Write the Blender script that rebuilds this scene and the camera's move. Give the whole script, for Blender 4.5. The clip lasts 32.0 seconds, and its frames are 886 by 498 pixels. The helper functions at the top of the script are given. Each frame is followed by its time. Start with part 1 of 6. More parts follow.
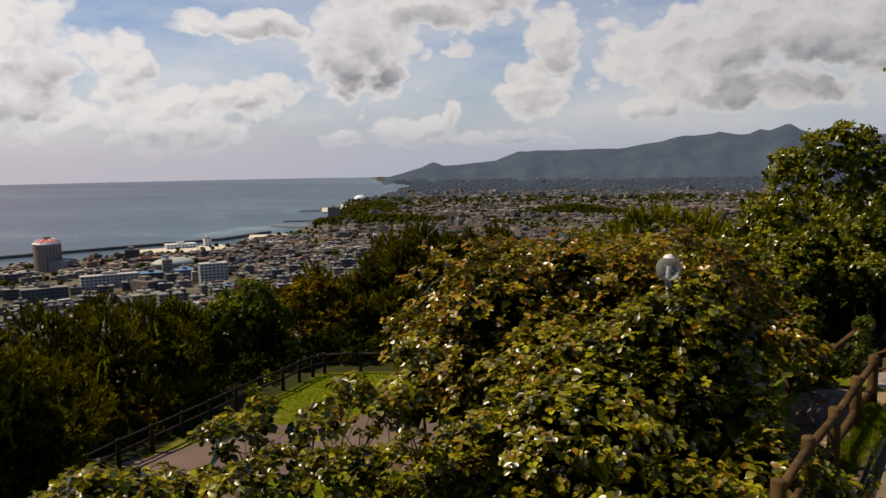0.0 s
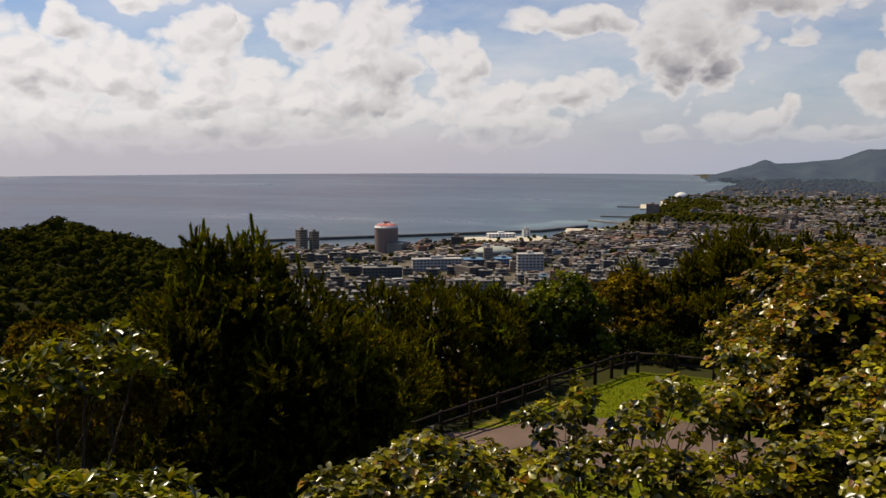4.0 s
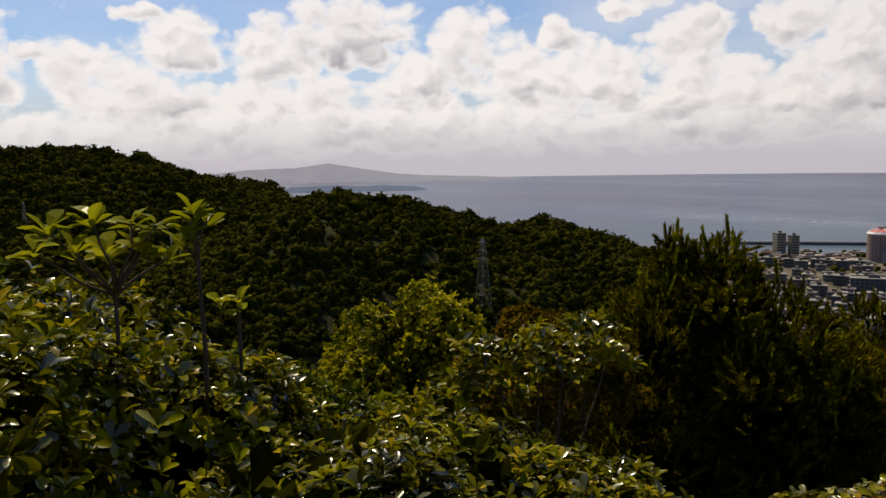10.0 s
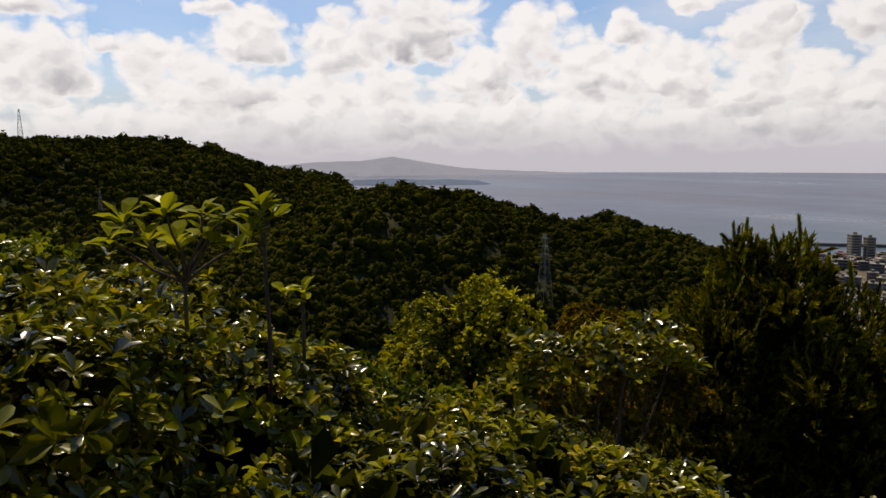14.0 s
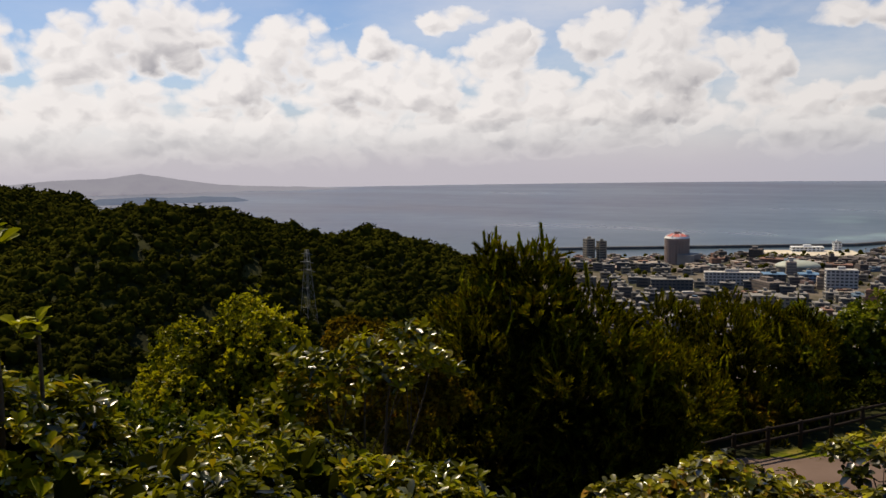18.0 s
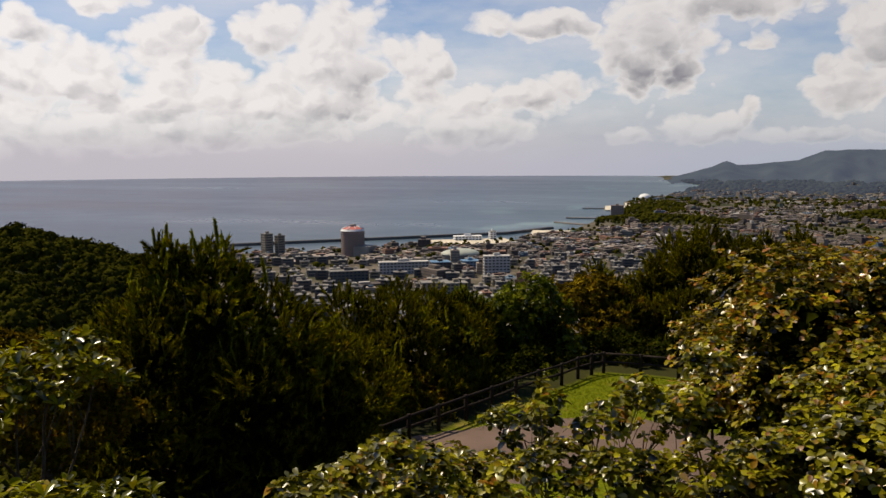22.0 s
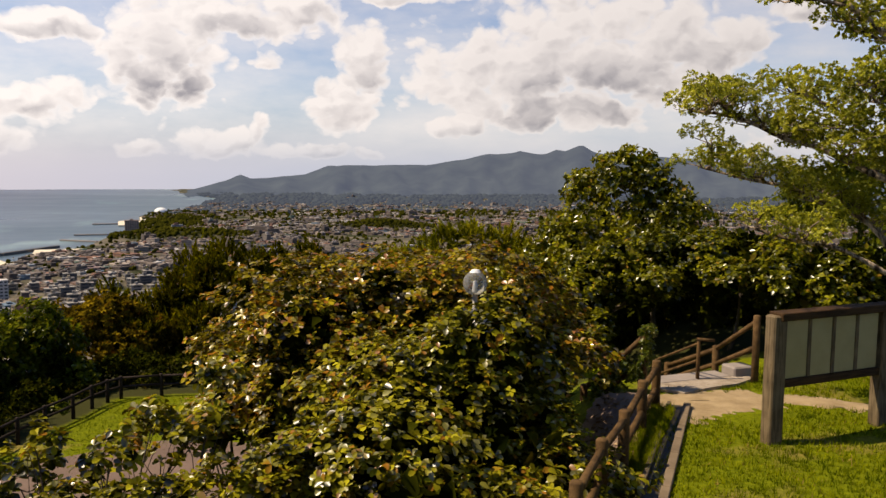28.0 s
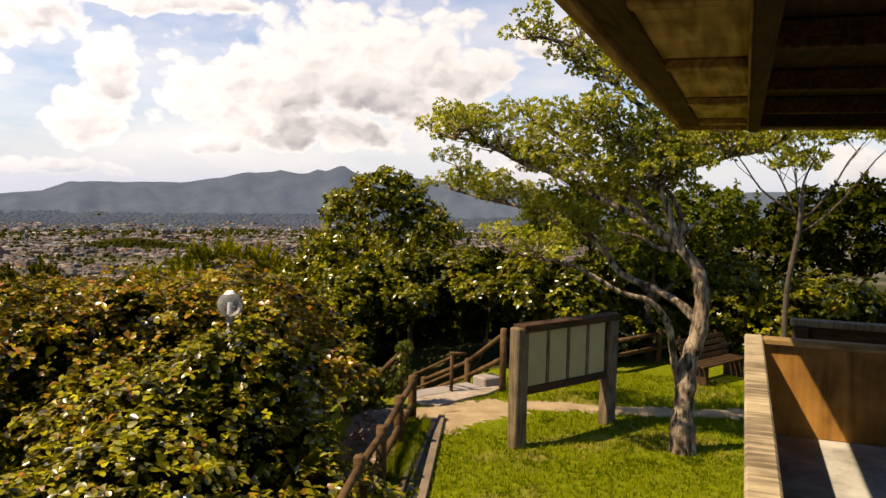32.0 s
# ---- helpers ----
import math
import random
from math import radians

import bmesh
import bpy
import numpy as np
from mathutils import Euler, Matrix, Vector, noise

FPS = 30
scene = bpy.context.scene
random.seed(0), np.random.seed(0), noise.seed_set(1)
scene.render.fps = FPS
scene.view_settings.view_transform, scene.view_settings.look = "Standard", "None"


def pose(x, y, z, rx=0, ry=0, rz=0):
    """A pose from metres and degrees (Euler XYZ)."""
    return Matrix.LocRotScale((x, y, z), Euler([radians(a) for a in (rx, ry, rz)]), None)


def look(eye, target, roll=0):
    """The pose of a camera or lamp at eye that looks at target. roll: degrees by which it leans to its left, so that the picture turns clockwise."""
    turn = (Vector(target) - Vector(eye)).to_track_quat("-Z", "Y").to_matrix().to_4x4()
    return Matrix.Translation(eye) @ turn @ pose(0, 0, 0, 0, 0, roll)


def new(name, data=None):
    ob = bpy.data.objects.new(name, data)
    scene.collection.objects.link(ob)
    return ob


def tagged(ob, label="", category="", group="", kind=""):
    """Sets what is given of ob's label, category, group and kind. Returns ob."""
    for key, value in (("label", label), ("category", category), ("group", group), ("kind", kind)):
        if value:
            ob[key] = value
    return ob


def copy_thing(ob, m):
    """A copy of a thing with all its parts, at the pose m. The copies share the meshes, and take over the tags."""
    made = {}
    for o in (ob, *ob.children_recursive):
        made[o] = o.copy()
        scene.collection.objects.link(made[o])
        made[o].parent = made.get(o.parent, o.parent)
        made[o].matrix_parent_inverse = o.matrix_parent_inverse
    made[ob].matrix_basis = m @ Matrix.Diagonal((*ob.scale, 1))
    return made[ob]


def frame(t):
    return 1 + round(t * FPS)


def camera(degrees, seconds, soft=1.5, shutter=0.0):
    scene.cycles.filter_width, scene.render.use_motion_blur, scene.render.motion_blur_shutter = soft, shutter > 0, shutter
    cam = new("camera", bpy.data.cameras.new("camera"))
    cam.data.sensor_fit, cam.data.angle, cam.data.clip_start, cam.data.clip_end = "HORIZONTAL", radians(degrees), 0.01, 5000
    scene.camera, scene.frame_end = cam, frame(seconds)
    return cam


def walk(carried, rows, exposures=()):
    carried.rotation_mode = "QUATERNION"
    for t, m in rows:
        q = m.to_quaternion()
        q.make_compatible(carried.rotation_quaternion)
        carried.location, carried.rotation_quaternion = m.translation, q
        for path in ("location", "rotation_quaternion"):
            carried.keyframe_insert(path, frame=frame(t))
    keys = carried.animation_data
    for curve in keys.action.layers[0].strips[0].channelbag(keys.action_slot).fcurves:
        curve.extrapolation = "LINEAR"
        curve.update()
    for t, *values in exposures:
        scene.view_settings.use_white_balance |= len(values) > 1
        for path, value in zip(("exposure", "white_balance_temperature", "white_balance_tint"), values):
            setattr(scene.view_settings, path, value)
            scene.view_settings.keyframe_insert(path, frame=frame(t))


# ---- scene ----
cam = camera(57.02, 32.0, soft=1.5)
ROWS = [
    (0.0, 0.042, 0.044, 4.002, -0.00, -6.65, 0.77),
    (0.5, 0.013, 0.033, 3.998, 0.92, -6.93, 0.68),
    (1.0, -0.017, 0.021, 3.996, 3.35, -6.95, 0.58),
    (1.5, -0.048, 0.008, 3.993, 6.39, -7.08, 0.69),
    (2.0, -0.077, -0.005, 3.991, 9.38, -7.08, 0.75),
    (2.5, -0.101, -0.018, 3.994, 13.13, -7.44, 0.84),
    (4.5, -0.113, -0.022, 3.998, 24.69, -6.43, 0.06),
    (5.0, -0.114, -0.025, 3.996, 27.43, -6.14, 0.41),
    (5.5, -0.117, -0.028, 3.991, 30.37, -6.32, 0.44),
    (6.0, -0.127, -0.021, 3.988, 33.23, -6.60, 0.47),
    (6.5, -0.138, -0.023, 3.989, 36.77, -6.53, 0.47),
    (7.0, -0.141, -0.023, 3.989, 39.54, -6.56, 0.61),
    (7.5, -0.142, -0.028, 3.989, 41.69, -6.60, 0.67),
    (8.0, -0.137, -0.033, 3.992, 43.85, -6.76, 0.66),
    (8.5, -0.140, -0.040, 3.994, 46.14, -6.93, 0.60),
    (9.0, -0.141, -0.043, 3.994, 49.47, -6.92, 0.84),
    (9.5, -0.137, -0.049, 3.992, 52.28, -6.74, 1.06),
    (10.0, -0.141, -0.053, 3.993, 54.42, -6.54, 1.05),
    (10.5, -0.142, -0.056, 3.993, 56.18, -6.74, 0.72),
    (11.0, -0.143, -0.061, 3.992, 58.40, -7.00, 0.49),
    (11.5, -0.152, -0.057, 3.993, 60.60, -7.13, 0.47),
    (12.0, -0.154, -0.055, 3.992, 61.02, -7.22, 0.73),
    (12.5, -0.157, -0.053, 3.992, 60.97, -7.00, 0.44),
    (13.0, -0.156, -0.055, 3.993, 60.52, -6.77, 0.75),
    (13.5, -0.154, -0.054, 3.992, 59.73, -6.91, 0.48),
    (15.5, -0.136, -0.056, 3.993, 55.48, -6.16, 1.17),
    (16.0, -0.135, -0.055, 3.993, 53.49, -6.30, 1.06),
    (16.5, -0.132, -0.051, 3.995, 50.84, -6.39, 1.13),
    (17.0, -0.131, -0.048, 3.994, 48.48, -6.31, 1.09),
    (17.5, -0.127, -0.047, 3.996, 45.62, -6.07, 0.93),
    (18.0, -0.129, -0.041, 3.994, 42.10, -6.03, 0.93),
    (18.5, -0.130, -0.035, 3.994, 39.50, -6.25, 1.36),
    (19.0, -0.129, -0.031, 3.994, 36.90, -6.38, 1.32),
    (19.5, -0.129, -0.026, 3.993, 33.77, -6.13, 1.27),
    (20.0, -0.127, -0.019, 3.994, 30.48, -6.27, 1.01),
    (20.5, -0.118, -0.020, 3.995, 26.93, -5.98, 1.17),
    (21.0, -0.104, -0.028, 4.000, 24.50, -6.16, 0.89),
    (21.5, -0.095, -0.031, 4.005, 21.93, -6.37, 0.41),
    (22.0, -0.092, -0.029, 4.008, 19.73, -6.66, 0.27),
    (22.5, -0.080, -0.022, 4.004, 17.34, -6.64, 0.32),
    (23.0, -0.070, -0.018, 3.999, 14.45, -6.42, 0.28),
    (23.5, -0.059, -0.021, 3.999, 11.68, -6.44, 0.41),
    (24.0, -0.048, -0.016, 4.004, 8.94, -6.58, 0.34),
    (24.5, -0.037, -0.000, 4.007, 6.14, -6.62, 0.18),
    (25.0, -0.021, 0.027, 4.012, 2.24, -6.30, 0.08),
    (25.5, -0.002, 0.062, 4.016, -1.04, -5.79, 0.01),
    (26.0, 0.014, 0.078, 4.016, -3.65, -5.55, -0.21),
    (26.5, 0.026, 0.074, 4.016, -6.00, -5.68, -0.17),
    (28.5, 0.047, 0.056, 4.022, -15.70, -5.39, -0.35),
    (29.0, 0.065, 0.047, 4.026, -17.98, -5.02, -0.04),
    (29.5, 0.087, 0.057, 4.026, -19.69, -5.15, -0.10),
    (30.0, 0.102, 0.076, 4.021, -22.07, -5.26, -0.52),
    (30.5, 0.117, 0.085, 4.014, -24.24, -4.92, -0.99),
    (31.0, 0.123, 0.084, 4.014, -25.92, -4.60, -1.11),
    (31.5, 0.114, 0.060, 4.018, -27.92, -4.37, -1.23),
    (32.0, 0.086, -0.006, 4.022, -29.81, -4.03, -1.34),
]
walk(cam, [(t, pose(x, y, z, 90 + pitch, roll, yaw)) for t, x, y, z, yaw, pitch, roll in ROWS],
     exposures=[(0.0, -0.14, 6700, 13), (6.0, -0.16, 6750, 13), (13.0, -0.02, 6800, 13), (19.0, -0.10, 6800, 13), (23.0, -0.08, 6750, 13), (26.0, 0.08, 6850, 14), (29.0, 0.43, 7200, 16), (32.0, 0.68, 7350, 16)])

# ---------------------------------------------------------------- world, sun
SUN_AZ, SUN_EL = 80.0, 53.0          # degrees left of the y axis, and above the horizon
HAZE, HAZE_INLAND = (0.62, 0.60, 0.675, 1), (0.47, 0.53, 0.655, 1)


class Nodes:
    """Small helper that adds and wires shader nodes."""

    def __init__(self, tree):
        self.tree = tree
        tree.nodes.clear()

    def add(self, kind, inputs=(), operation=""):
        node = self.tree.nodes.new(kind)
        if operation:
            node.operation = operation
        for key, value in dict(inputs).items():
            socket = node.inputs[key]
            if isinstance(value, bpy.types.NodeSocket):
                self.tree.links.new(value, socket)
            else:
                socket.default_value = value
        return node

    def math(self, op, a, b=0.0, clamp=False):
        node = self.add("ShaderNodeMath", {0: a, 1: b}, op)
        node.use_clamp = clamp
        return node.outputs[0]

    def vec(self, op, a, b=(0, 0, 0)):
        node = self.add("ShaderNodeVectorMath", {0: a, 1: b}, op)
        return node.outputs["Value"] if op in ("DOT_PRODUCT", "LENGTH") else node.outputs["Vector"]

    def range(self, v, a, b, c=0.0, d=1.0, smooth=False):
        node = self.add("ShaderNodeMapRange", {0: v, 1: a, 2: b, 3: c, 4: d})
        node.interpolation_type = "SMOOTHSTEP" if smooth else "LINEAR"
        return node.outputs[0]

    def mix(self, f, a, b, blend="MIX"):
        node = self.add("ShaderNodeMix")
        node.data_type, node.blend_type = "RGBA", blend
        for key, value in ((0, f), (6, a), (7, b)):
            if isinstance(value, bpy.types.NodeSocket):
                self.tree.links.new(value, node.inputs[key])
            else:
                node.inputs[key].default_value = value
        return node.outputs[2]

    def noise(self, v, scale, detail=4.0, rough=0.5, out=0):
        return self.add("ShaderNodeTexNoise", {"Vector": v, "Scale": scale, "Detail": detail, "Roughness": rough}).outputs[out]


# cumulus masses: azimuth (left is positive), elevation, half width, half height, in degrees; how heavy
CLOUDS = [
    (21.1, 5.4, 2.1, 2.4), (21.8, 2.7, 0.7, 0.6), (18.6, 3.8, 3.2, 1.5), (13.2, 4.0, 3.2, 1.3), (17.3, 1.4, 3.4, 1.3), (13.0, 8.6, 4.5, 0.9),
    (5.5, 6.7, 3.7, 3.3, 0.6), (2.3, 9.8, 5.9, 1.7), (-1.3, 7.2, 1.2, 0.8), (-6.3, 3.9, 2.4, 1.5), (-5.2, 5.2, 0.9, 1.0), (1.7, 1.5, 2.5, 1.0),
    (-0.7, 2.6, 0.6, 1.1), (7.0, 1.1, 1.3, 0.6), (-5.0, 1.1, 3.9, 0.5), (-17.0, 6.4, 6.0, 3.4, 0.15), (-23.7, 7.9, 8.2, 4.2, 0.12), (-29.3, 9.6, 3.4, 2.8, 0.1),
    (-31.2, 7.7, 3.2, 2.8, 0.2), (-7.8, 7.4, 2.1, 2.2), (-14.3, 2.9, 2.4, 0.8), (-21.0, 4.1, 7.9, 1.6, 0.45), (-9.3, 11.5, 3.1, 0.5), (-36.4, 10.3, 2.3, 1.2),
    (-36.7, 0.9, 3.5, 1.6), (-57.3, 2.0, 2.5, 1.6), (-3.4, 10.6, 2.9, 1.4), (-12.4, 11.9, 5.4, 0.6), (37.7, 7.3, 2.3, 2.2), (36.7, 8.9, 0.8, 1.1),
    (46.2, 7.7, 1.3, 1.3), (41.5, 9.6, 2.5, 0.8), (44.1, 4.4, 4.6, 2.8), (36.9, 4.2, 4.3, 2.8), (39.3, 2.5, 2.6, 0.6, 0.8), (27.2, 5.9, 4.3, 4.2),
    (26.8, 8.8, 2.3, 1.6), (31.3, 8.0, 2.3, 2.0), (30.7, 3.2, 6.5, 1.8), (19.1, 2.4, 3.6, 1.8), (61.1, 8.3, 4.4, 2.5, 0.45), (71.8, 7.2, 2.7, 2.2),
    (78.1, 5.5, 2.3, 1.8), (74.2, 3.9, 5.6, 2.4, 0.1), (85.2, 5.3, 3.6, 2.5, 0.1), (66.1, 6.5, 2.4, 2.4), (52.6, 7.0, 2.9, 2.4), (56.1, 4.9, 2.8, 2.4),
    (48.8, 4.9, 2.7, 2.2), (64.3, 3.4, 6.3, 2.4, 0.1), (86.9, 8.9, 5.1, 0.8), (74.3, 9.4, 1.4, 0.6), (80.8, 6.7, 0.9, 0.5), (64.3, 1.7, 25.3, 1.7),
    (38.1, 1.5, 11.8, 1.3), (96.1, 4.5, 3.9, 2.8), (93.1, 7.7, 2.5, 1.2),
]


def build_world():
    world = bpy.data.worlds.new("world")
    scene.world = world
    world.use_nodes = True
    n = Nodes(world.node_tree)
    way = n.add("ShaderNodeTexCoord").outputs["Generated"]
    x, y, z = n.add("ShaderNodeSeparateXYZ", {0: way}).outputs
    az = n.math("MULTIPLY", n.math("ARCTAN2", n.math("MULTIPLY", x, -1.0), y), 57.2958)
    el = n.math("MULTIPLY", n.math("ARCSINE", z), 57.2958)
    flat = n.add("ShaderNodeCombineXYZ", {0: az, 1: n.math("MULTIPLY", el, 1.35), 2: 0.0}).outputs[0]
    warp = n.vec("SCALE", n.vec("SUBTRACT", n.noise(flat, 0.30, 4.0, 0.55, 1), (0.5, 0.5, 0.5)))
    warp.node.inputs["Scale"].default_value = 2.4
    spot = n.vec("ADD", flat, warp)

    def cells(v, scale):
        node = n.add("ShaderNodeTexVoronoi", {"Vector": v, "Scale": scale})
        node.voronoi_dimensions, node.feature = "2D", "F1"
        return n.math("SUBTRACT", 1.0, node.outputs["Distance"])

    def billows(v):
        """Rounded heads of cumulus at two sizes over softer noise."""
        heads = n.math("ADD", n.math("MULTIPLY", cells(v, 0.42), 0.42), n.math("MULTIPLY", cells(v, 1.05), 0.20))
        return n.math("ADD", heads, n.math("MULTIPLY", n.noise(v, 0.42, 6.0, 0.6), 0.5))

    mass, rise, weight, heavy = None, 0.0, 0.15, 0.0
    for i, (a, e, ra, re, *grey) in enumerate(CLOUDS):
        d = n.vec("MULTIPLY", n.vec("SUBTRACT", spot, (a, e * 1.35, 0)), (1 / ra, 1 / (re * 1.35), 0))
        v = n.math("SUBTRACT", 1.0, n.vec("DOT_PRODUCT", d, d))
        inside = n.math("MAXIMUM", v, 0.0)
        rise = n.math("ADD", rise, n.math("MULTIPLY", inside, n.vec("DOT_PRODUCT", d, (0.35, 0.9, 0))))
        weight = n.math("ADD", weight, inside)
        if grey:
            heavy = n.math("ADD", heavy, n.math("MULTIPLY", inside, grey[0]))
        mass = v if mass is None else n.math("SMOOTH_MAX", mass, v)
        if i:
            mass.node.inputs[2].default_value = 0.2
    mass = n.math("MAXIMUM", mass, -1.2)
    # higher up and behind the lookout smaller cumulus goes on, in a clear sky
    wide = n.range(n.noise(way, 2.6, 2.0), 0.60, 0.74, -1.6, 0.5)
    outside = n.math("MAXIMUM", n.range(el, 12.0, 17.0), n.range(n.math("ABSOLUTE", n.math("SUBTRACT", az, 15.0)), 82.0, 100.0))
    mass = n.math("ADD", n.math("MULTIPLY", mass, n.math("SUBTRACT", 1.0, outside)), n.math("MULTIPLY", wide, outside))
    puff = billows(spot)
    sunward = billows(n.vec("ADD", spot, (0.42, 0.75, 0)))
    soft = n.noise(n.vec("ADD", spot, (7.0, 3.0, 0)), 0.16, 4.0, 0.5)
    body = n.math("ADD", mass, n.range(puff, 0.38, 0.80, -0.78, 0.80))
    cover = n.range(body, -0.92, 0.52, 0.0, 1.0, True)
    veil = n.math("MULTIPLY", n.range(n.noise(n.vec("MULTIPLY", flat, (0.5, 1.0, 1)), 0.11, 6.0, 0.6), 0.28, 0.62), 0.72)
    cover = n.math("MAXIMUM", cover, n.math("MULTIPLY", veil, n.math("MULTIPLY", n.math("SUBTRACT", 1.0, outside), n.range(az, 25.0, 50.0, 1.0, 0.35))))
    # shaded undersides, and the sides of each head that are turned from the sun
    under = n.math("MULTIPLY", n.range(n.math("DIVIDE", rise, weight), -0.6, 0.25, 1.0, 0.0, True), n.range(body, 0.15, 1.0))
    under = n.math("MULTIPLY", under, n.range(soft, 0.35, 0.62, 0.35, 1.0))
    turned_off = n.math("MULTIPLY", n.range(n.math("SUBTRACT", sunward, puff), -0.12, 0.26, -0.10, 0.34), n.range(body, 0.0, 0.8, 0.0, 1.0, True))
    shade = n.math("ADD", n.math("MULTIPLY", under, 0.78), turned_off, True)
    shade = n.math("ADD", shade, n.math("MULTIPLY", n.math("MULTIPLY", heavy, n.range(soft, 0.28, 0.72, 0.3, 1.1, True)), n.range(body, 0.3, 1.2)), True)
    lit = n.mix(shade, (1.0, 0.985, 0.975, 1), (0.36, 0.36, 0.40, 1))
    nishita = n.add("ShaderNodeTexSky")
    nishita.sky_type, nishita.sun_disc = "NISHITA", False
    nishita.sun_elevation, nishita.sun_rotation = radians(SUN_EL), radians(-SUN_AZ)
    nishita.altitude, nishita.dust_density, nishita.ozone_density = 100.0, 0.6, 1.5
    sky = n.vec("SCALE", nishita.outputs[0])
    sky.node.inputs["Scale"].default_value = 0.085
    sky = n.vec("MULTIPLY", sky, (0.80, 1.0, 1.28))
    low = n.range(el, -1.0, 6.2, 1.0, 0.0, True)
    clear = n.mix(n.math("MULTIPLY", low, 0.94), sky, n.mix(n.range(az, -12.0, 30.0, 0.0, 1.0, True), HAZE_INLAND, HAZE))
    # clouds on the sun's side shine more than those across from it
    white = n.add("ShaderNodeVectorMath", {0: lit, "Scale": n.range(az, -45.0, 45.0, 0.66, 1.04)}, "SCALE").outputs[0]
    full = n.mix(n.math("MULTIPLY", cover, n.range(el, -1.2, 3.4, 0.0, 0.97, True)), clear, white)
    back = n.add("ShaderNodeBackground", {0: full, 1: 0.9})
    n.tree.links.new(back.outputs[0], n.add("ShaderNodeOutputWorld").inputs[0])


build_world()
sun = new("sun", bpy.data.lights.new("sun", "SUN"))
sun.data.energy, sun.data.angle, sun.data.color = 5.0, radians(0.6), (1.0, 0.87, 0.64)
to_sun = Vector((-math.sin(radians(SUN_AZ)) * math.cos(radians(SUN_EL)), math.cos(radians(SUN_AZ)) * math.cos(radians(SUN_EL)), math.sin(radians(SUN_EL))))
sun.matrix_world = look(to_sun * 50, (0, 0, 0))


# ---------------------------------------------------------------- materials
def material(name, build):
    m = bpy.data.materials.new(name)
    m.use_nodes = True
    n = Nodes(m.node_tree)
    n.tree.links.new(build(n), n.add("ShaderNodeOutputMaterial").inputs[0])
    return m


def rgba(c):
    return (*c, 1.0)


def coord(n, kind="Object"):
    return n.add("ShaderNodeTexCoord").outputs[kind]


def bump(n, height, strength=0.3, distance=0.02):
    return n.add("ShaderNodeBump", {"Height": height, "Strength": strength, "Distance": distance}).outputs[0]


def plain(name, a, b, scale=3.0, rough=0.7, grain=40.0, relief=0.2, metal=0.0, depth=0.01):
    """Two tones by noise at two scales, with a fine relief."""
    def build(n):
        p = n.add("ShaderNodeNewGeometry").outputs["Position"]
        big = n.range(n.noise(p, scale, 5.0, 0.6), 0.3, 0.7)
        fine = n.noise(p, grain, 4.0, 0.6)
        f = n.math("ADD", n.math("MULTIPLY", big, 0.7), n.math("MULTIPLY", fine, 0.3))
        col = n.mix(f, rgba(a), rgba(b))
        return n.add("ShaderNodeBsdfPrincipled", {"Base Color": col, "Roughness": rough, "Metallic": metal, "Specular IOR Level": 0.08 if rough >= 0.8 else 0.5,
                     "Normal": bump(n, fine, relief, depth)}).outputs[0]
    return material(name, build)


def leafy(name, a, b, c, gloss=0.35, glow=0.35, rare=0.9, shine=0.5, patchy=0.9):
    """Leaf: tone a to b leaf by leaf, now and then c; light shines through."""
    def build(n):
        geo = n.add("ShaderNodeNewGeometry")
        r = geo.outputs["Random Per Island"]
        p = geo.outputs["Position"]
        patch = n.noise(p, patchy, 3.0)
        f = n.math("POWER", n.math("ADD", n.math("MULTIPLY", r, 0.75), n.range(patch, 0.3, 0.7, -0.25, 0.5), True), 1.5)
        col = n.mix(f, rgba(a), rgba(b))
        odd = n.range(n.math("FRACT", n.math("MULTIPLY", r, 17.3)), rare, rare + 0.04)
        col = n.mix(n.math("MULTIPLY", odd, n.range(patch, 0.4, 0.6)), col, rgba(c))
        if shine < 0.13:
            face = n.add("ShaderNodeBsdfDiffuse", {0: col}).outputs[0]
        else:
            # some leaves are waxy, the rest dull
            waxy = n.range(n.math("FRACT", n.math("MULTIPLY", r, 41.7)), 0.80 - 0.3 * shine, 0.86 - 0.3 * shine, shine * 0.06, shine * 2.6)
            face = n.add("ShaderNodeBsdfPrincipled", {"Base Color": col, "Roughness": gloss, "Specular IOR Level": waxy}).outputs[0]
        thin = n.add("ShaderNodeBsdfTranslucent", {0: n.mix(0.5, col, n.mix(1.0, col, (1.6, 1.5, 0.5, 1), "MULTIPLY"))}).outputs[0]
        return n.add("ShaderNodeMixShader", {0: glow, 1: face, 2: thin}).outputs[0]
    return material(name, build)


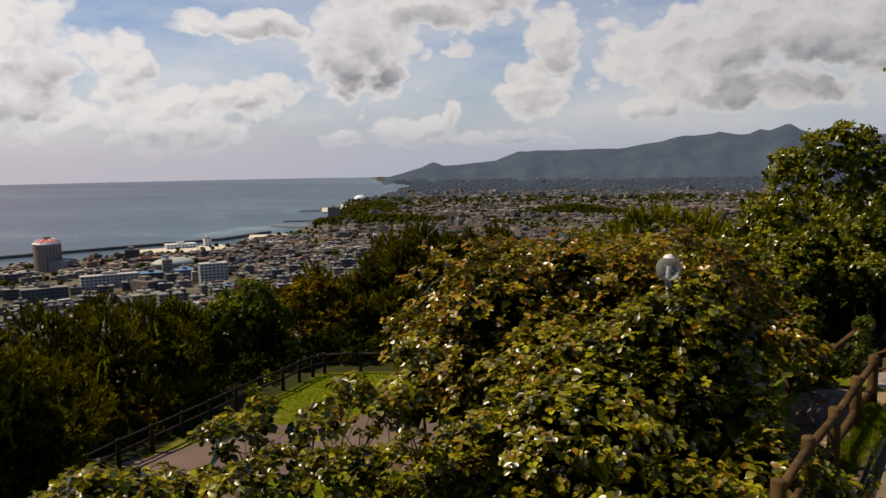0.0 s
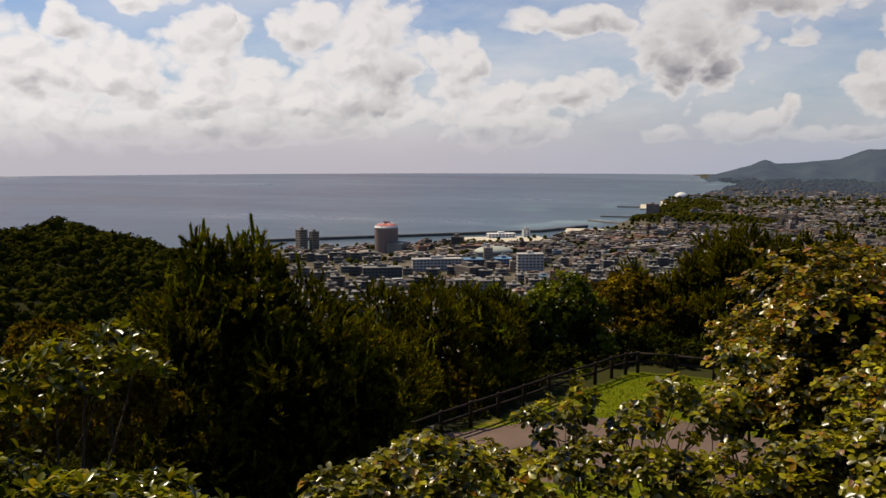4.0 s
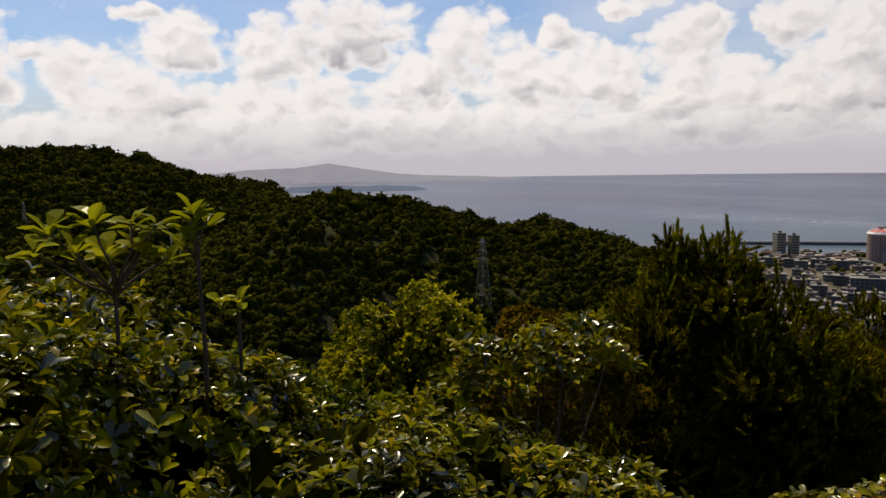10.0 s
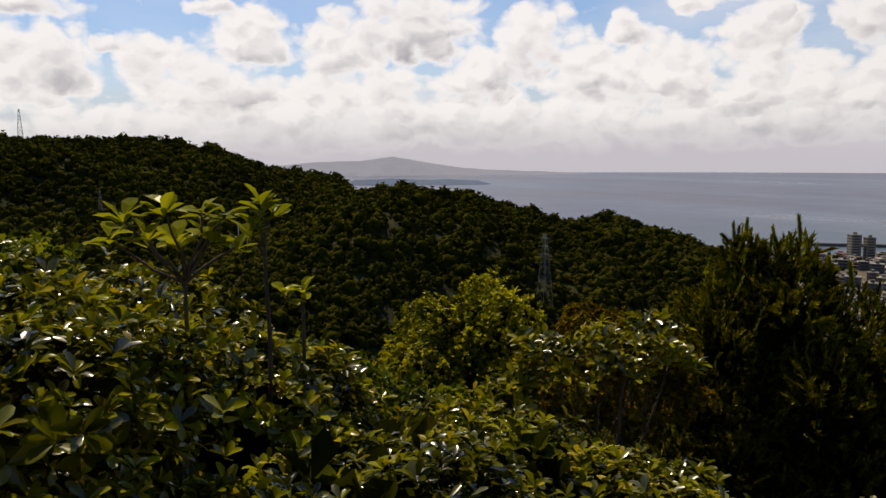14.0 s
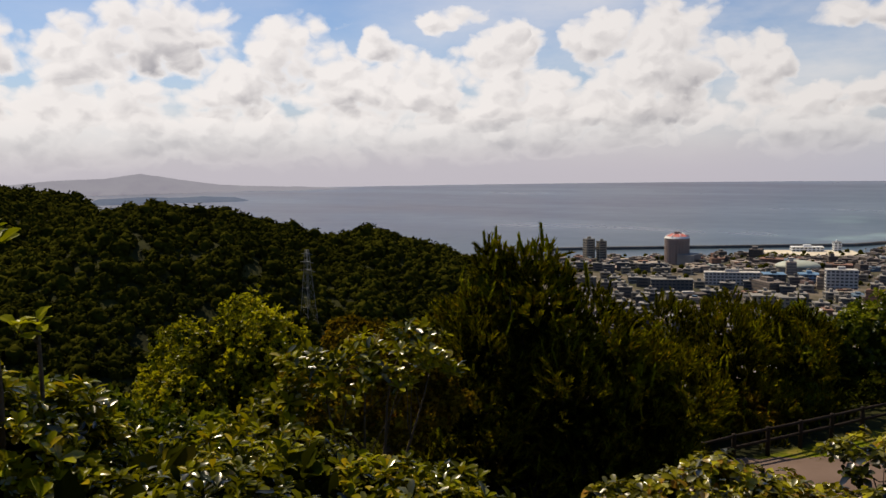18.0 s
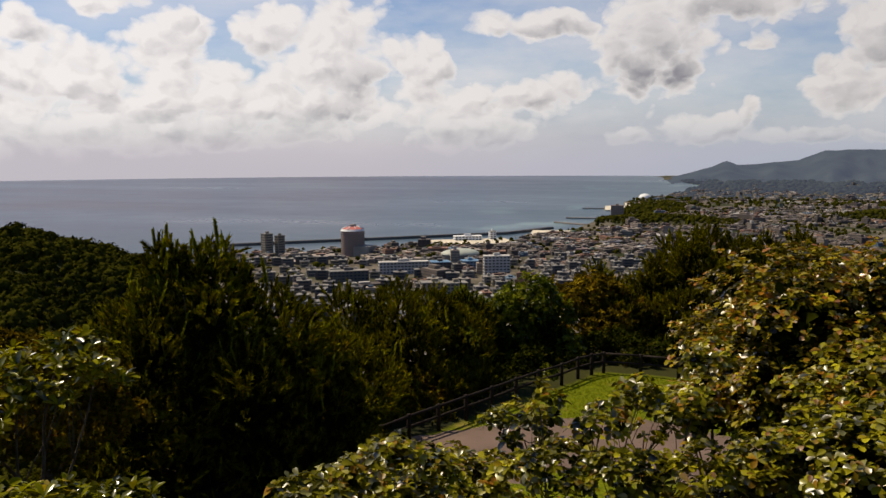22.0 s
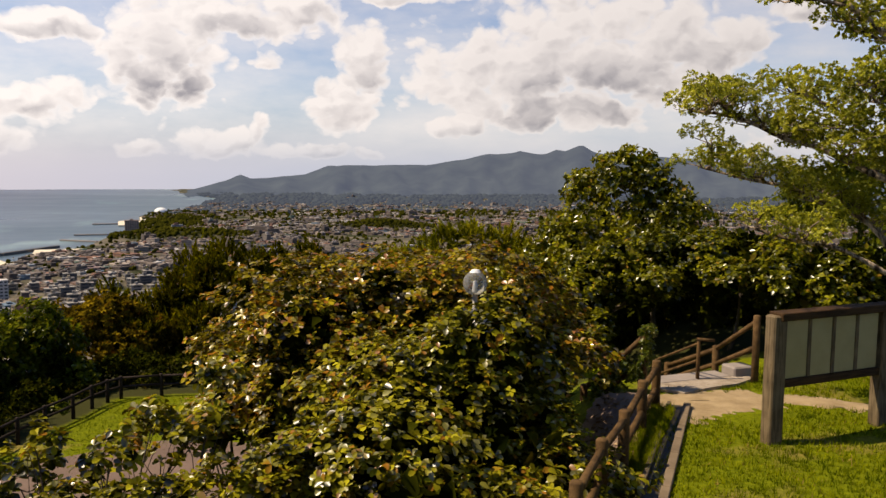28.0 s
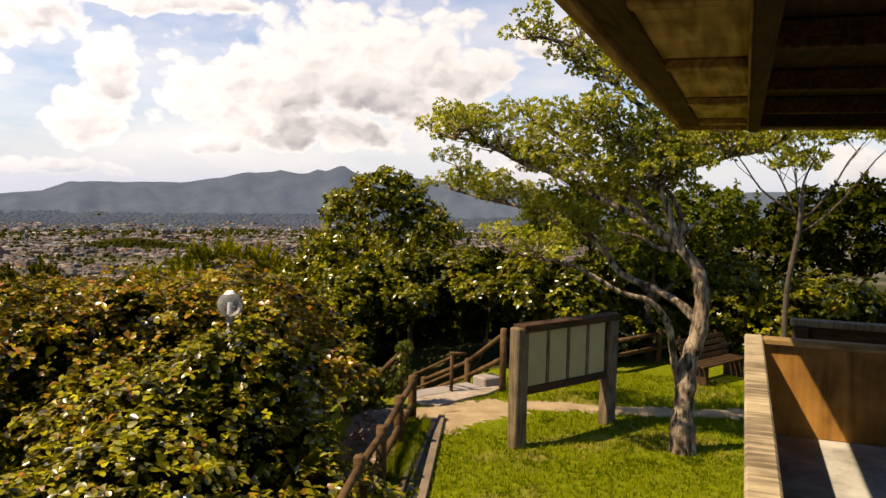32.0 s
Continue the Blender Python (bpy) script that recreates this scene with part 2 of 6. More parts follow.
def wooden(name, a, b, along=(0.6, 7, 7), rough=0.75, scale=1.0, rings=16.0):
    """Weathered timber with grain along one axis of the part's own space."""
    def build(n):
        p = n.vec("MULTIPLY", coord(n), along)
        rnd = n.add("ShaderNodeObjectInfo").outputs["Random"]
        p = n.vec("ADD", p, n.add("ShaderNodeCombineXYZ", {0: n.math("MULTIPLY", rnd, 9.0), 1: n.math("MULTIPLY", rnd, 31.0), 2: 0.0}).outputs[0])
        ring = n.noise(p, scale, 3.0, 0.45)
        fine = n.noise(n.vec("MULTIPLY", p, (3, 3, 3)), scale * 3, 3.0, 0.6)
        line = n.math("ADD", n.math("MULTIPLY", n.math("PINGPONG", n.math("MULTIPLY", ring, rings), 1.0), 0.7), n.math("MULTIPLY", fine, 0.3))
        stain = n.range(n.noise(coord(n), 3.0, 5.0, 0.6), 0.35, 0.7)
        f = n.math("ADD", n.math("MULTIPLY", line, 0.6), n.math("MULTIPLY", stain, 0.4))
        col = n.mix(f, rgba(a), rgba(b))
        return n.add("ShaderNodeBsdfPrincipled", {"Base Color": col, "Roughness": rough, "Specular IOR Level": 0.15, "Normal": bump(n, line, 0.45, 0.004)}).outputs[0]
    return material(name, build)


M = dict(
    big_leaf=leafy("big_leaf", (0.004, 0.008, 0.001), (0.270, 0.268, 0.006), (0.38, 0.28, 0.012), 0.24, 0.28, 0.86, 0.32, 1.3),
    sea_leaf=leafy("sea_leaf", (0.011, 0.014, 0.001), (0.395, 0.358, 0.017), (0.28, 0.130, 0.016), 0.36, 0.26, 0.86, 0.48, 2.4),
    hedge_leaf=leafy("hedge_leaf", (0.018, 0.025, 0.001), (0.260, 0.250, 0.010), (0.25, 0.15, 0.02), 0.32, 0.28, 0.92, 0.45),
    tree_leaf=leafy("tree_leaf", (0.030, 0.046, 0.003), (0.190, 0.210, 0.011), (0.26, 0.21, 0.02), 0.35, 0.42, 0.92, 0.2),
    bright_leaf=leafy("bright_leaf", (0.15, 0.165, 0.012), (0.56, 0.55, 0.07), (0.50, 0.42, 0.08), 0.36, 0.50, 0.93, 0.34),
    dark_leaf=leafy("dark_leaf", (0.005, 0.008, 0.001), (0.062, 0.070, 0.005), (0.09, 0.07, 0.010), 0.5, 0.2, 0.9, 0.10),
    bronze_leaf=leafy("bronze_leaf", (0.040, 0.029, 0.003), (0.270, 0.185, 0.010), (0.16, 0.06, 0.008), 0.5, 0.25, 0.9, 0.10),
    needle=leafy("needle", (0.006, 0.008, 0.0005), (0.255, 0.235, 0.005), (0.30, 0.18, 0.006), 0.6, 0.14, 0.88, 0.06, 0.9),
    young_needle=leafy("young_needle", (0.07, 0.080, 0.002), (0.36, 0.36, 0.010), (0.34, 0.22, 0.008), 0.6, 0.3, 0.95, 0.06),
    rusty_leaf=leafy("rusty_leaf", (0.018, 0.015, 0.001), (0.405, 0.325, 0.016), (0.33, 0.130, 0.016), 0.36, 0.26, 0.74, 0.50, 2.0),
    lime_leaf=leafy("lime_leaf", (0.055, 0.062, 0.002), (0.42, 0.40, 0.014), (0.44, 0.34, 0.02), 0.45, 0.40, 0.9, 0.16, 1.2),
    shoot_leaf=leafy("shoot_leaf", (0.10, 0.115, 0.004), (0.46, 0.45, 0.02), (0.48, 0.38, 0.03), 0.28, 0.42, 0.9, 0.4, 1.3),
    branch_leaf=leafy("branch_leaf", (0.020, 0.026, 0.001), (0.34, 0.32, 0.008), (0.42, 0.31, 0.012), 0.28, 0.30, 0.86, 0.30, 1.3),
    dark_bark=plain("dark_bark", (0.05, 0.04, 0.03), (0.14, 0.11, 0.08), 6.0, 0.9, 50.0, 0.6, depth=0.02),
    dirt=plain("dirt", (0.20, 0.142, 0.075), (0.40, 0.305, 0.18), 2.5, 0.95, 25.0, 0.5),
    red_earth=plain("red_earth", (0.12, 0.083, 0.066), (0.19, 0.135, 0.108), 0.7, 0.95, 20.0, 0.4),
    asphalt=plain("asphalt", (0.12, 0.086, 0.066), (0.26, 0.195, 0.155), 1.5, 0.9, 60.0, 0.4),
    grass=leafy("grass", (0.060, 0.088, 0.003), (0.260, 0.285, 0.007), (0.30, 0.22, 0.06), 0.6, 0.3, 0.92, 0.08, 1.4),
    litter=leafy("litter", (0.10, 0.06, 0.03), (0.34, 0.22, 0.12), (0.40, 0.30, 0.2), 0.6, 0.1, 0.9, 0.1),
    ivy=leafy("ivy", (0.05, 0.075, 0.01), (0.15, 0.17, 0.02), (0.22, 0.2, 0.04), 0.4, 0.3),
    hotel_wall=plain("hotel_wall", (0.25, 0.18, 0.15), (0.31, 0.23, 0.19), 0.05, 0.8, 0.5, 0.05),
    red_band=plain("red_band", (0.45, 0.10, 0.07), (0.60, 0.20, 0.15), 0.1, 0.6, 1.0, 0.05),
    pale_wall=plain("pale_wall", (0.16, 0.15, 0.135), (0.31, 0.29, 0.26), 0.05, 0.8, 0.6, 0.05),
    beige_wall=plain("beige_wall", (0.22, 0.19, 0.14), (0.32, 0.27, 0.20), 0.05, 0.8, 0.6, 0.05),
    white_wall=plain("white_wall", (0.38, 0.36, 0.33), (0.55, 0.52, 0.48), 0.05, 0.8, 0.6, 0.05),
    grey_wall=plain("grey_wall", (0.08, 0.078, 0.075), (0.16, 0.15, 0.145), 0.05, 0.8, 0.6, 0.05),
    dark_glass=plain("dark_glass", (0.03, 0.035, 0.045), (0.06, 0.07, 0.08), 0.3, 0.25, 3.0, 0.02),
    blue_roof=plain("blue_roof", (0.08, 0.17, 0.28), (0.13, 0.24, 0.36), 0.1, 0.6, 1.0, 0.05),
    green_roof=plain("green_roof", (0.34, 0.37, 0.30), (0.44, 0.46, 0.38), 0.1, 0.6, 1.0, 0.05),
    sand=plain("sand", (0.55, 0.48, 0.36), (0.70, 0.63, 0.50), 0.05, 0.95, 2.0, 0.1),
    concrete=plain("concrete", (0.20, 0.172, 0.152), (0.34, 0.295, 0.265), 1.5, 0.85, 30.0, 0.3),
    log=plain("log", (0.030, 0.017, 0.008), (0.165, 0.098, 0.042), 5.0, 0.8, 40.0, 0.5),
    black_rail=plain("black_rail", (0.016, 0.012, 0.010), (0.045, 0.034, 0.028), 3.0, 0.85, 30.0, 0.3),
    grey_wood=wooden("grey_wood", (0.035, 0.021, 0.009), (0.56, 0.45, 0.28), (24, 1.6, 3), 0.75, 1.0, 5.0),
    slate=plain("slate", (0.16, 0.15, 0.13), (0.52, 0.50, 0.45), 3.5, 0.8, 18.0, 0.6),
    grey_upright=wooden("grey_upright", (0.045, 0.030, 0.016), (0.24, 0.18, 0.105), (7, 7, 0.6)),
    brown_wood=wooden("brown_wood", (0.11, 0.055, 0.016), (0.74, 0.50, 0.20), (0.7, 9, 9), 0.75, 1.0, 9.0),
    brown_upright=wooden("brown_upright", (0.085, 0.032, 0.005), (0.50, 0.25, 0.06), (3.4, 3.4, 0.35), 0.75, 1.0, 9.0),
    end_rail=wooden("end_rail", (0.05, 0.026, 0.009), (0.42, 0.26, 0.10), (9, 0.7, 9), 0.75, 1.0, 7.0),
    soffit_wood=wooden("soffit_wood", (0.13, 0.068, 0.020), (0.80, 0.56, 0.24), (0.5, 6, 6), 0.75, 1.0, 9.0),
    dark_board=wooden("dark_board", (0.022, 0.012, 0.005), (0.16, 0.085, 0.030)),
    dark_wood=wooden("dark_wood", (0.016, 0.009, 0.004), (0.085, 0.045, 0.019)),
    board_white=plain("board_white", (0.33, 0.275, 0.115), (0.43, 0.365, 0.180), 2.0, 0.5, 20.0, 0.05),
    white_paint=plain("white_paint", (0.68, 0.68, 0.66), (0.82, 0.82, 0.80), 0.2, 0.7, 3.0, 0.05),
    steel=plain("steel", (0.16, 0.15, 0.13), (0.26, 0.24, 0.21), 1.0, 0.6, 8.0, 0.05, 0.3),
    pale_pole=plain("pale_pole", (0.34, 0.32, 0.28), (0.48, 0.45, 0.40), 0.5, 0.7, 4.0, 0.1),
    kerb=plain("kerb", (0.10, 0.075, 0.05), (0.25, 0.19, 0.13), 1.8, 0.9, 25.0, 0.4),
    worn_slab=plain("worn_slab", (0.16, 0.118, 0.080), (0.42, 0.36, 0.29), 4.0, 0.9, 22.0, 0.5),
    shaded_bed=plain("shaded_bed", (0.012, 0.010, 0.007), (0.045, 0.034, 0.022), 3.0, 0.6, 20.0, 0.4),
    wet_concrete=plain("wet_concrete", (0.06, 0.046, 0.032), (0.15, 0.118, 0.085), 1.5, 0.85, 30.0, 0.3),
)


def sea_build(n):
    p = n.add("ShaderNodeNewGeometry").outputs["Position"]
    x, y, z = n.add("ShaderNodeSeparateXYZ", {0: p}).outputs
    swell = n.noise(n.vec("MULTIPLY", p, (0.0007, 0.0019, 1)), 1.0, 4.0, 0.55)
    # the lilac-grey tone puts the clouds' reflection into the water's colour
    deep = n.mix(n.range(swell, 0.35, 0.65), (0.042, 0.052, 0.080, 1), (0.105, 0.100, 0.122, 1))
    # greener over the shallows along the coast
    near = n.math("ADD", n.range(x, -1500.0, -350.0), n.range(swell, 0.3, 0.7, -0.3, 0.3))
    deep = n.mix(n.range(near, 0.25, 1.15, 0.0, 0.6), deep, (0.036, 0.098, 0.112, 1))
    reef = n.range(n.noise(n.vec("MULTIPLY", p, (0.006, 0.003, 1)), 1.0, 4.0), 0.56, 0.68)
    deep = n.mix(n.math("MULTIPLY", reef, n.range(x, -620.0, -420.0)), deep, (0.16, 0.24, 0.23, 1))
    ripple = n.noise(n.vec("MULTIPLY", p, (0.012, 0.012, 1)), 1.0, 4.0, 0.6)
    return n.add("ShaderNodeBsdfPrincipled", {"Base Color": deep, "Roughness": n.range(n.math("ADD", n.math("MULTIPLY", swell, 0.8), n.math("MULTIPLY", ripple, 0.2)), 0.3, 0.7, 0.24, 0.44), "IOR": 1.33}).outputs[0]


M["sea"] = material("sea", sea_build)


def bark_build(n):
    """Pale smooth bark with dark fissures and paler and darker blotches."""
    p = coord(n)
    crack = n.noise(n.vec("MULTIPLY", p, (13, 13, 3.2)), 1.0, 5.0, 0.65)
    blotch = n.range(n.noise(p, 3.2, 4.0, 0.6), 0.36, 0.64)
    col = n.mix(n.range(crack, 0.40, 0.58), (0.030, 0.021, 0.014, 1), n.mix(blotch, (0.15, 0.105, 0.068, 1), (0.46, 0.36, 0.245, 1)))
    return n.add("ShaderNodeBsdfPrincipled", {"Base Color": col, "Roughness": 0.9, "Specular IOR Level": 0.1, "Normal": bump(n, crack, 0.9, 0.03)}).outputs[0]


M["bark"] = material("bark", bark_build)


def ground_build(n):
    """Lawn and earth on the hilltop, rough green on the slopes, grey-green town floor on the plain."""
    p = n.add("ShaderNodeNewGeometry").outputs["Position"]
    z = n.add("ShaderNodeSeparateXYZ", {0: p}).outputs[2]
    flat = n.vec("MULTIPLY", p, (1, 1, 0))
    fine = n.noise(p, 11.0, 6.0, 0.7)
    big = n.noise(p, 0.55, 4.0, 0.6)
    grass = n.mix(n.range(fine, 0.3, 0.7), (0.050, 0.070, 0.002, 1), (0.180, 0.200, 0.005, 1))
    dry = n.mix(fine, (0.16, 0.12, 0.03, 1), (0.26, 0.19, 0.06, 1))
    lawn = n.mix(n.range(big, 0.55, 0.72), grass, dry)
    slope = n.mix(n.range(n.noise(p, 0.06, 5.0), 0.35, 0.65), (0.012, 0.018, 0.006, 1), (0.040, 0.045, 0.010, 1))
    slope = n.mix(n.range(fine, 0.3, 0.7, 0.0, 0.4), slope, (0.05, 0.035, 0.02, 1))
    plain_col = n.mix(n.range(n.noise(p, 0.012, 5.0, 0.6), 0.4, 0.6), (0.030, 0.036, 0.014, 1), (0.16, 0.135, 0.105, 1))
    edge = n.range(big, 0.3, 0.7, -0.8, 0.8)
    on_top = n.range(n.math("ADD", n.vec("LENGTH", n.vec("SUBTRACT", flat, (11.0, 8.0, 0))), edge), 8.0, 8.5, 1.0, 0.0)
    px, py, _ = n.add("ShaderNodeSeparateXYZ", {0: p}).outputs
    side = n.math("ADD", n.math("ADD", px, n.math("MULTIPLY", n.math("SUBTRACT", 31.0, py), 0.42)), n.math("MULTIPLY", edge, 0.4))
    on_shelf = n.math("MULTIPLY", n.range(side, -5.2, -4.7), n.range(n.math("ADD", py, n.math("MULTIPLY", edge, 0.2)), 31.2, 31.5, 1.0, 0.0))
    # at the near left the dark slope colour stands in for the pines' shade
    on_shelf = n.math("MULTIPLY", on_shelf, n.range(n.math("ADD", n.vec("LENGTH", n.vec("SUBTRACT", flat, (0.0, 25.0, 0))), edge), 10.2, 10.8, 1.0, 0.0))
    col = n.mix(n.math("MAXIMUM", on_top, on_shelf), slope, lawn)
    col = n.mix(n.range(z, -124.0, -118.0), plain_col, col)
    return n.add("ShaderNodeBsdfPrincipled", {"Base Color": col, "Roughness": 0.95, "Specular IOR Level": 0.05, "Normal": bump(n, fine, 0.7, 0.03)}).outputs[0]


M["ground"] = material("ground", ground_build)


def woods_build(n):
    """Tree crowns seen from afar: tone crown by crown and in large patches, with a leafy relief."""
    geo = n.add("ShaderNodeNewGeometry")
    r, p = geo.outputs["Random Per Island"], geo.outputs["Position"]
    patch = n.range(n.noise(p, 0.014, 4.0, 0.6), 0.36, 0.64)
    tree = n.range(n.noise(p, 0.11, 3.0, 0.6), 0.36, 0.64)
    fine = n.noise(p, 0.9, 5.0, 0.7)
    f = n.math("ADD", n.math("MULTIPLY", r, 0.25), n.math("ADD", n.math("MULTIPLY", patch, 0.4), n.math("MULTIPLY", tree, 0.35)))
    col = n.mix(f, (0.0085, 0.0105, 0.0016, 1), (0.058, 0.056, 0.006, 1))
    return n.add("ShaderNodeBsdfDiffuse", {0: col, "Normal": bump(n, fine, 0.6, 0.5)}).outputs[0]


M["wood_forest"] = material("wood_forest", woods_build)


def far_build(n, haze=0.275, haze_col=(0.25, 0.30, 0.43, 1)):
    """Wooded mountains; the haze over kilometres of sea is painted on as a glow."""
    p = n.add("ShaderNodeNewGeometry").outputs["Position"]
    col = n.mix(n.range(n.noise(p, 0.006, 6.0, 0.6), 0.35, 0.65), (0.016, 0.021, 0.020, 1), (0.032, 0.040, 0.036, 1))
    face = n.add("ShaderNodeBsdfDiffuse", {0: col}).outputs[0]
    haze_glow = n.add("ShaderNodeEmission", {0: haze_col, 1: haze}).outputs[0]
    return n.add("ShaderNodeAddShader", {0: face, 1: haze_glow}).outputs[0]


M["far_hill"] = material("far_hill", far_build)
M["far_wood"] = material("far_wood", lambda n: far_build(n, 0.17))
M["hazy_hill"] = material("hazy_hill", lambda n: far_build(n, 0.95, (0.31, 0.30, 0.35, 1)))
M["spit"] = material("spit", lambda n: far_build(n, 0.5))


# ---------------------------------------------------------------- mesh helpers
rng = np.random.default_rng(7)


def at(az, dist, z):
    """A place by azimuth from the lookout (degrees, left is positive), distance and height."""
    return Vector((-math.sin(radians(az)) * dist, math.cos(radians(az)) * dist, z))


def link_mesh(name, verts, faces, mat, parent=None, label="", smooth=False):
    me = bpy.data.meshes.new(name)
    me.from_pydata([tuple(v) for v in verts], [], [tuple(f) for f in faces])
    if mat:
        me.materials.append(mat)
    if smooth:
        me.polygons.foreach_set("use_smooth", [True] * len(me.polygons))
    me.update()
    ob = new(name, me)
    if parent:
        ob.parent = parent
    if label:
        ob["label"] = label
    return ob


def part(name, bm, mat, parent, label=""):
    """Link a bmesh as one mesh object under a thing or a part."""
    me = bpy.data.meshes.new(name)
    bmesh.ops.recalc_face_normals(bm, faces=bm.faces)
    bm.to_mesh(me)
    bm.free()
    me.materials.append(mat)
    ob = new(name, me)
    if parent:
        ob.parent = parent
    if label:
        ob["label"] = label
    return ob


def scatter_mesh(name, tmpl_v, tmpl_f, mats, mat, parent=None):
    """One mesh of many copies of a small template: mats is (n, 3, 4)."""
    tv, tf = np.asarray(tmpl_v, float), [list(f) for f in tmpl_f]
    mats = np.asarray(mats)
    k, n = len(tv), len(mats)
    v = np.einsum("nij,kj->nki", mats[:, :, :3], tv) + mats[:, None, :, 3]
    counts = np.array([len(f) for f in tf])
    loops = np.concatenate([np.array(f) for f in tf])
    all_loops = (loops[None, :] + (np.arange(n) * k)[:, None]).ravel()
    all_counts = np.tile(counts, n)
    starts = np.concatenate([[0], np.cumsum(all_counts)[:-1]])
    me = bpy.data.meshes.new(name)
    me.vertices.add(n * k)
    me.vertices.foreach_set("co", v.ravel().astype(np.float32))
    me.loops.add(len(all_loops))
    me.loops.foreach_set("vertex_index", all_loops.astype(np.int32))
    me.polygons.add(len(all_counts))
    me.polygons.foreach_set("loop_start", starts.astype(np.int32))
    me.polygons.foreach_set("loop_total", all_counts.astype(np.int32))
    me.materials.append(mat)
    me.update(calc_edges=True)
    ob = new(name, me)
    if parent:
        ob.parent = parent
    return ob


def frames_for(points, normals, sizes, wobble=0.4, spin=True):
    """Matrices (n, 3, 4) that put a template's z along the normals."""
    n = len(points)
    z = np.asarray(normals, float) + rng.normal(0, wobble, (n, 3))
    z /= np.linalg.norm(z, axis=1)[:, None]
    ref = rng.normal(0, 1, (n, 3)) if spin else np.tile([1.0, 0.01, 0.0], (n, 1))
    x = np.cross(ref, z)
    x /= np.linalg.norm(x, axis=1)[:, None] + 1e-9
    y = np.cross(z, x)
    s = np.asarray(sizes, float).reshape(-1, 1)
    return np.stack([x * s, y * s, z * s, np.asarray(points, float)], axis=2)


def merge_templates(items):
    """Join (verts, faces) templates into one."""
    vs, fs, k = [], [], 0
    for v, f in items:
        vs += [tuple(p) for p in v]
        fs += [tuple(i + k for i in q) for q in f]
        k += len(v)
    return vs, fs


def leaf(length, width, fold=0.25, droop=0.2):
    """One leaf along +x, widest past its middle with a blunt tip, folded on its midrib."""
    w, h = width / 2, fold * width / 2
    v = [(0, 0, 0), (length * 0.55, 0, -h * 0.2), (length, 0, -droop * length)]
    for side in (1, -1):
        v += [(length * 0.28, side * w * 0.5, h * 0.7), (length * 0.66, side * w, h - droop * length * 0.3), (length * 0.93, side * w * 0.62, h * 0.5 - droop * length * 0.8)]
    return v, [(0, 1, 4, 3), (1, 2, 5, 4), (0, 6, 7, 1), (1, 7, 8, 2)]


def small_leaf(length, width, fold=0.3, droop=0.2):
    """A plainer leaf along +x: two halves on a midrib."""
    w, h = width / 2, fold * width / 2
    v = [(0, 0, 0), (length, 0, -droop * length), (length * 0.62, w, h), (length * 0.62, -w, h)]
    return v, [(0, 1, 2), (0, 3, 1)]


def turned(tmpl, m):
    return [tuple(m @ Vector(p)) for p in tmpl[0]], tmpl[1]


def rosette(count, length, width, lift=(10, 50), seed=1, one=leaf):
    """A whorl of leaves round the end of a twig (z up)."""
    r = random.Random(seed)
    items = []
    for i in range(count):
        up = r.uniform(*lift)
        size = r.uniform(0.75, 1.1)
        m = pose(0, 0, r.uniform(-0.15, 0.1) * length, 0, 0, 360 * i / count + r.uniform(-25, 25)) @ pose(0, 0, 0, 0, -up, 0) @ pose(0, 0, 0, r.uniform(-25, 25))
        items.append(turned(one(length * size, width * size, 0.35, r.uniform(0.05, 0.3)), m))
    return merge_templates(items)


def tuft(count, stem, needle, seed=1):
    """A pine shoot: a brush of needles up an upright stem."""
    r = random.Random(seed)
    vs, fs = [], []
    for i in range(count):
        a, z0 = r.uniform(0, math.tau), stem * (i / count)
        n, rise = needle * r.uniform(0.8, 1.15) * (1.0 - 0.35 * i / count), r.uniform(0.7, 1.5)
        w = 0.021
        c, s = math.cos(a), math.sin(a)
        k = len(vs)
        vs += [(-s * w, c * w, z0), (s * w, -c * w, z0), (c * n * 0.62, s * n * 0.62, z0 + n * rise)]
        fs.append((k, k + 1, k + 2))
    return vs, fs


def tube(points, radii, sides=8):
    """Verts and faces of a tapered tube along points."""
    vs, fs = [], []
    pts = [Vector(p) for p in points]
    for i, p in enumerate(pts):
        d = (pts[min(i + 1, len(pts) - 1)] - pts[max(i - 1, 0)]).normalized()
        x = d.orthogonal() if i == 0 else x - d * x.dot(d)
        x.normalize()
        y = d.cross(x)
        for k in range(sides):
            a = math.tau * k / sides
            vs.append(p + (x * math.cos(a) + y * math.sin(a)) * radii[i])
    for i in range(len(pts) - 1):
        for k in range(sides):
            a, b = i * sides + k, i * sides + (k + 1) % sides
            fs.append((a, b, b + sides, a + sides))
    fs.append(tuple(range(sides - 1, -1, -1)))
    fs.append(tuple(range((len(pts) - 1) * sides, len(pts) * sides)))
    return vs, fs


def bent(a, b, steps, wave, seed):
    """Points from a to b with a natural bend."""
    r = random.Random(seed)
    a, b = Vector(a), Vector(b)
    span = (b - a).length
    off = [Vector((r.uniform(-1, 1), r.uniform(-1, 1), r.uniform(-1, 1))) * wave * span for _ in range(3)]
    out = []
    for i in range(steps + 1):
        t = i / steps
        k = math.sin(math.pi * t)
        out.append(a.lerp(b, t) + off[0] * k * 0.6 + off[1] * math.sin(math.tau * t) * 0.35 + off[2] * math.sin(3 * math.pi * t) * 0.15)
    return out


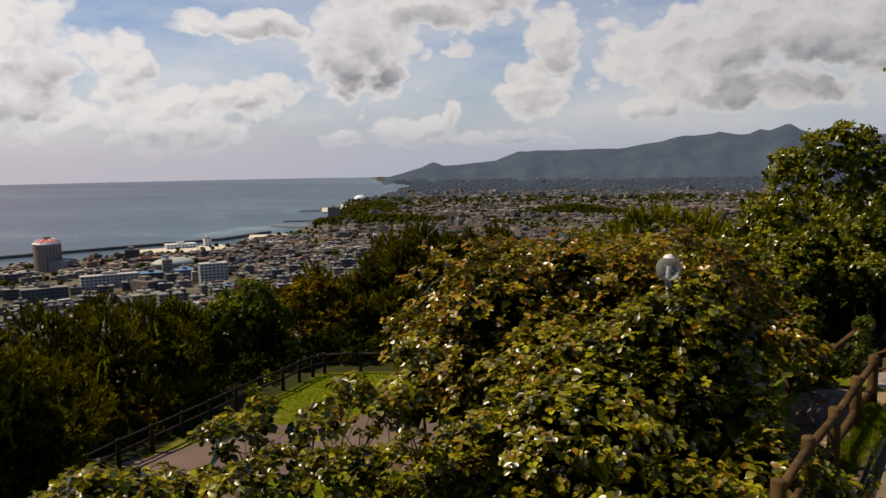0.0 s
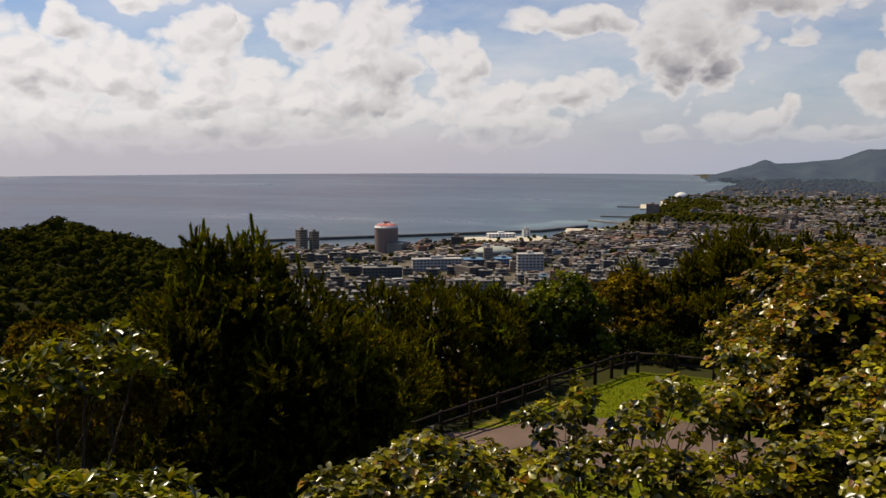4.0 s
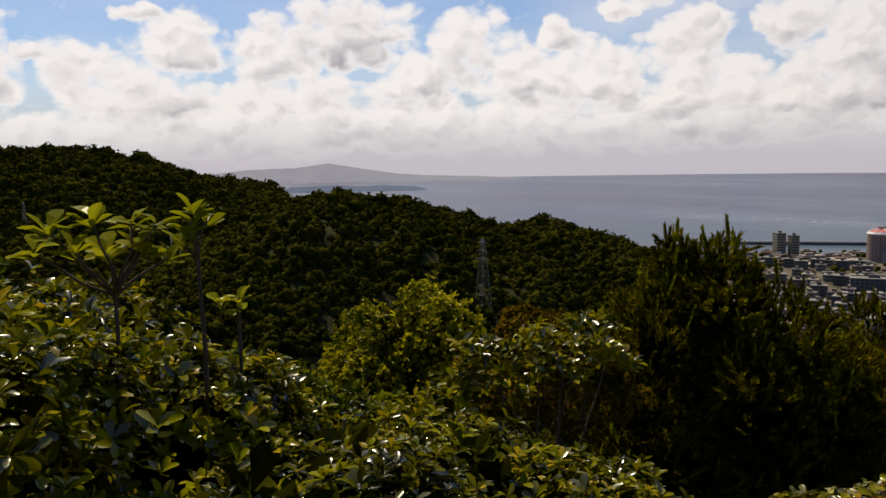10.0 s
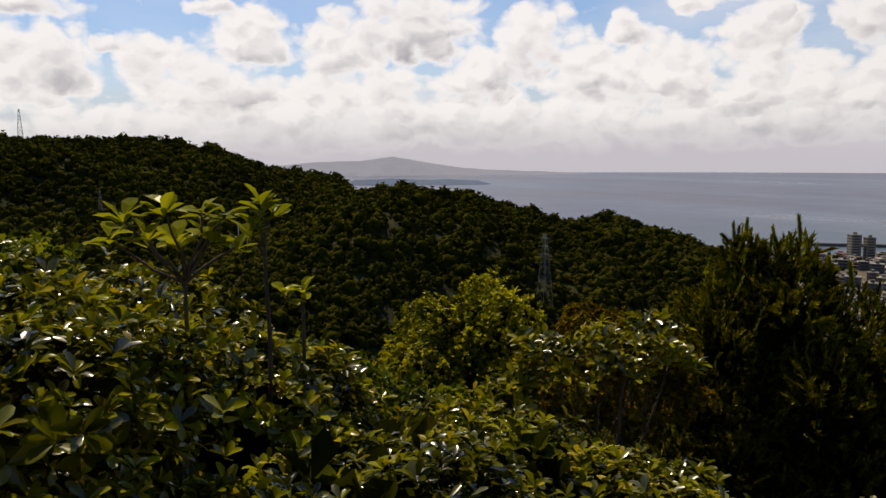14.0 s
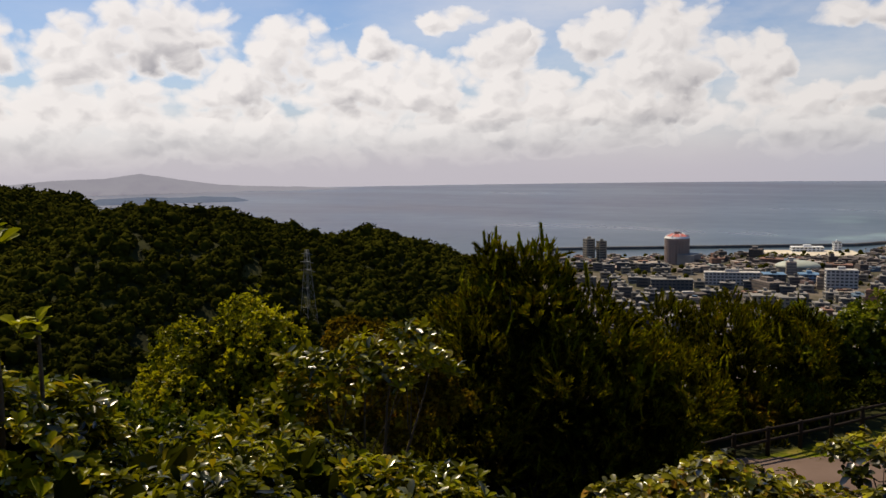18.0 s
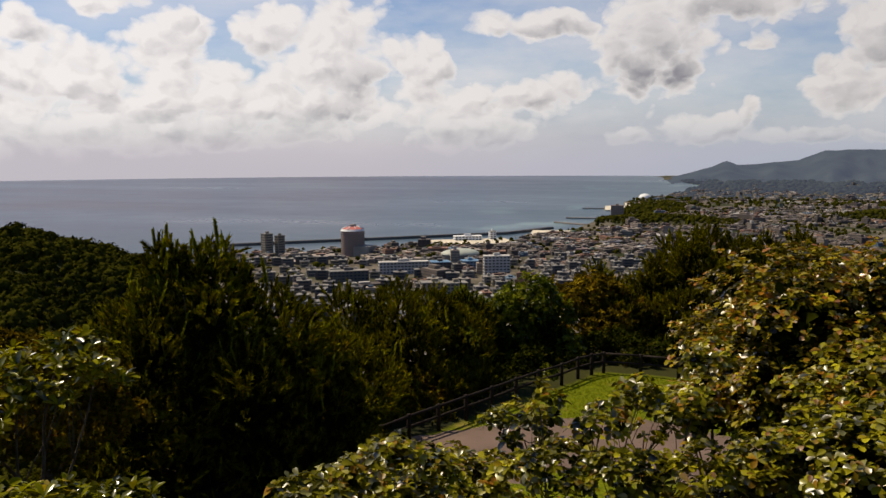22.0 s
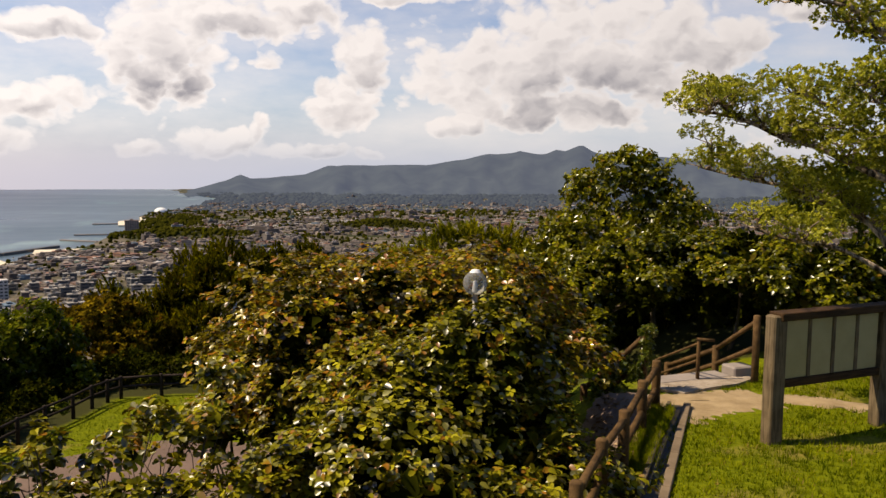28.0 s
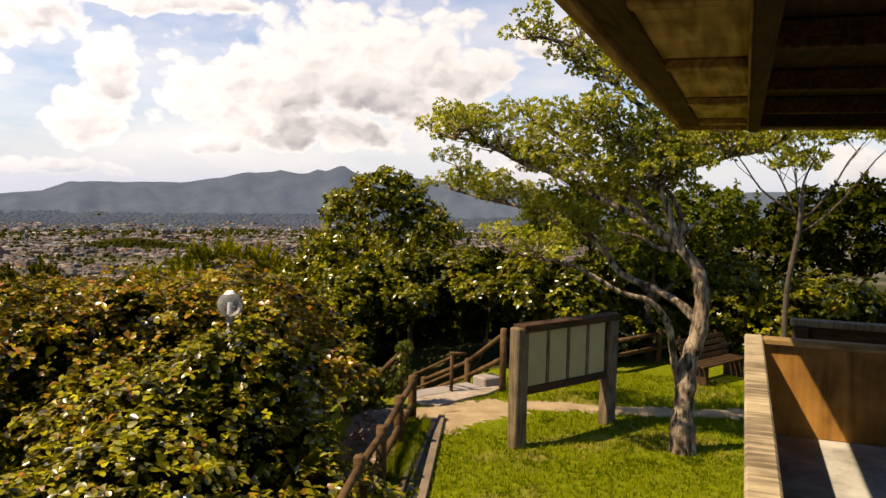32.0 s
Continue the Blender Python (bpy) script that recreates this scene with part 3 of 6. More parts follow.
def add_box(bm, lo, hi, bevel=0.0):
    m = Matrix.LocRotScale([(a + b) / 2 for a, b in zip(lo, hi)], None, [b - a for a, b in zip(lo, hi)])
    got = bmesh.ops.create_cube(bm, size=1.0, matrix=m)
    if bevel > 0:
        edges = {e for v in got["verts"] for e in v.link_edges}
        bmesh.ops.bevel(bm, geom=list(edges), offset=bevel, segments=1, affect="EDGES")


def box_part(name, lo, hi, mat, parent, label="", bevel=0.008):
    bm = bmesh.new()
    add_box(bm, lo, hi, bevel)
    return part(name, bm, mat, parent, label)


def tube_part(name, points, radii, mat, parent, label="", sides=8):
    v, f = tube(points, radii, sides)
    return link_mesh(name, v, f, mat, parent, label, smooth=True)


def thing(name, place, label, category, group="", rz=0.0, kind=""):
    ob = new(name)
    ob.matrix_world = pose(*place, 0, 0, rz)
    ob.empty_display_size = 0.2
    return tagged(ob, label, category, group, kind)


# ---------------------------------------------------------------- ground, sea, distance
SEA_Z, PLAIN_Z = -130.0, -127.5


def smooth(t):
    t = np.clip(t, 0, 1)
    return t * t * (3 - 2 * t)


def bell(x, y, cx, cy, rx, ry, turn=0.0):
    c, s = math.cos(radians(turn)), math.sin(radians(turn))
    u, v = ((x - cx) * c + (y - cy) * s) / rx, (-(x - cx) * s + (y - cy) * c) / ry
    return np.exp(-(u * u + v * v))


def shore(x, y):
    """Signed metres inland from the coast."""
    # the coast runs away from the lookout along x about -300, with a harbour bulge nearer in
    line = np.interp(y, [0, 700, 930, 1000, 1100, 1230, 1420, 1500, 1700, 2000, 2300, 2450, 2900, 3450, 4150, 4700],
                     [-1400, -900, -650, -560, -440, -330, -280, -262, -250, -260, -300, -236, -186, -130, -330, -420])
    return x - line


def plateau(x, y):
    """Hilltop: lawn at 0 m, a shelf with a lookout lawn below it."""
    upper = smooth((x - 2.2 + 0.25 * (9.5 - y)) / 3.0)
    upper = np.maximum(upper, smooth((5.0 - np.hypot(x - 3, y + 2)) / 3.0))
    shelf = -4.5 + 0 * x
    return shelf * (1 - upper)


def land(x, y):
    r = np.hypot(x, y)
    az = np.degrees(np.arctan2(-x, y))
    hill = plateau(x, y)
    # the wooded slope beyond the fence falls to the plain
    edge = np.interp(az, [-180, -120, -60, -35, -15, 0, 10, 25, 45, 70, 100, 180], [60, 60, 45, 40, 40, 37, 35.5, 25.5, 20.5, 16, 18, 60])
    drop = np.clip(r - edge, 0, None)
    fall = -np.interp(drop, [0, 15, 60, 150, 330, 520], [0, 7, 30, 66, 108, 123.5])
    base = np.maximum(hill + fall, PLAIN_Z)
    # two ridges across the valley: the nearer one with a knoll, and a higher one behind it; their crests by azimuth
    near_d = np.interp(az, [20, 38, 45, 55, 65, 75, 90], [520, 520, 510, 480, 440, 400, 360])
    near_el = np.interp(az, [25, 34, 38, 40.2, 42.7, 45.7, 47.5, 50.2, 52.5, 55, 57.6, 59.2, 61.2, 63, 64.8, 67, 70, 74, 80, 90],
                        [-15, -13.0, -8.3, -7.1, -6.25, -5.25, -4.75, -5.3, -4.7, -4.15, -3.3, -3.3, -2.6, -2.95, -3.2, -4.4, -5.6, -6.8, -8, -10])
    far_el = np.interp(az, [52, 58, 62, 64.8, 66.7, 69, 71.3, 73, 75, 78.3, 82.2, 86, 89.3, 100, 125, 140],
                       [-14, -7, -4.2, -2.9, -1.98, -1.7, -1.3, -0.5, 0.05, 0.47, 0.5, 0.55, 0.8, 0.9, 0.0, -15])
    ridge = PLAIN_Z + 0 * x
    for crest, level, front in ((near_d, near_el, 190.0), (590 + 0 * x, far_el, 230.0)):
        top = 4 + crest * np.tan(np.radians(level))
        off = (r - crest) / np.where(r < crest, front, 120)
        lump = 6 * np.sin(x * 0.045 + 1.3 * np.sin(y * 0.03)) * np.sin(y * 0.05) * np.clip(np.abs(off) * 2, 0, 1)
        ridge = np.maximum(ridge, np.where((az > 20) & (az < 145), PLAIN_Z + (top - PLAIN_Z + lump) * np.exp(-off * off), PLAIN_Z))
    z = np.maximum(base, np.where(r > 60, ridge, PLAIN_Z))
    # the steps lead down under the hedge
    z = z - 2.6 * bell(x, y, 8.2, 19.4, 2.4, 2.9)
    # low wooded knolls in the town
    z = z + 16 * bell(x, y, 270, 1750, 90, 60) + 14 * bell(x, y, -120, 1560, 130, 60)
    s = shore(x, y)
    z = np.where(z < -100, z - 9 * smooth((12 - s) / 24), z)
    return z


def build_ground():
    az = np.concatenate([np.linspace(-180, -72, 40), np.linspace(-70, 110, 361), np.linspace(112, 178, 30)])
    r = np.concatenate([np.linspace(0.5, 45, 70), np.geomspace(47, 4900, 130)])
    a, rr = np.meshgrid(np.radians(az), r)
    x, y = -np.sin(a) * rr, np.cos(a) * rr
    z = land(x, y)
    na, nr = len(az), len(r)
    v = np.stack([x, y, z], 2).reshape(-1, 3)
    f = []
    for j in range(nr - 1):
        for i in range(na):
            k = (i + 1) % na
            f.append((j * na + k, j * na + i, (j + 1) * na + i, (j + 1) * na + k))
    f.append(tuple(range(na)))
    ob = link_mesh("ground", v, f, M["ground"], smooth=True)
    tagged(ob, "hilltop lawn, wooded slopes and the flat coastal plain", "ground", kind="structure")
    a = np.linspace(0, math.tau, 181)[:-1]
    rings = [0.0] + list(np.geomspace(200, 4950, 24))
    v = [(0, 0, SEA_Z)] + [(q * math.cos(t), q * math.sin(t), SEA_Z) for q in rings[1:] for t in a]
    f = [(0, 1 + i, 1 + (i + 1) % 180) for i in range(180)]
    for j in range(len(rings) - 2):
        for i in range(180):
            p, q = 1 + j * 180 + i, 1 + j * 180 + (i + 1) % 180
            f.append((p, p + 180, q + 180, q))
    tagged(link_mesh("water", v, f, M["sea"]), "calm grey-blue sea with long paler streaks", "sea", kind="structure")


build_ground()


def range_of_hills(name, label, spans, dist, depth, rough, seed, mat="far_hill"):
    """A far range: skyline heights (degrees of elevation) by azimuth, rounded by noise, falling towards the viewer."""
    azs, els = zip(*spans)
    az = np.linspace(min(azs), max(azs), 260)
    el = np.interp(az, azs[::-1], els[::-1]) if azs[0] > azs[-1] else np.interp(az, azs, els)
    noise.seed_set(seed)
    rows = 14
    v, f = [], []
    for j in range(rows + 1):
        t = j / rows
        for i, a in enumerate(az):
            top = 4.0 + math.tan(radians(el[i])) * dist - SEA_Z
            n1 = noise.fractal(Vector((a * 0.55, t * 1.4, seed)), 0.9, 2.0, 6)
            d = dist - depth * (1 - t) * (1 + 0.25 * n1)
            h = top * (t ** 1.1) + top * 0.13 * n1 * (1 - t) * t * 3 + n1 * rough
            v.append(at(a, d, SEA_Z - 2 + max(h, 0.0)))
    m = len(az)
    for j in range(rows):
        for i in range(m - 1):
            f.append((j * m + i, j * m + i + 1, (j + 1) * m + i + 1, (j + 1) * m + i))
    k = len(v)
    v += [at(a, dist + depth * 0.4, SEA_Z - 2) for a in az]
    for i in range(m - 1):
        f.append((rows * m + i, rows * m + i + 1, k + i + 1, k + i))
    return tagged(link_mesh(name, v, f, M[mat], smooth=True), label, "mountains", kind="structure")


range_of_hills("backdrop", "wooded mountain range behind the town, blue-grey with painted haze",
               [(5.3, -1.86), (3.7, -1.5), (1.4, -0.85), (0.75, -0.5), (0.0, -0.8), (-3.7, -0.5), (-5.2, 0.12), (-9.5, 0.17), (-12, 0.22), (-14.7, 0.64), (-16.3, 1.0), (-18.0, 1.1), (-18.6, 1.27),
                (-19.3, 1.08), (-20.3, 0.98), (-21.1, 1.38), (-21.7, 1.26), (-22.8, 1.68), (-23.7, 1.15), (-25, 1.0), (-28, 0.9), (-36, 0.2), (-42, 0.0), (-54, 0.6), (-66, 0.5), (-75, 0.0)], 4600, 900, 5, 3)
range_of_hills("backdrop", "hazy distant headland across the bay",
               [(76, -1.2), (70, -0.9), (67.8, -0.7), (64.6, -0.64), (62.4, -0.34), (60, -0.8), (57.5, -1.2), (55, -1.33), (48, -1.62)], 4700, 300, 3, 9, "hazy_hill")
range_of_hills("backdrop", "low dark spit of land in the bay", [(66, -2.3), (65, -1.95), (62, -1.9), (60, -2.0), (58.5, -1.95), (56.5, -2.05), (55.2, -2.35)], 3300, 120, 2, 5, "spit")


# ---------------------------------------------------------------- plants
def ground_z(x, y):
    return float(land(np.array([float(x)]), np.array([float(y)]))[0])


def shell_points(lobes, density, inner=0.25, low=-0.35):
    """Points and normals on and just inside the union of flattened balls."""
    pts, nrm = [], []
    cs = np.array([tuple(c) for c, _ in lobes])
    rs = np.array([r for _, r in lobes])
    for i in range(len(lobes)):
        rx, ry, rz = rs[i]
        area = 4 * math.pi * (((rx * ry) ** 1.6 + (rx * rz) ** 1.6 + (ry * rz) ** 1.6) / 3) ** (1 / 1.6)
        n = int(area * density)
        d = rng.normal(0, 1, (n, 3))
        d /= np.linalg.norm(d, axis=1)[:, None]
        d = d[d[:, 2] > low]
        k = len(d)
        depth = np.where(rng.random(k) < inner, rng.uniform(0.55, 0.9, k), rng.uniform(0.86, 1.08, k))
        lump = 1 + 0.16 * np.sin(d[:, 0] * 5 + i) * np.sin(d[:, 1] * 6 + 2 * i) + 0.12 * np.sin(d[:, 2] * 9 + d[:, 0] * 7)
        p = cs[i] + d * rs[i] * (depth * lump)[:, None]
        keep = np.ones(k, bool)
        for j in range(len(lobes)):
            if j != i:
                keep &= (((p - cs[j]) / rs[j]) ** 2).sum(1) > 0.62
        nn = d / rs[i]
        nn /= np.linalg.norm(nn, axis=1)[:, None]
        pts.append(p[keep])
        nrm.append(nn[keep])
    return np.concatenate(pts), np.concatenate(nrm)


def clumped(lobes, count, seed):
    """Break each lobe into a core and smaller tufts round it."""
    r = random.Random(seed)
    out = []
    for c, rad in lobes:
        out.append((c, tuple(0.68 * q for q in rad)))
        for k in range(count):
            a, up = math.tau * (k / count) * 2.4 + r.uniform(-0.5, 0.5), r.uniform(-0.35, 1.0)
            flat = math.sqrt(max(0, 1 - up * up))
            s = r.uniform(0.26, 0.46)
            out.append((c + Vector((math.cos(a) * flat * rad[0], math.sin(a) * flat * rad[1], up * rad[2])) * r.uniform(0.66, 0.92), tuple(s * q for q in rad)))
    return out


def limb_mesh(base, fork, lobes, trunk_r, seed, twigs=4, lean=0.08):
    """Trunk, a limb to each lobe and twigs from it, as verts and faces."""
    items = [tube(bent(base, fork, 8, lean, seed), np.linspace(trunk_r * 1.25, trunk_r * 0.8, 9), 10)]
    r = random.Random(seed)
    for i, (c, rad) in enumerate(lobes):
        c = Vector(c)
        start = Vector(base).lerp(Vector(fork), r.uniform(0.78, 1.0))
        if math.hypot(c.x - start.x, c.y - start.y) > 2.2:
            # a wide clump has a stem of its own under each part
            start = Vector((c.x + r.uniform(-0.3, 0.3), c.y + 0.3, ground_z(c.x, c.y) - 0.1))
        tip = c + Vector((0, 0, -0.1 * rad[2]))
        path = bent(start, tip, 7, 0.10, seed + i * 3)
        items.append(tube(path, np.linspace(trunk_r * 0.55, trunk_r * 0.14, 8), 7))
        for k in range(twigs):
            a = r.uniform(0, math.tau)
            end = c + Vector((math.cos(a) * rad[0] * 0.85, math.sin(a) * rad[1] * 0.85, r.uniform(0.0, 0.8) * rad[2]))
            items.append(tube(bent(path[r.randint(4, 7)], end, 4, 0.1, seed + 31 * k + i), np.linspace(trunk_r * 0.16, trunk_r * 0.04, 5), 5))
    return merge_templates(items)


def plant(name, label, category, base, fork, lobes, templates, leaf_mat, bark_mat, density, size=1.0, trunk_r=0.12, seed=1, up=0.6, wobble=0.35, inner=0.25,
          low=-0.35, twigs=4, group="", clump=9, core=0.0, candles=0):
    """A tree or shrub: trunk with its limbs, and a crown of leaves; core: dark leaves added inside to deepen its shade,
    candles: young shoots standing on it.
    """
    base = (base[0], base[1], ground_z(base[0], base[1]))
    root = thing(name, base, label, category, group)
    lobes = [(Vector(c), r) for c, r in lobes]
    v, f = limb_mesh(base, fork, lobes, trunk_r, seed, twigs)
    inv = Vector(base)
    wood = link_mesh("stems" if category in ("thicket", "hedge") else "trunk", [Vector(p) - inv for p in v], f, bark_mat, root, smooth=True)
    if category in ("thicket", "hedge"):
        tagged(wood, kind="stuff")
    pts, nrm = shell_points(clumped(lobes, clump, seed), density, inner, low)
    nrm = nrm + np.array([0, 0, up])
    pick = rng.integers(0, len(templates), len(pts))
    for k, t in enumerate(templates):
        sel = pick == k
        m = frames_for(pts[sel] - np.array(base), nrm[sel], rng.uniform(0.7, 1.25, sel.sum()) * size, wobble)
        tagged(scatter_mesh("foliage", t[0], t[1], m, leaf_mat, root), kind="stuff")
    # shell of dark leaves that blocks light and colours the crown's inner shade
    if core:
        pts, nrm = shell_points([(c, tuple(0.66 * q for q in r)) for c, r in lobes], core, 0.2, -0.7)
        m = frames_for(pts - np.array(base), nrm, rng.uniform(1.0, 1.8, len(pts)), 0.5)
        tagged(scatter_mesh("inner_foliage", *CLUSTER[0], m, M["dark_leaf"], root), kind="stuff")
    if candles:
        pts, nrm = shell_points(lobes, candles, 0.0, 0.25)
        m = frames_for(pts - np.array(base), np.tile([0, 0, 1.0], (len(pts), 1)), rng.uniform(0.8, 1.5, len(pts)), 0.2)
        tagged(scatter_mesh("young_growth", *CANDLE, m, M["young_needle"], root), kind="stuff")
    return root


def lobe(az, d, z, rx, ry=None, rz=None):
    return at(az, d, z), (rx, ry or rx, rz or rx)


BIG = [rosette(8, 0.18, 0.078, (-5, 55), 3), rosette(7, 0.17, 0.072, (-5, 45), 4), rosette(6, 0.20, 0.085, (5, 60), 5)]
SEA = [rosette(7, 0.16, 0.105, (-8, 28), 6), rosette(6, 0.15, 0.10, (-5, 35), 7), rosette(6, 0.17, 0.11, (-10, 45), 8)]
SMALL = [rosette(8, 0.10, 0.055, (-10, 60), 9, small_leaf), rosette(7, 0.11, 0.06, (-10, 70), 10, small_leaf)]
CLUSTER = [rosette(8, 0.22, 0.13, (-10, 70), 11, small_leaf), rosette(7, 0.24, 0.14, (-20, 60), 12, small_leaf)]
CANDLE = tuft(26, 0.40, 0.085, 16)
PINE = [tuft(34, 0.30, 0.135, 13), tuft(30, 0.24, 0.15, 14), tuft(38, 0.36, 0.12, 15)]

# large-leaved shrub below the deck
plant("large_leaved_shrub", "large-leaved glossy green shrub below the lookout deck", "shrub", at(72, 5.2, -3.2), at(72, 5.2, -0.2),
      [lobe(94, 5.4, 1.9, 1.9, 1.9, 1.1), lobe(84.5, 6.2, 1.6, 1.4, 1.4, 0.9), lobe(89.5, 6.4, 2.3, 0.9, 0.9, 0.8), lobe(76, 6.4, 1.2, 1.5, 1.5, 0.8), lobe(65, 6.3, 1.05, 1.4, 1.4, 0.75),
       lobe(71, 4.6, 1.25, 1.7, 1.7, 0.9), lobe(86, 3.9, 1.5, 1.4, 1.4, 0.9), lobe(54, 6.2, 1.0, 1.2, 1.2, 0.8), lobe(46.5, 5.9, 0.85, 0.9, 0.9, 0.75),
       lobe(41, 5.7, 0.7, 0.7, 0.7, 0.7), lobe(56, 4.8, 0.7, 1.3, 1.3, 0.9), lobe(104, 5.0, 1.9, 1.8, 1.8, 1.2), lobe(84, 6.6, 2.25, 1.1, 1.1, 0.75), lobe(77, 6.7, 2.0, 1.1, 1.0, 0.75), lobe(71.5, 6.6, 1.8, 0.7, 0.6, 0.6)],
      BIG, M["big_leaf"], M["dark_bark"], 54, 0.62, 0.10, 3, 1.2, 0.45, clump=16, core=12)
plant("large_leaved_shrub", "leggy branch of large glossy leaves among lower shrubs", "shrub", at(49, 9.6, -4.6), at(49, 9.4, -0.4),
      [lobe(55.0, 9.3, 1.15, 0.5, 0.5, 0.3), lobe(51.5, 9.3, 1.6, 0.55, 0.55, 0.35), lobe(48.6, 9.4, 1.5, 0.6, 0.6, 0.35), lobe(46.2, 9.6, 1.75, 0.5, 0.5, 0.32), lobe(44.0, 9.6, 1.55, 0.3, 0.3, 0.25)],
      BIG, M["branch_leaf"], M["dark_bark"], 30, 0.78, 0.06, 4, 1.2)
plant("round_shrub", "rounded yellow-green shrub with small leaves", "shrub", at(57.5, 18.5, -6.5), at(57.5, 18.5, -2.5),
      [lobe(57.5, 18.5, -1.0, 1.7, 1.7, 1.9), lobe(60.5, 18.2, -1.6, 1.3, 1.3, 1.4), lobe(54.5, 18.4, -1.5, 1.2, 1.2, 1.3)],
      SMALL, M["lime_leaf"], M["dark_bark"], 60, 1.25, 0.10, 5, 0.5, core=10)
plant("bronze_shrub", "bronze-tinted shrub behind the leggy branch", "shrub", at(47, 15.5, -6), at(47, 15.5, -1.5),
      [lobe(47.5, 15.5, -0.2, 1.2, 1.2, 1.2), lobe(44.5, 15.2, -0.8, 0.9, 0.9, 1.1), lobe(51, 15.8, -0.9, 1.2, 1.2, 0.9)],
      SMALL, M["bronze_leaf"], M["dark_bark"], 55, 1.3, 0.09, 6, 0.5)
plant("low_shrub", "dull green low shrub on the slope", "shrub", at(66, 16, -6), at(66, 16, -3),
      [lobe(66, 15, -1.2, 2.0, 1.8, 1.4), lobe(72, 14, -0.9, 2.2, 1.8, 1.6), lobe(80, 14, -0.2, 2.4, 1.8, 1.6), lobe(61, 14.5, -1.8, 1.5, 1.5, 1.2), lobe(89, 14, 0.6, 2.6, 2, 1.8)],
      CLUSTER, M["tree_leaf"], M["dark_bark"], 20, 0.8, 0.1, 8, 0.5)

# broad sea-almond shrub in the middle: green in front, rust-coloured old leaves over its crest
plant("broad_shrub", "broad leathery-leaved green shrub below the lookout", "shrub", (2.2, 10.2, -3.6), (2.0, 10.0, -1.6),
      [lobe(-17.4, 12.4, 0.2, 0.9, 1.3, 1.4), lobe(-12, 10, 0.0, 2.3, 1.9, 1.5), lobe(-6, 9.6, -0.5, 1.3, 1.3, 1.3), lobe(-15.5, 10.6, 0.85, 1.2, 0.9, 1.15),
       lobe(-14.6, 10, -0.8, 0.65, 1.1, 1.1), lobe(-8, 8.2, -0.7, 1.9, 1.4, 1.2), lobe(-15.9, 10.5, 1.58, 0.8, 0.5, 0.62), lobe(-12.5, 8.2, 0.1, 1.2, 0.8, 0.7)],
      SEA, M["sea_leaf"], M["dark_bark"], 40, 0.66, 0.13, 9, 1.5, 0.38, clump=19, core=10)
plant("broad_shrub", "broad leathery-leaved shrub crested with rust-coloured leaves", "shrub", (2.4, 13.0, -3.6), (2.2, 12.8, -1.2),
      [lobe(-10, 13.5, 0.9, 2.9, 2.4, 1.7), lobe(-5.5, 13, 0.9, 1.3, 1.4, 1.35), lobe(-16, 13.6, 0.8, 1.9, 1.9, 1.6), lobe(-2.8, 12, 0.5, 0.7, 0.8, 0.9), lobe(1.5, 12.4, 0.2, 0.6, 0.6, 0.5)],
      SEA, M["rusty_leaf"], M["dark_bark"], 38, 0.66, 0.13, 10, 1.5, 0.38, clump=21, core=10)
plant("broad_shrub", "sparse low branches of leathery leaves over the terrace", "shrub", (-1.6, 9.6, -4.2), (-1.6, 9.4, -1.6),
      [lobe(3.5, 9.2, -0.6, 1.0, 1.0, 0.9), lobe(9, 8.6, -0.75, 1.0, 0.8, 0.45), lobe(14.5, 10, 0.45, 0.45, 0.5, 0.4), lobe(19.5, 9.5, -0.1, 0.9, 0.9, 0.5), lobe(24.5, 9.2, -0.35, 0.6, 0.6, 0.45),
       lobe(6, 10.6, 0.45, 0.6, 0.6, 0.6), lobe(15, 8.4, -0.8, 1.2, 0.8, 0.45), lobe(20, 8.0, -0.95, 1.3, 0.9, 0.5), lobe(6, 8.0, -1.1, 1.6, 0.9, 0.6), lobe(26, 8.6, -1.1, 1.0, 0.8, 0.5), lobe(29.5, 8.4, 0.35, 0.5, 0.5, 0.35), lobe(24, 8.5, 0.55, 0.6, 0.5, 0.4), lobe(18.5, 8.6, 0.45, 0.5, 0.5, 0.3), lobe(13, 8.4, 0.5, 0.5, 0.4, 0.35), lobe(8, 8.5, 0.5, 0.55, 0.45, 0.35), lobe(3, 8.6, 0.6, 0.45, 0.4, 0.35), lobe(-1, 8.8, 0.55, 0.5, 0.45, 0.4), lobe(9.2, 8.8, 1.05, 0.22, 0.22, 0.25), lobe(13.4, 8.8, 1.15, 0.22, 0.22, 0.3), lobe(3, 9.2, 1.1, 0.3, 0.3, 0.35), lobe(2.0, 11, 1.2, 0.4, 0.35, 0.3), lobe(6.5, 10, 1.0, 0.3, 0.3, 0.25), lobe(11, 10.0, 0.2, 0.4, 0.4, 0.35)],
      SEA, M["sea_leaf"], M["dark_bark"], 44, 0.68, 0.05, 12, 1.3, 0.4, 0.1, -0.1)

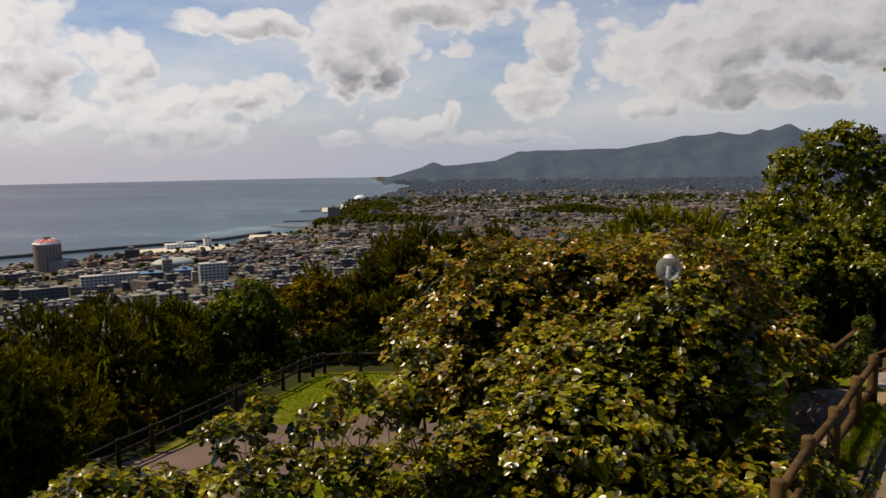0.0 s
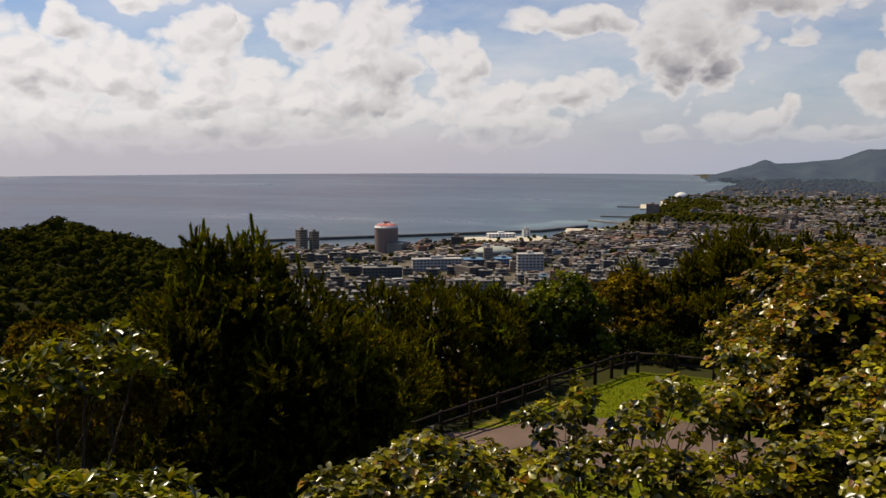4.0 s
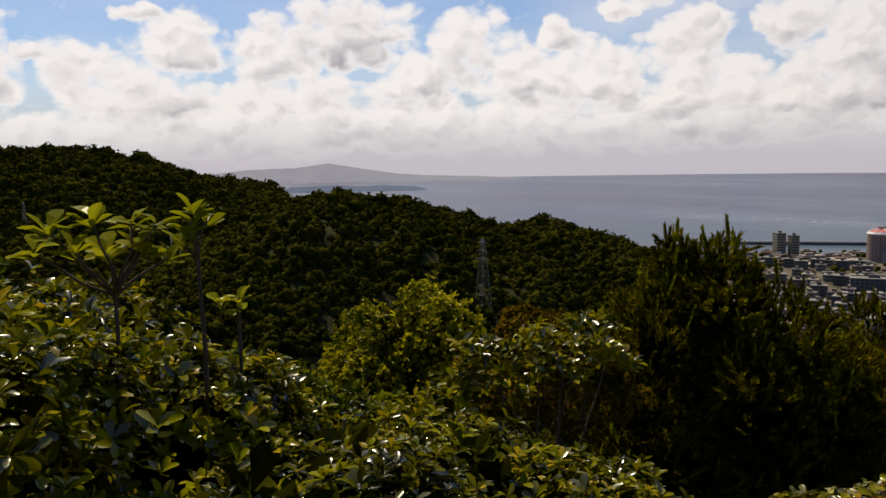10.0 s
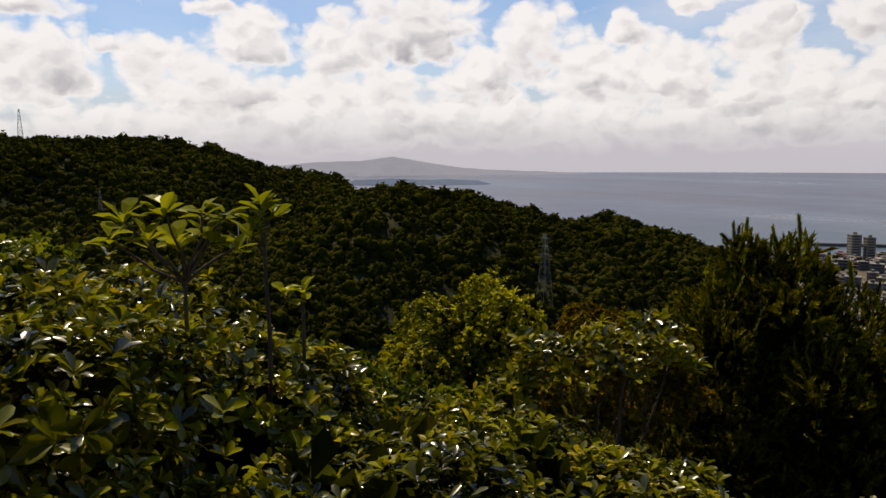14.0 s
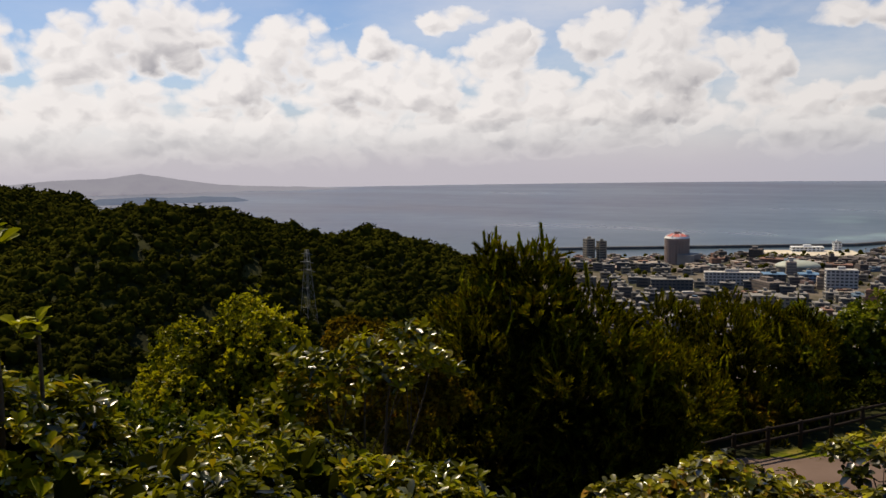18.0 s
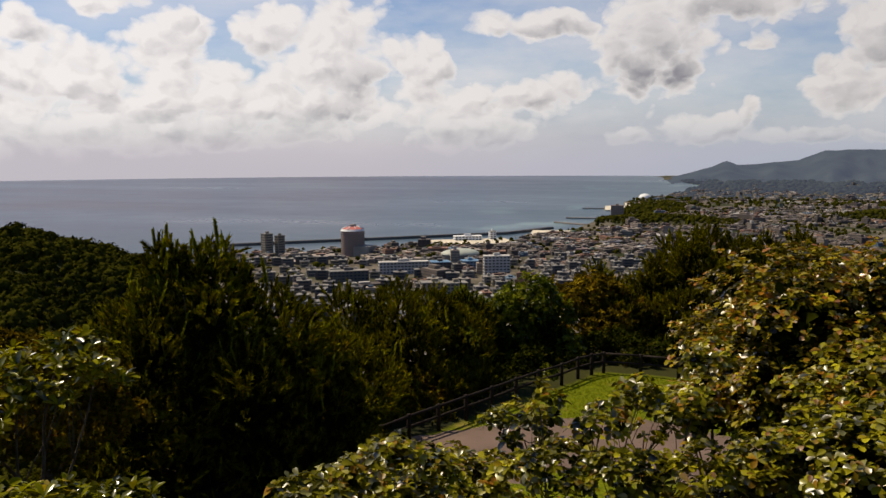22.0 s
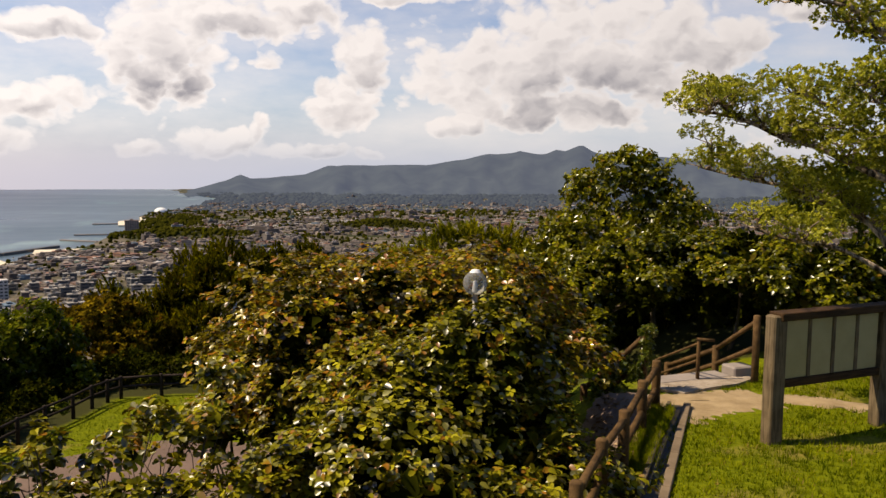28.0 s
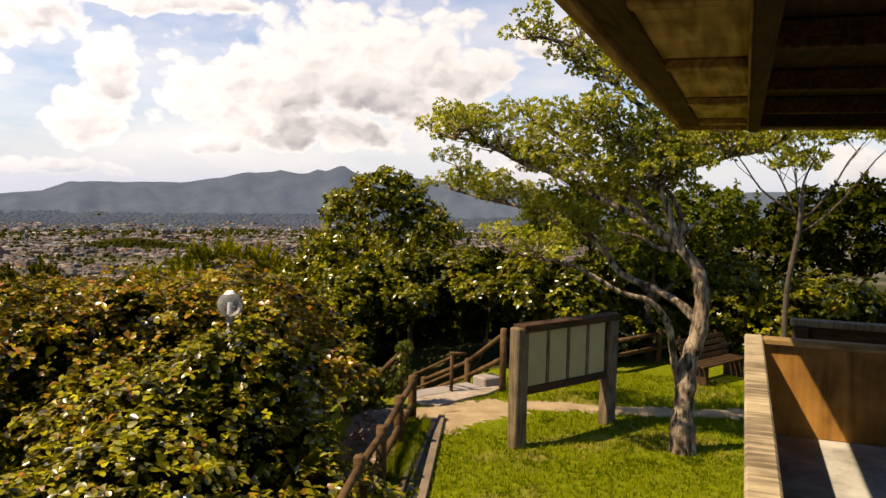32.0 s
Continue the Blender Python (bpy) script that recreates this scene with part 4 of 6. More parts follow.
# pines and mixed trees beyond the fence
slope_pine = plant("pine", "bushy dark pine with upright shoots on the slope", "pine tree", at(35, 21, -7), at(36.5, 20.5, -2.5),
      [(Vector((0, 0, 4)) + (c - Vector((0, 0, 4))) * 1.36, tuple(1.36 * q for q in s)) for c, s in
       [lobe(37.6, 15, 0.6, 1.2, 1.2, 1.4), lobe(39.5, 15, -0.4, 1.3, 1.3, 1.6), lobe(33.8, 15, -0.3, 1.6, 1.6, 1.6), lobe(29.8, 15.4, -1.0, 1.5, 1.5, 1.5), lobe(41, 14.8, -1.6, 1.5, 1.6, 1.8),
        lobe(39.9, 15, 1.1, 0.42, 0.42, 0.7), lobe(36.2, 15, 1.2, 0.48, 0.48, 0.8), lobe(38.0, 15, 1.2, 0.5, 0.5, 0.6), lobe(35.5, 15.2, -2.6, 2.4, 1.6, 1.8), lobe(43, 14.6, -3.0, 1.6, 1.6, 1.6), lobe(28, 15.2, -3.0, 1.8, 1.6, 1.6), lobe(31.2, 15.2, -0.2, 1.2, 1.2, 0.9)]]
      + [lobe(39.0, 20.4, 1.05, 0.5, 0.5, 0.7), lobe(35.9, 20.4, 1.05, 0.55, 0.55, 0.7), lobe(37.4, 20.4, 0.5, 1.0, 0.8, 0.8)],
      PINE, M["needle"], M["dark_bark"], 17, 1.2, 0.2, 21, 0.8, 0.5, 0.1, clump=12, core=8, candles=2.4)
SHOOT = tuft(150, 0.52, 0.125, 16)
for az, el in ((39.55, -4.64), (38.83, -4.37), (38.37, -5.4), (37.37, -5.35), (36.86, -4.79), (35.99, -5.2), (35.51, -4.09), (39.2, -5.3), (36.4, -5.5), (35.1, -5.7), (40.1, -5.9), (33.6, -6.6), (32.4, -6.8)):
    size = rng.uniform(0.95, 1.3)
    q = at(az, 20.4, 4 + 20.4 * math.tan(radians(el)) - 0.62 * size) - slope_pine.matrix_world.translation
    shoot = link_mesh("shoot", *SHOOT, M["young_needle"], slope_pine)
    shoot.matrix_basis = pose(*q, rng.uniform(-10, 10), rng.uniform(-10, 10), rng.uniform(0, 360)) @ Matrix.Scale(size, 4)


def leggy_shoot(az, d, z0, z1, whorls, size, seed):
    """A bare stem with whorls of large leaves, each leaf a part; whorls: metres to the left of the stem's top and above it, and leaves."""
    r = random.Random(seed)
    foot = at(az, d, z0)
    t = thing("shrub_shoot", foot, "tall bare shoot with whorls of large glossy leaves", "shrub", "tall shoots")
    top = at(az, d, z1) - foot
    left = at(az + 90, 1.0, 0)
    stem = bent((0, 0, 0), top, 8, 0.02, seed)
    tube_part("stem", stem, np.linspace(0.020, 0.013, 9), M["dark_bark"], t, sides=6)
    me = bpy.data.meshes.new("leaf")
    v, f = leaf(0.185, 0.110, 0.30, 0.10)
    me.from_pydata(v, [], f)
    me.materials.append(M["shoot_leaf"])
    for k, (side, up, n) in enumerate(whorls):
        p = top + left * side + at(az, r.uniform(-0.15, 0.15), up)
        tube_part("twig", bent(stem[7 if up > -0.1 else 5], p, 3, 0.1, seed + k), np.linspace(0.012, 0.007, 4), M["dark_bark"], t, sides=5)
        for i in range(n):
            ob = new("leaf", me)
            ob.parent = t
            ob.matrix_basis = (pose(*p, 0, 0, 360 * i / n + r.uniform(-20, 20)) @ pose(0, 0, r.uniform(-0.05, 0.03), r.uniform(-20, 20), -r.uniform(-5, 60), 0)
                               @ Matrix.Scale(size * r.uniform(0.75, 1.15), 4))


leggy_shoot(77.6, 5.3, 1.9, 3.38, [(0.33, 0.22, 8), (0.42, 0.10, 7), (0.10, 0.28, 9), (-0.11, 0.24, 8), (-0.25, 0.22, 8), (0.03, 0.05, 9), (-0.16, 0.08, 8), (0.20, 0.10, 7), (-0.30, 0.02, 6)], 0.92, 3)
leggy_shoot(72.3, 5.7, 2.2, 3.52, [(0.02, 0.10, 9), (0.05, 0.0, 8), (-0.06, 0.06, 7), (0.10, -0.08, 6)], 0.86, 5)
leggy_shoot(69.8, 6.2, 1.9, 2.95, [(0.0, 0.04, 8), (0.12, -0.02, 7)], 0.8, 9)
plant("pine", "low dense young pine below the fence", "pine tree", at(22, 29, -9), at(22, 29, -5),
      [lobe(25.5, 28, -3.3, 2.3, 2.3, 2.0), lobe(21, 29.5, -3.2, 1.9, 1.9, 2.2), lobe(28.5, 26, -4.6, 2.3, 2.3, 2.2), lobe(23, 27.4, -5.8, 3, 2.4, 2.4), lobe(18.8, 29, -5.4, 1.8, 1.8, 2.0)],
      PINE, M["needle"], M["dark_bark"], 18, 1.15, 0.16, 22, 0.8, 0.45, 0.1, clump=15, core=7, candles=1.6)
plant("broadleaf_tree", "dark green broadleaf tree below the fence", "tree", at(15.5, 33, -12), at(15.5, 33, -5),
      [lobe(14, 34, -3.3, 1.6, 1.6, 2.2), lobe(17.5, 33, -3.8, 1.7, 1.7, 2.0), lobe(12.3, 34, -4.4, 1.5, 1.5, 1.8), lobe(15.5, 31, -5.6, 2.2, 1.8, 1.8), lobe(20, 30, -5.2, 1.6, 1.6, 1.5)],
      CLUSTER, M["tree_leaf"], M["dark_bark"], 24, 0.85, 0.2, 23, 0.5, core=8)
plant("bronze_tree", "brownish-green broadleaf tree below the fence", "tree", at(10, 39, -14), at(10, 39, -7),
      [lobe(10, 39, -4.2, 2.2, 2.0, 2.2), lobe(7.5, 39, -5.2, 1.8, 1.8, 2.0), lobe(12.5, 39, -5.0, 1.6, 1.6, 2.0)],
      CLUSTER, M["bronze_leaf"], M["dark_bark"], 18, 1.0, 0.2, 24, 0.5)
plant("pine", "tall dark pine clump beyond the terrace", "pine tree", at(1.5, 41, -14), at(1.5, 41, -5),
      [lobe(2.5, 41, -2.3, 1.7, 1.7, 2.4), lobe(-0.5, 41, -2.4, 1.6, 1.6, 2.3), lobe(-3.2, 40, -2.5, 1.3, 1.3, 2.2), lobe(5.0, 41, -3.4, 1.3, 1.3, 2.0), lobe(8.6, 40, -3.7, 1.2, 1.2, 1.8),
       lobe(1, 39, -5.6, 3.8, 2.4, 2.8), lobe(6.5, 39, -6.0, 2.2, 2.0, 2.4)],
      PINE, M["needle"], M["dark_bark"], 18, 1.4, 0.25, 25, 1.2, 0.35, clump=14, core=7, candles=0.9)
plant("pine", "yellow-green pine among shrubs", "pine tree", at(-9, 30, -9), at(-9, 30, -2),
      [lobe(-7, 31, -2.0, 1.8, 1.8, 2.0), lobe(-10.5, 30, -1.6, 2.0, 1.8, 2.0), lobe(-13, 28, -1.2, 1.6, 1.6, 2.0), lobe(-5.5, 31, -2.8, 1.6, 1.6, 2.0)],
      PINE, M["lime_leaf"], M["dark_bark"], 20, 1.3, 0.2, 26, 0.9, 0.45, clump=13, core=7)
plant("pine", "open pine top with level sprays of needles", "pine tree", at(-15, 25, -6), at(-15, 25, 0.5),
      [lobe(-13.2, 25, 1.6, 0.55, 0.5, 0.35), lobe(-15.4, 25, 1.8, 0.6, 0.5, 0.35), lobe(-17.4, 25, 1.65, 0.55, 0.5, 0.32), lobe(-15, 24.5, 0.0, 1.4, 1.2, 1.0), lobe(-18.5, 25, 0.2, 1.2, 1.2, 1.3)],
      PINE, M["lime_leaf"], M["dark_bark"], 30, 1.2, 0.14, 27, 0.6, 0.5)
plant("broadleaf_tree", "rounded green broadleaf tree beside the steps", "tree", at(-24.5, 25, -4), at(-24.5, 25, 0.8),
      [lobe(-24.0, 25, 2.6, 1.2, 1.2, 1.7), lobe(-26.6, 24, 2.6, 1.4, 1.4, 2.0), lobe(-21.5, 25, 0.9, 1.2, 1.2, 1.6), lobe(-24, 23, 0.9, 2.2, 1.8, 1.6), lobe(-20, 24, 0.2, 1.6, 1.4, 1.6), lobe(-28.5, 23, 2.0, 1.3, 1.3, 1.6)],
      CLUSTER, M["hedge_leaf"], M["dark_bark"], 20, 0.8, 0.18, 28, 0.5)

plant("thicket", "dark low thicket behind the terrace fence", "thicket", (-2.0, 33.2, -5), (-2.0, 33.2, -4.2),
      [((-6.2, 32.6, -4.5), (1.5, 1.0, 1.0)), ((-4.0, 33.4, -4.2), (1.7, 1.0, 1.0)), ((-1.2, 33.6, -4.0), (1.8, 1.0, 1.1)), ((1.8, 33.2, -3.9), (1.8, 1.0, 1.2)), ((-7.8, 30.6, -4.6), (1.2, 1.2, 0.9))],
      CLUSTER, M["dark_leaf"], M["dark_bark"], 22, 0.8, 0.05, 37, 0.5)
for i, (x, y, z, w, mat_name) in enumerate(((-11.6, 20.6, -4.3, 1.0, "bronze_leaf"), (-10.9, 23.0, -4.2, 0.9, "lime_leaf"), (-10.0, 25.2, -4.3, 1.0, "bronze_leaf"), (-13.4, 18.4, -4.2, 1.1, "tree_leaf"), (-9.0, 27.6, -4.3, 0.9, "tree_leaf"))):
    plant("slope_shrub", "small rounded shrub outside the terrace fence", "shrub", (x, y, 0), (x, y, z - 0.3),
          [((x, y, z), (w, w, 0.75 * w)), ((x - 0.8, y - 0.7, z - 0.4), (0.8 * w, 0.8 * w, 0.6 * w))], CLUSTER, M[mat_name], M["dark_bark"], 34, 0.6, 0.04, 60 + i, 0.6, group="slope shrubs")

# hedge of shrubs behind the lawn, open underneath at the steps
plant("hedge", "dense leathery-leaved hedge arching over the steps", "hedge", at(-25, 20, -0.6), at(-25, 20, 0.9),
      [lobe(-25.5, 20, 1.3, 1.5, 1.4, 0.9), lobe(-29.5, 20.5, 1.6, 1.6, 1.4, 0.9), lobe(-33.5, 20.5, 1.7, 1.6, 1.4, 0.9), lobe(-37.5, 20, 1.3, 1.5, 1.4, 1.2), lobe(-22.5, 19, 0.4, 1.2, 1.2, 1.0)],
      SEA, M["hedge_leaf"], M["dark_bark"], 50, 0.72, 0.1, 31, 1.1, core=10)
# added backing: its dark leaves stand for the shade under the hedge
plant("thicket", "dark tangled thicket added to back the shaded hollow below the steps", "thicket", at(-29, 25, -3), at(-29, 25, -1.5),
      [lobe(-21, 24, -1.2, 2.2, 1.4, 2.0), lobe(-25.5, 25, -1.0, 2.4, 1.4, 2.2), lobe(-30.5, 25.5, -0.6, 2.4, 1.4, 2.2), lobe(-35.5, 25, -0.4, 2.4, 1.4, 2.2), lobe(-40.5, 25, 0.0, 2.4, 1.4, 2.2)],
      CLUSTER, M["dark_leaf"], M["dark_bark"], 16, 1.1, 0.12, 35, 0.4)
plant("hedge", "dense leathery-leaved hedge behind the back fence", "hedge", at(-44, 21.5, -0.6), at(-44, 21.5, 0.4),
      [lobe(-40.5, 20.5, 0.9, 1.6, 1.3, 1.4), lobe(-44.5, 21.5, 0.9, 1.8, 1.4, 1.4), lobe(-49, 22, 0.9, 1.9, 1.4, 1.4), lobe(-53, 21.5, 0.8, 1.9, 1.4, 1.3), lobe(-57.5, 21, 0.8, 1.9, 1.4, 1.3), lobe(-62, 21, 0.8, 1.9, 1.4, 1.3)],
      SEA, M["hedge_leaf"], M["dark_bark"], 44, 0.74, 0.1, 32, 1.1, core=8)
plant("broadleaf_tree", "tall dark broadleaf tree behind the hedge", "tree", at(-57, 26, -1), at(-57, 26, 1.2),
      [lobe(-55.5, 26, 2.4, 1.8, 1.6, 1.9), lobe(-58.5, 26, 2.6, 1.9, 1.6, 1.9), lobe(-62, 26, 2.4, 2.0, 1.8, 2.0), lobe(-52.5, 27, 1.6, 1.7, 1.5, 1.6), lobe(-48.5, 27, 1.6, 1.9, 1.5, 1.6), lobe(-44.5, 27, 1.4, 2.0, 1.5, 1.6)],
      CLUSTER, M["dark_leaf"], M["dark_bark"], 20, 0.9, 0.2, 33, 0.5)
plant("broadleaf_tree", "slender pale-barked tree behind the lawn", "tree", (14.42, 10.9, 0), (14.56, 10.7, 4.2),
      [((14.46, 10.83, 4.75), (0.6, 0.6, 0.35)), ((14.1, 11.3, 5.0), (0.85, 0.85, 0.4)), ((13.5, 11.8, 5.25), (0.7, 0.7, 0.3)), ((14.75, 10.45, 5.2), (0.7, 0.7, 0.32)), ((15.2, 9.75, 5.3), (0.8, 0.8, 0.35)),
       ((15.8, 9.2, 5.5), (0.8, 0.8, 0.35))],
      SMALL, M["bright_leaf"], M["dark_bark"], 85, 0.7, 0.055, 34, 0.5)
plant("broadleaf_tree", "rounded green broadleaf tree behind the back fence", "tree", (14.4, 14.6, 0), (14.4, 14.6, 1.8),
      [((13.3, 15.4, 3.3), (1.1, 1.0, 1.1)), ((14.6, 14.6, 3.4), (1.2, 1.1, 1.2)), ((15.7, 13.8, 3.2), (1.1, 1.0, 1.1)), ((14.2, 14.9, 2.3), (1.5, 1.2, 1.0)), ((12.4, 16.2, 3.0), (0.9, 0.9, 0.9))],
      CLUSTER, M["tree_leaf"], M["dark_bark"], 26, 0.7, 0.12, 36, 0.5)

# spreading tree on the lawn. Each limb: metres to the left of the trunk's foot and up, how far it swings away at its end, radii at both ends
TREE_FOOT = Vector((9.76, 9.04, 0))
TREE_AWAY = TREE_FOOT.normalized()
TREE_LEFT = Vector((-TREE_AWAY.y, TREE_AWAY.x, 0))
TREE_LIMBS = {}


def tree_limb(name, line, swing, r0, r1):
    k = len(line) - 1
    TREE_LIMBS[name] = ([TREE_FOOT + TREE_LEFT * a + TREE_AWAY * (swing * i / k) + Vector((0, 0, b)) for i, (a, b) in enumerate(line)], r0, r1)


tree_limb("trunk", [(0.0, -0.2), (0.03, 0.54), (0.01, 1.0), (-0.02, 1.45), (-0.15, 1.91), (-0.18, 2.36), (-0.13, 2.79), (0.04, 3.07), (0.21, 3.22)], 0.0, 0.19, 0.085)
tree_limb("second", [(0.08, 1.0), (0.20, 1.5), (0.26, 1.9), (0.36, 2.2), (0.60, 2.45), (1.0, 2.57), (1.7, 2.94), (2.24, 3.04), (2.8, 3.2)], -1.2, 0.072, 0.02)
tree_limb("left", [(-0.16, 2.04), (0.13, 2.32), (0.54, 2.53), (1.1, 2.74), (1.4, 3.09), (1.71, 3.33), (2.27, 3.59), (2.74, 3.75), (3.5, 3.88), (4.3, 4.07)], 1.2, 0.078, 0.018)
tree_limb("stub", [(0.21, 3.19), (0.5, 3.22), (0.8, 3.39), (1.1, 3.45)], -0.4, 0.05, 0.02)
tree_limb("middle", [(0.21, 3.2), (0.52, 3.48), (1.0, 3.77), (1.62, 4.07), (2.2, 4.37), (2.6, 4.48), (3.05, 4.71), (3.5, 4.86), (3.95, 4.92)], -0.6, 0.072, 0.018)
tree_limb("fan", [(0.30, 3.25), (0.66, 3.63), (0.9, 3.91), (1.24, 4.22), (1.63, 4.58), (2.13, 4.95), (2.65, 5.3)], 0.7, 0.062, 0.018)
tree_limb("up", [(0.21, 3.2), (0.33, 3.62), (0.42, 3.92), (0.58, 4.22), (0.8, 4.54), (1.12, 4.9), (1.45, 5.25)], -0.5, 0.075, 0.02)
tree_limb("inner", [(0.18, 3.2), (0.17, 3.62), (0.33, 4.01), (0.52, 4.28), (0.52, 4.64), (0.38, 4.95)], 0.3, 0.055, 0.022)
tree_limb("right", [(0.52, 4.25), (0.27, 4.43), (-0.15, 4.56), (-0.57, 4.69), (-0.95, 4.77), (-1.4, 5.02)], 0.6, 0.042, 0.018)
tree_limb("high", [(0.53, 4.40), (0.64, 5.2), (0.98, 5.51), (1.37, 5.86), (1.66, 6.17), (2.0, 6.33), (2.5, 6.43)], -0.8, 0.055, 0.018)
tree_limb("high_side", [(1.37, 5.86), (1.62, 5.93), (1.85, 6.02)], -0.2, 0.03, 0.012)
tree_limb("nub", [(0.18, 3.38), (0.01, 3.57), (-0.14, 3.68)], -0.2, 0.045, 0.02)


def eased(points, steps=5):
    """A smooth line through points."""
    p = [Vector(q) for q in points]
    out = []
    for i in range(len(p) - 1):
        a, b, c, d = p[max(i - 1, 0)], p[i], p[i + 1], p[min(i + 2, len(p) - 1)]
        for k in range(steps):
            t = k / steps
            out.append(0.5 * ((2 * b) + (c - a) * t + (2 * a - 5 * b + 4 * c - d) * t * t + (3 * b - a - 3 * c + d) * t ** 3))
    return out + [p[-1]]


def spreading_tree():
    base = TREE_FOOT
    root = thing("spreading_tree", base, "spreading tree with pale twisted limbs and small bright leaves", "tree")
    r = random.Random(4)
    pads, twigs = [], []
    for name, (pts, r0, r1) in TREE_LIMBS.items():
        line = eased(pts)
        k = len(line)
        radii = [(r0 + (r1 - r0) * (i / (k - 1)) ** 0.8) * (1 + 0.09 * math.sin(i * 1.9) + 0.05 * math.sin(i * 0.7)) for i in range(k)]
        if name == "trunk":
            radii = [q * (1 + 0.32 * max(0, 1 - i / 5)) for i, q in enumerate(radii)]
        v, f = tube(line, radii, 12)
        link_mesh("trunk" if name == "trunk" else "limb", [p - base for p in v], f, M["bark"], root, smooth=True)
        if name in ("trunk", "nub", "stub"):
            continue
        # side limbs leave each line in turn, and twigs leave both
        side_lines = []
        begin = {"left": 0.45, "second": 0.8, "up": 0.45, "fan": 0.35, "inner": 0.5, "right": 0.2, "high": 0.35, "high_side": 0.1}.get(name, 0.33)
        for q in line[int(k * begin)::3]:
            end = q + TREE_LEFT * r.uniform(-0.45, 0.6) + TREE_AWAY * r.uniform(-0.9, 0.9) + Vector((0, 0, r.uniform(0.0, 0.4)))
            if name in ("second", "high_side"):
                end = q + (end - q) * 0.6
            side = bent(q, end, 6, 0.13, r.randint(0, 999))
            side_lines += side[3:]
            v, f = tube(side, np.linspace(0.030, 0.010, 7), 7)
            link_mesh("limb", [p - base for p in v], f, M["bark"], root, smooth=True)
        for q in line[int(k * begin):] + side_lines:
            for _ in range(2 if name in ("middle", "right", "left", "up", "fan") else 1):
                end = q + Vector((r.uniform(-0.42, 0.42), r.uniform(-0.42, 0.42), r.uniform(0.0, 0.34)))
                twigs.append(tube(bent(q, end, 4, 0.14, r.randint(0, 999)), np.linspace(0.014, 0.004, 5), 4))
                w = r.uniform(0.10, 0.21)
                pads.append((end + Vector((0, 0, 0.03)), (w, w, w * 0.75)))
    v, f = merge_templates(twigs)
    tagged(link_mesh("twig_work", [p - base for p in map(Vector, v)], f, M["bark"], root, smooth=True), kind="stuff")
    pts, nrm = shell_points(pads, 120, 0.3, -0.6)
    m = frames_for(pts - np.array(base), nrm + np.array([0, 0, 0.6]), rng.uniform(0.42, 0.66, len(pts)), 0.5)
    half = len(m) // 2
    for t, q in ((SMALL[0], m[:half]), (SMALL[1], m[half:])):
        tagged(scatter_mesh("foliage", t[0], t[1], q, M["bright_leaf"], root), kind="stuff")


spreading_tree()


WOOD_CROWN = []


def wood_crown(seed, sprays):
    """A far tree's crown: a lumpy dark core with leaf sprays standing out of it."""
    bm = bmesh.new()
    bmesh.ops.create_icosphere(bm, subdivisions=1, radius=0.86)
    noise.seed_set(seed)
    for v in bm.verts:
        v.co *= 1 + 0.5 * noise.noise(v.co * 1.7)
    bmesh.ops.delete(bm, geom=[v for v in bm.verts if v.co.z < -0.45], context="VERTS")
    bm.verts.ensure_lookup_table()
    bm.verts.index_update()
    items = [([tuple(v.co) for v in bm.verts], [tuple(v.index for v in q.verts) for q in bm.faces])]
    bm.free()
    r = random.Random(seed)
    for _ in range(sprays):
        d = Vector((r.gauss(0, 1), r.gauss(0, 1), abs(r.gauss(0, 0.8)) - 0.15)).normalized()
        c = d * (1 + 0.5 * noise.noise(d * 1.7)) * r.uniform(0.78, 1.12)
        lie = (d + Vector((r.uniform(-1, 1), r.uniform(-1, 1), r.uniform(-0.3, 1.2)))).normalized()
        a = lie.orthogonal().normalized()
        b, s = lie.cross(a), r.uniform(0.18, 0.36)
        items.append(([c + a * s, c + (b * 0.9 - a * 0.6) * s, c - (b * 0.8 + a * 0.7) * s], [(0, 1, 2)]))
    return merge_templates(items)


def far_woods():
    """Tree crowns over the ridges and the slopes."""
    r = np.random.default_rng(11)
    for seed in (4, 17, 29):
        WOOD_CROWN.append(wood_crown(seed, 24))
    n = 52000
    az = r.uniform(-34, 106, n)
    d = np.sqrt(r.uniform(24 ** 2, 700 ** 2, n))
    x, y = -np.sin(np.radians(az)) * d, np.cos(np.radians(az)) * d
    z = land(x, y)
    edge = np.interp(az, [-34, -15, 0, 10, 25, 45, 70, 106], [42, 42, 46, 46, 34, 24, 22, 26])
    limit = np.interp(az, [22, 38, 45, 55, 63, 66, 70], [530, 540, 530, 500, 480, 610, 612])
    keep = (z > -116) & (d > edge) & (((az > 22) & (d < limit)) | (d < 300))
    x, y, z, d = x[keep], y[keep], z[keep], d[keep]
    size = r.uniform(1.5, 2.9, len(x)) * np.where(r.random(len(x)) < 0.12, 1.5, 1.0) * np.interp(d, [20, 120, 300, 700], [0.4, 0.8, 1.1, 1.25])
    ms = frames_for(np.stack([x, y, z + size * r.uniform(0.0, 0.7, len(x))], 1), np.tile([0, 0, 1.0], (len(x), 1)), size, 0.2)
    for k in range(3):
        tagged(scatter_mesh("woods", *WOOD_CROWN[k], ms[k::3], M["wood_forest"]), "dense subtropical woods over the ridge and slopes", "woods", kind="stuff")


far_woods()


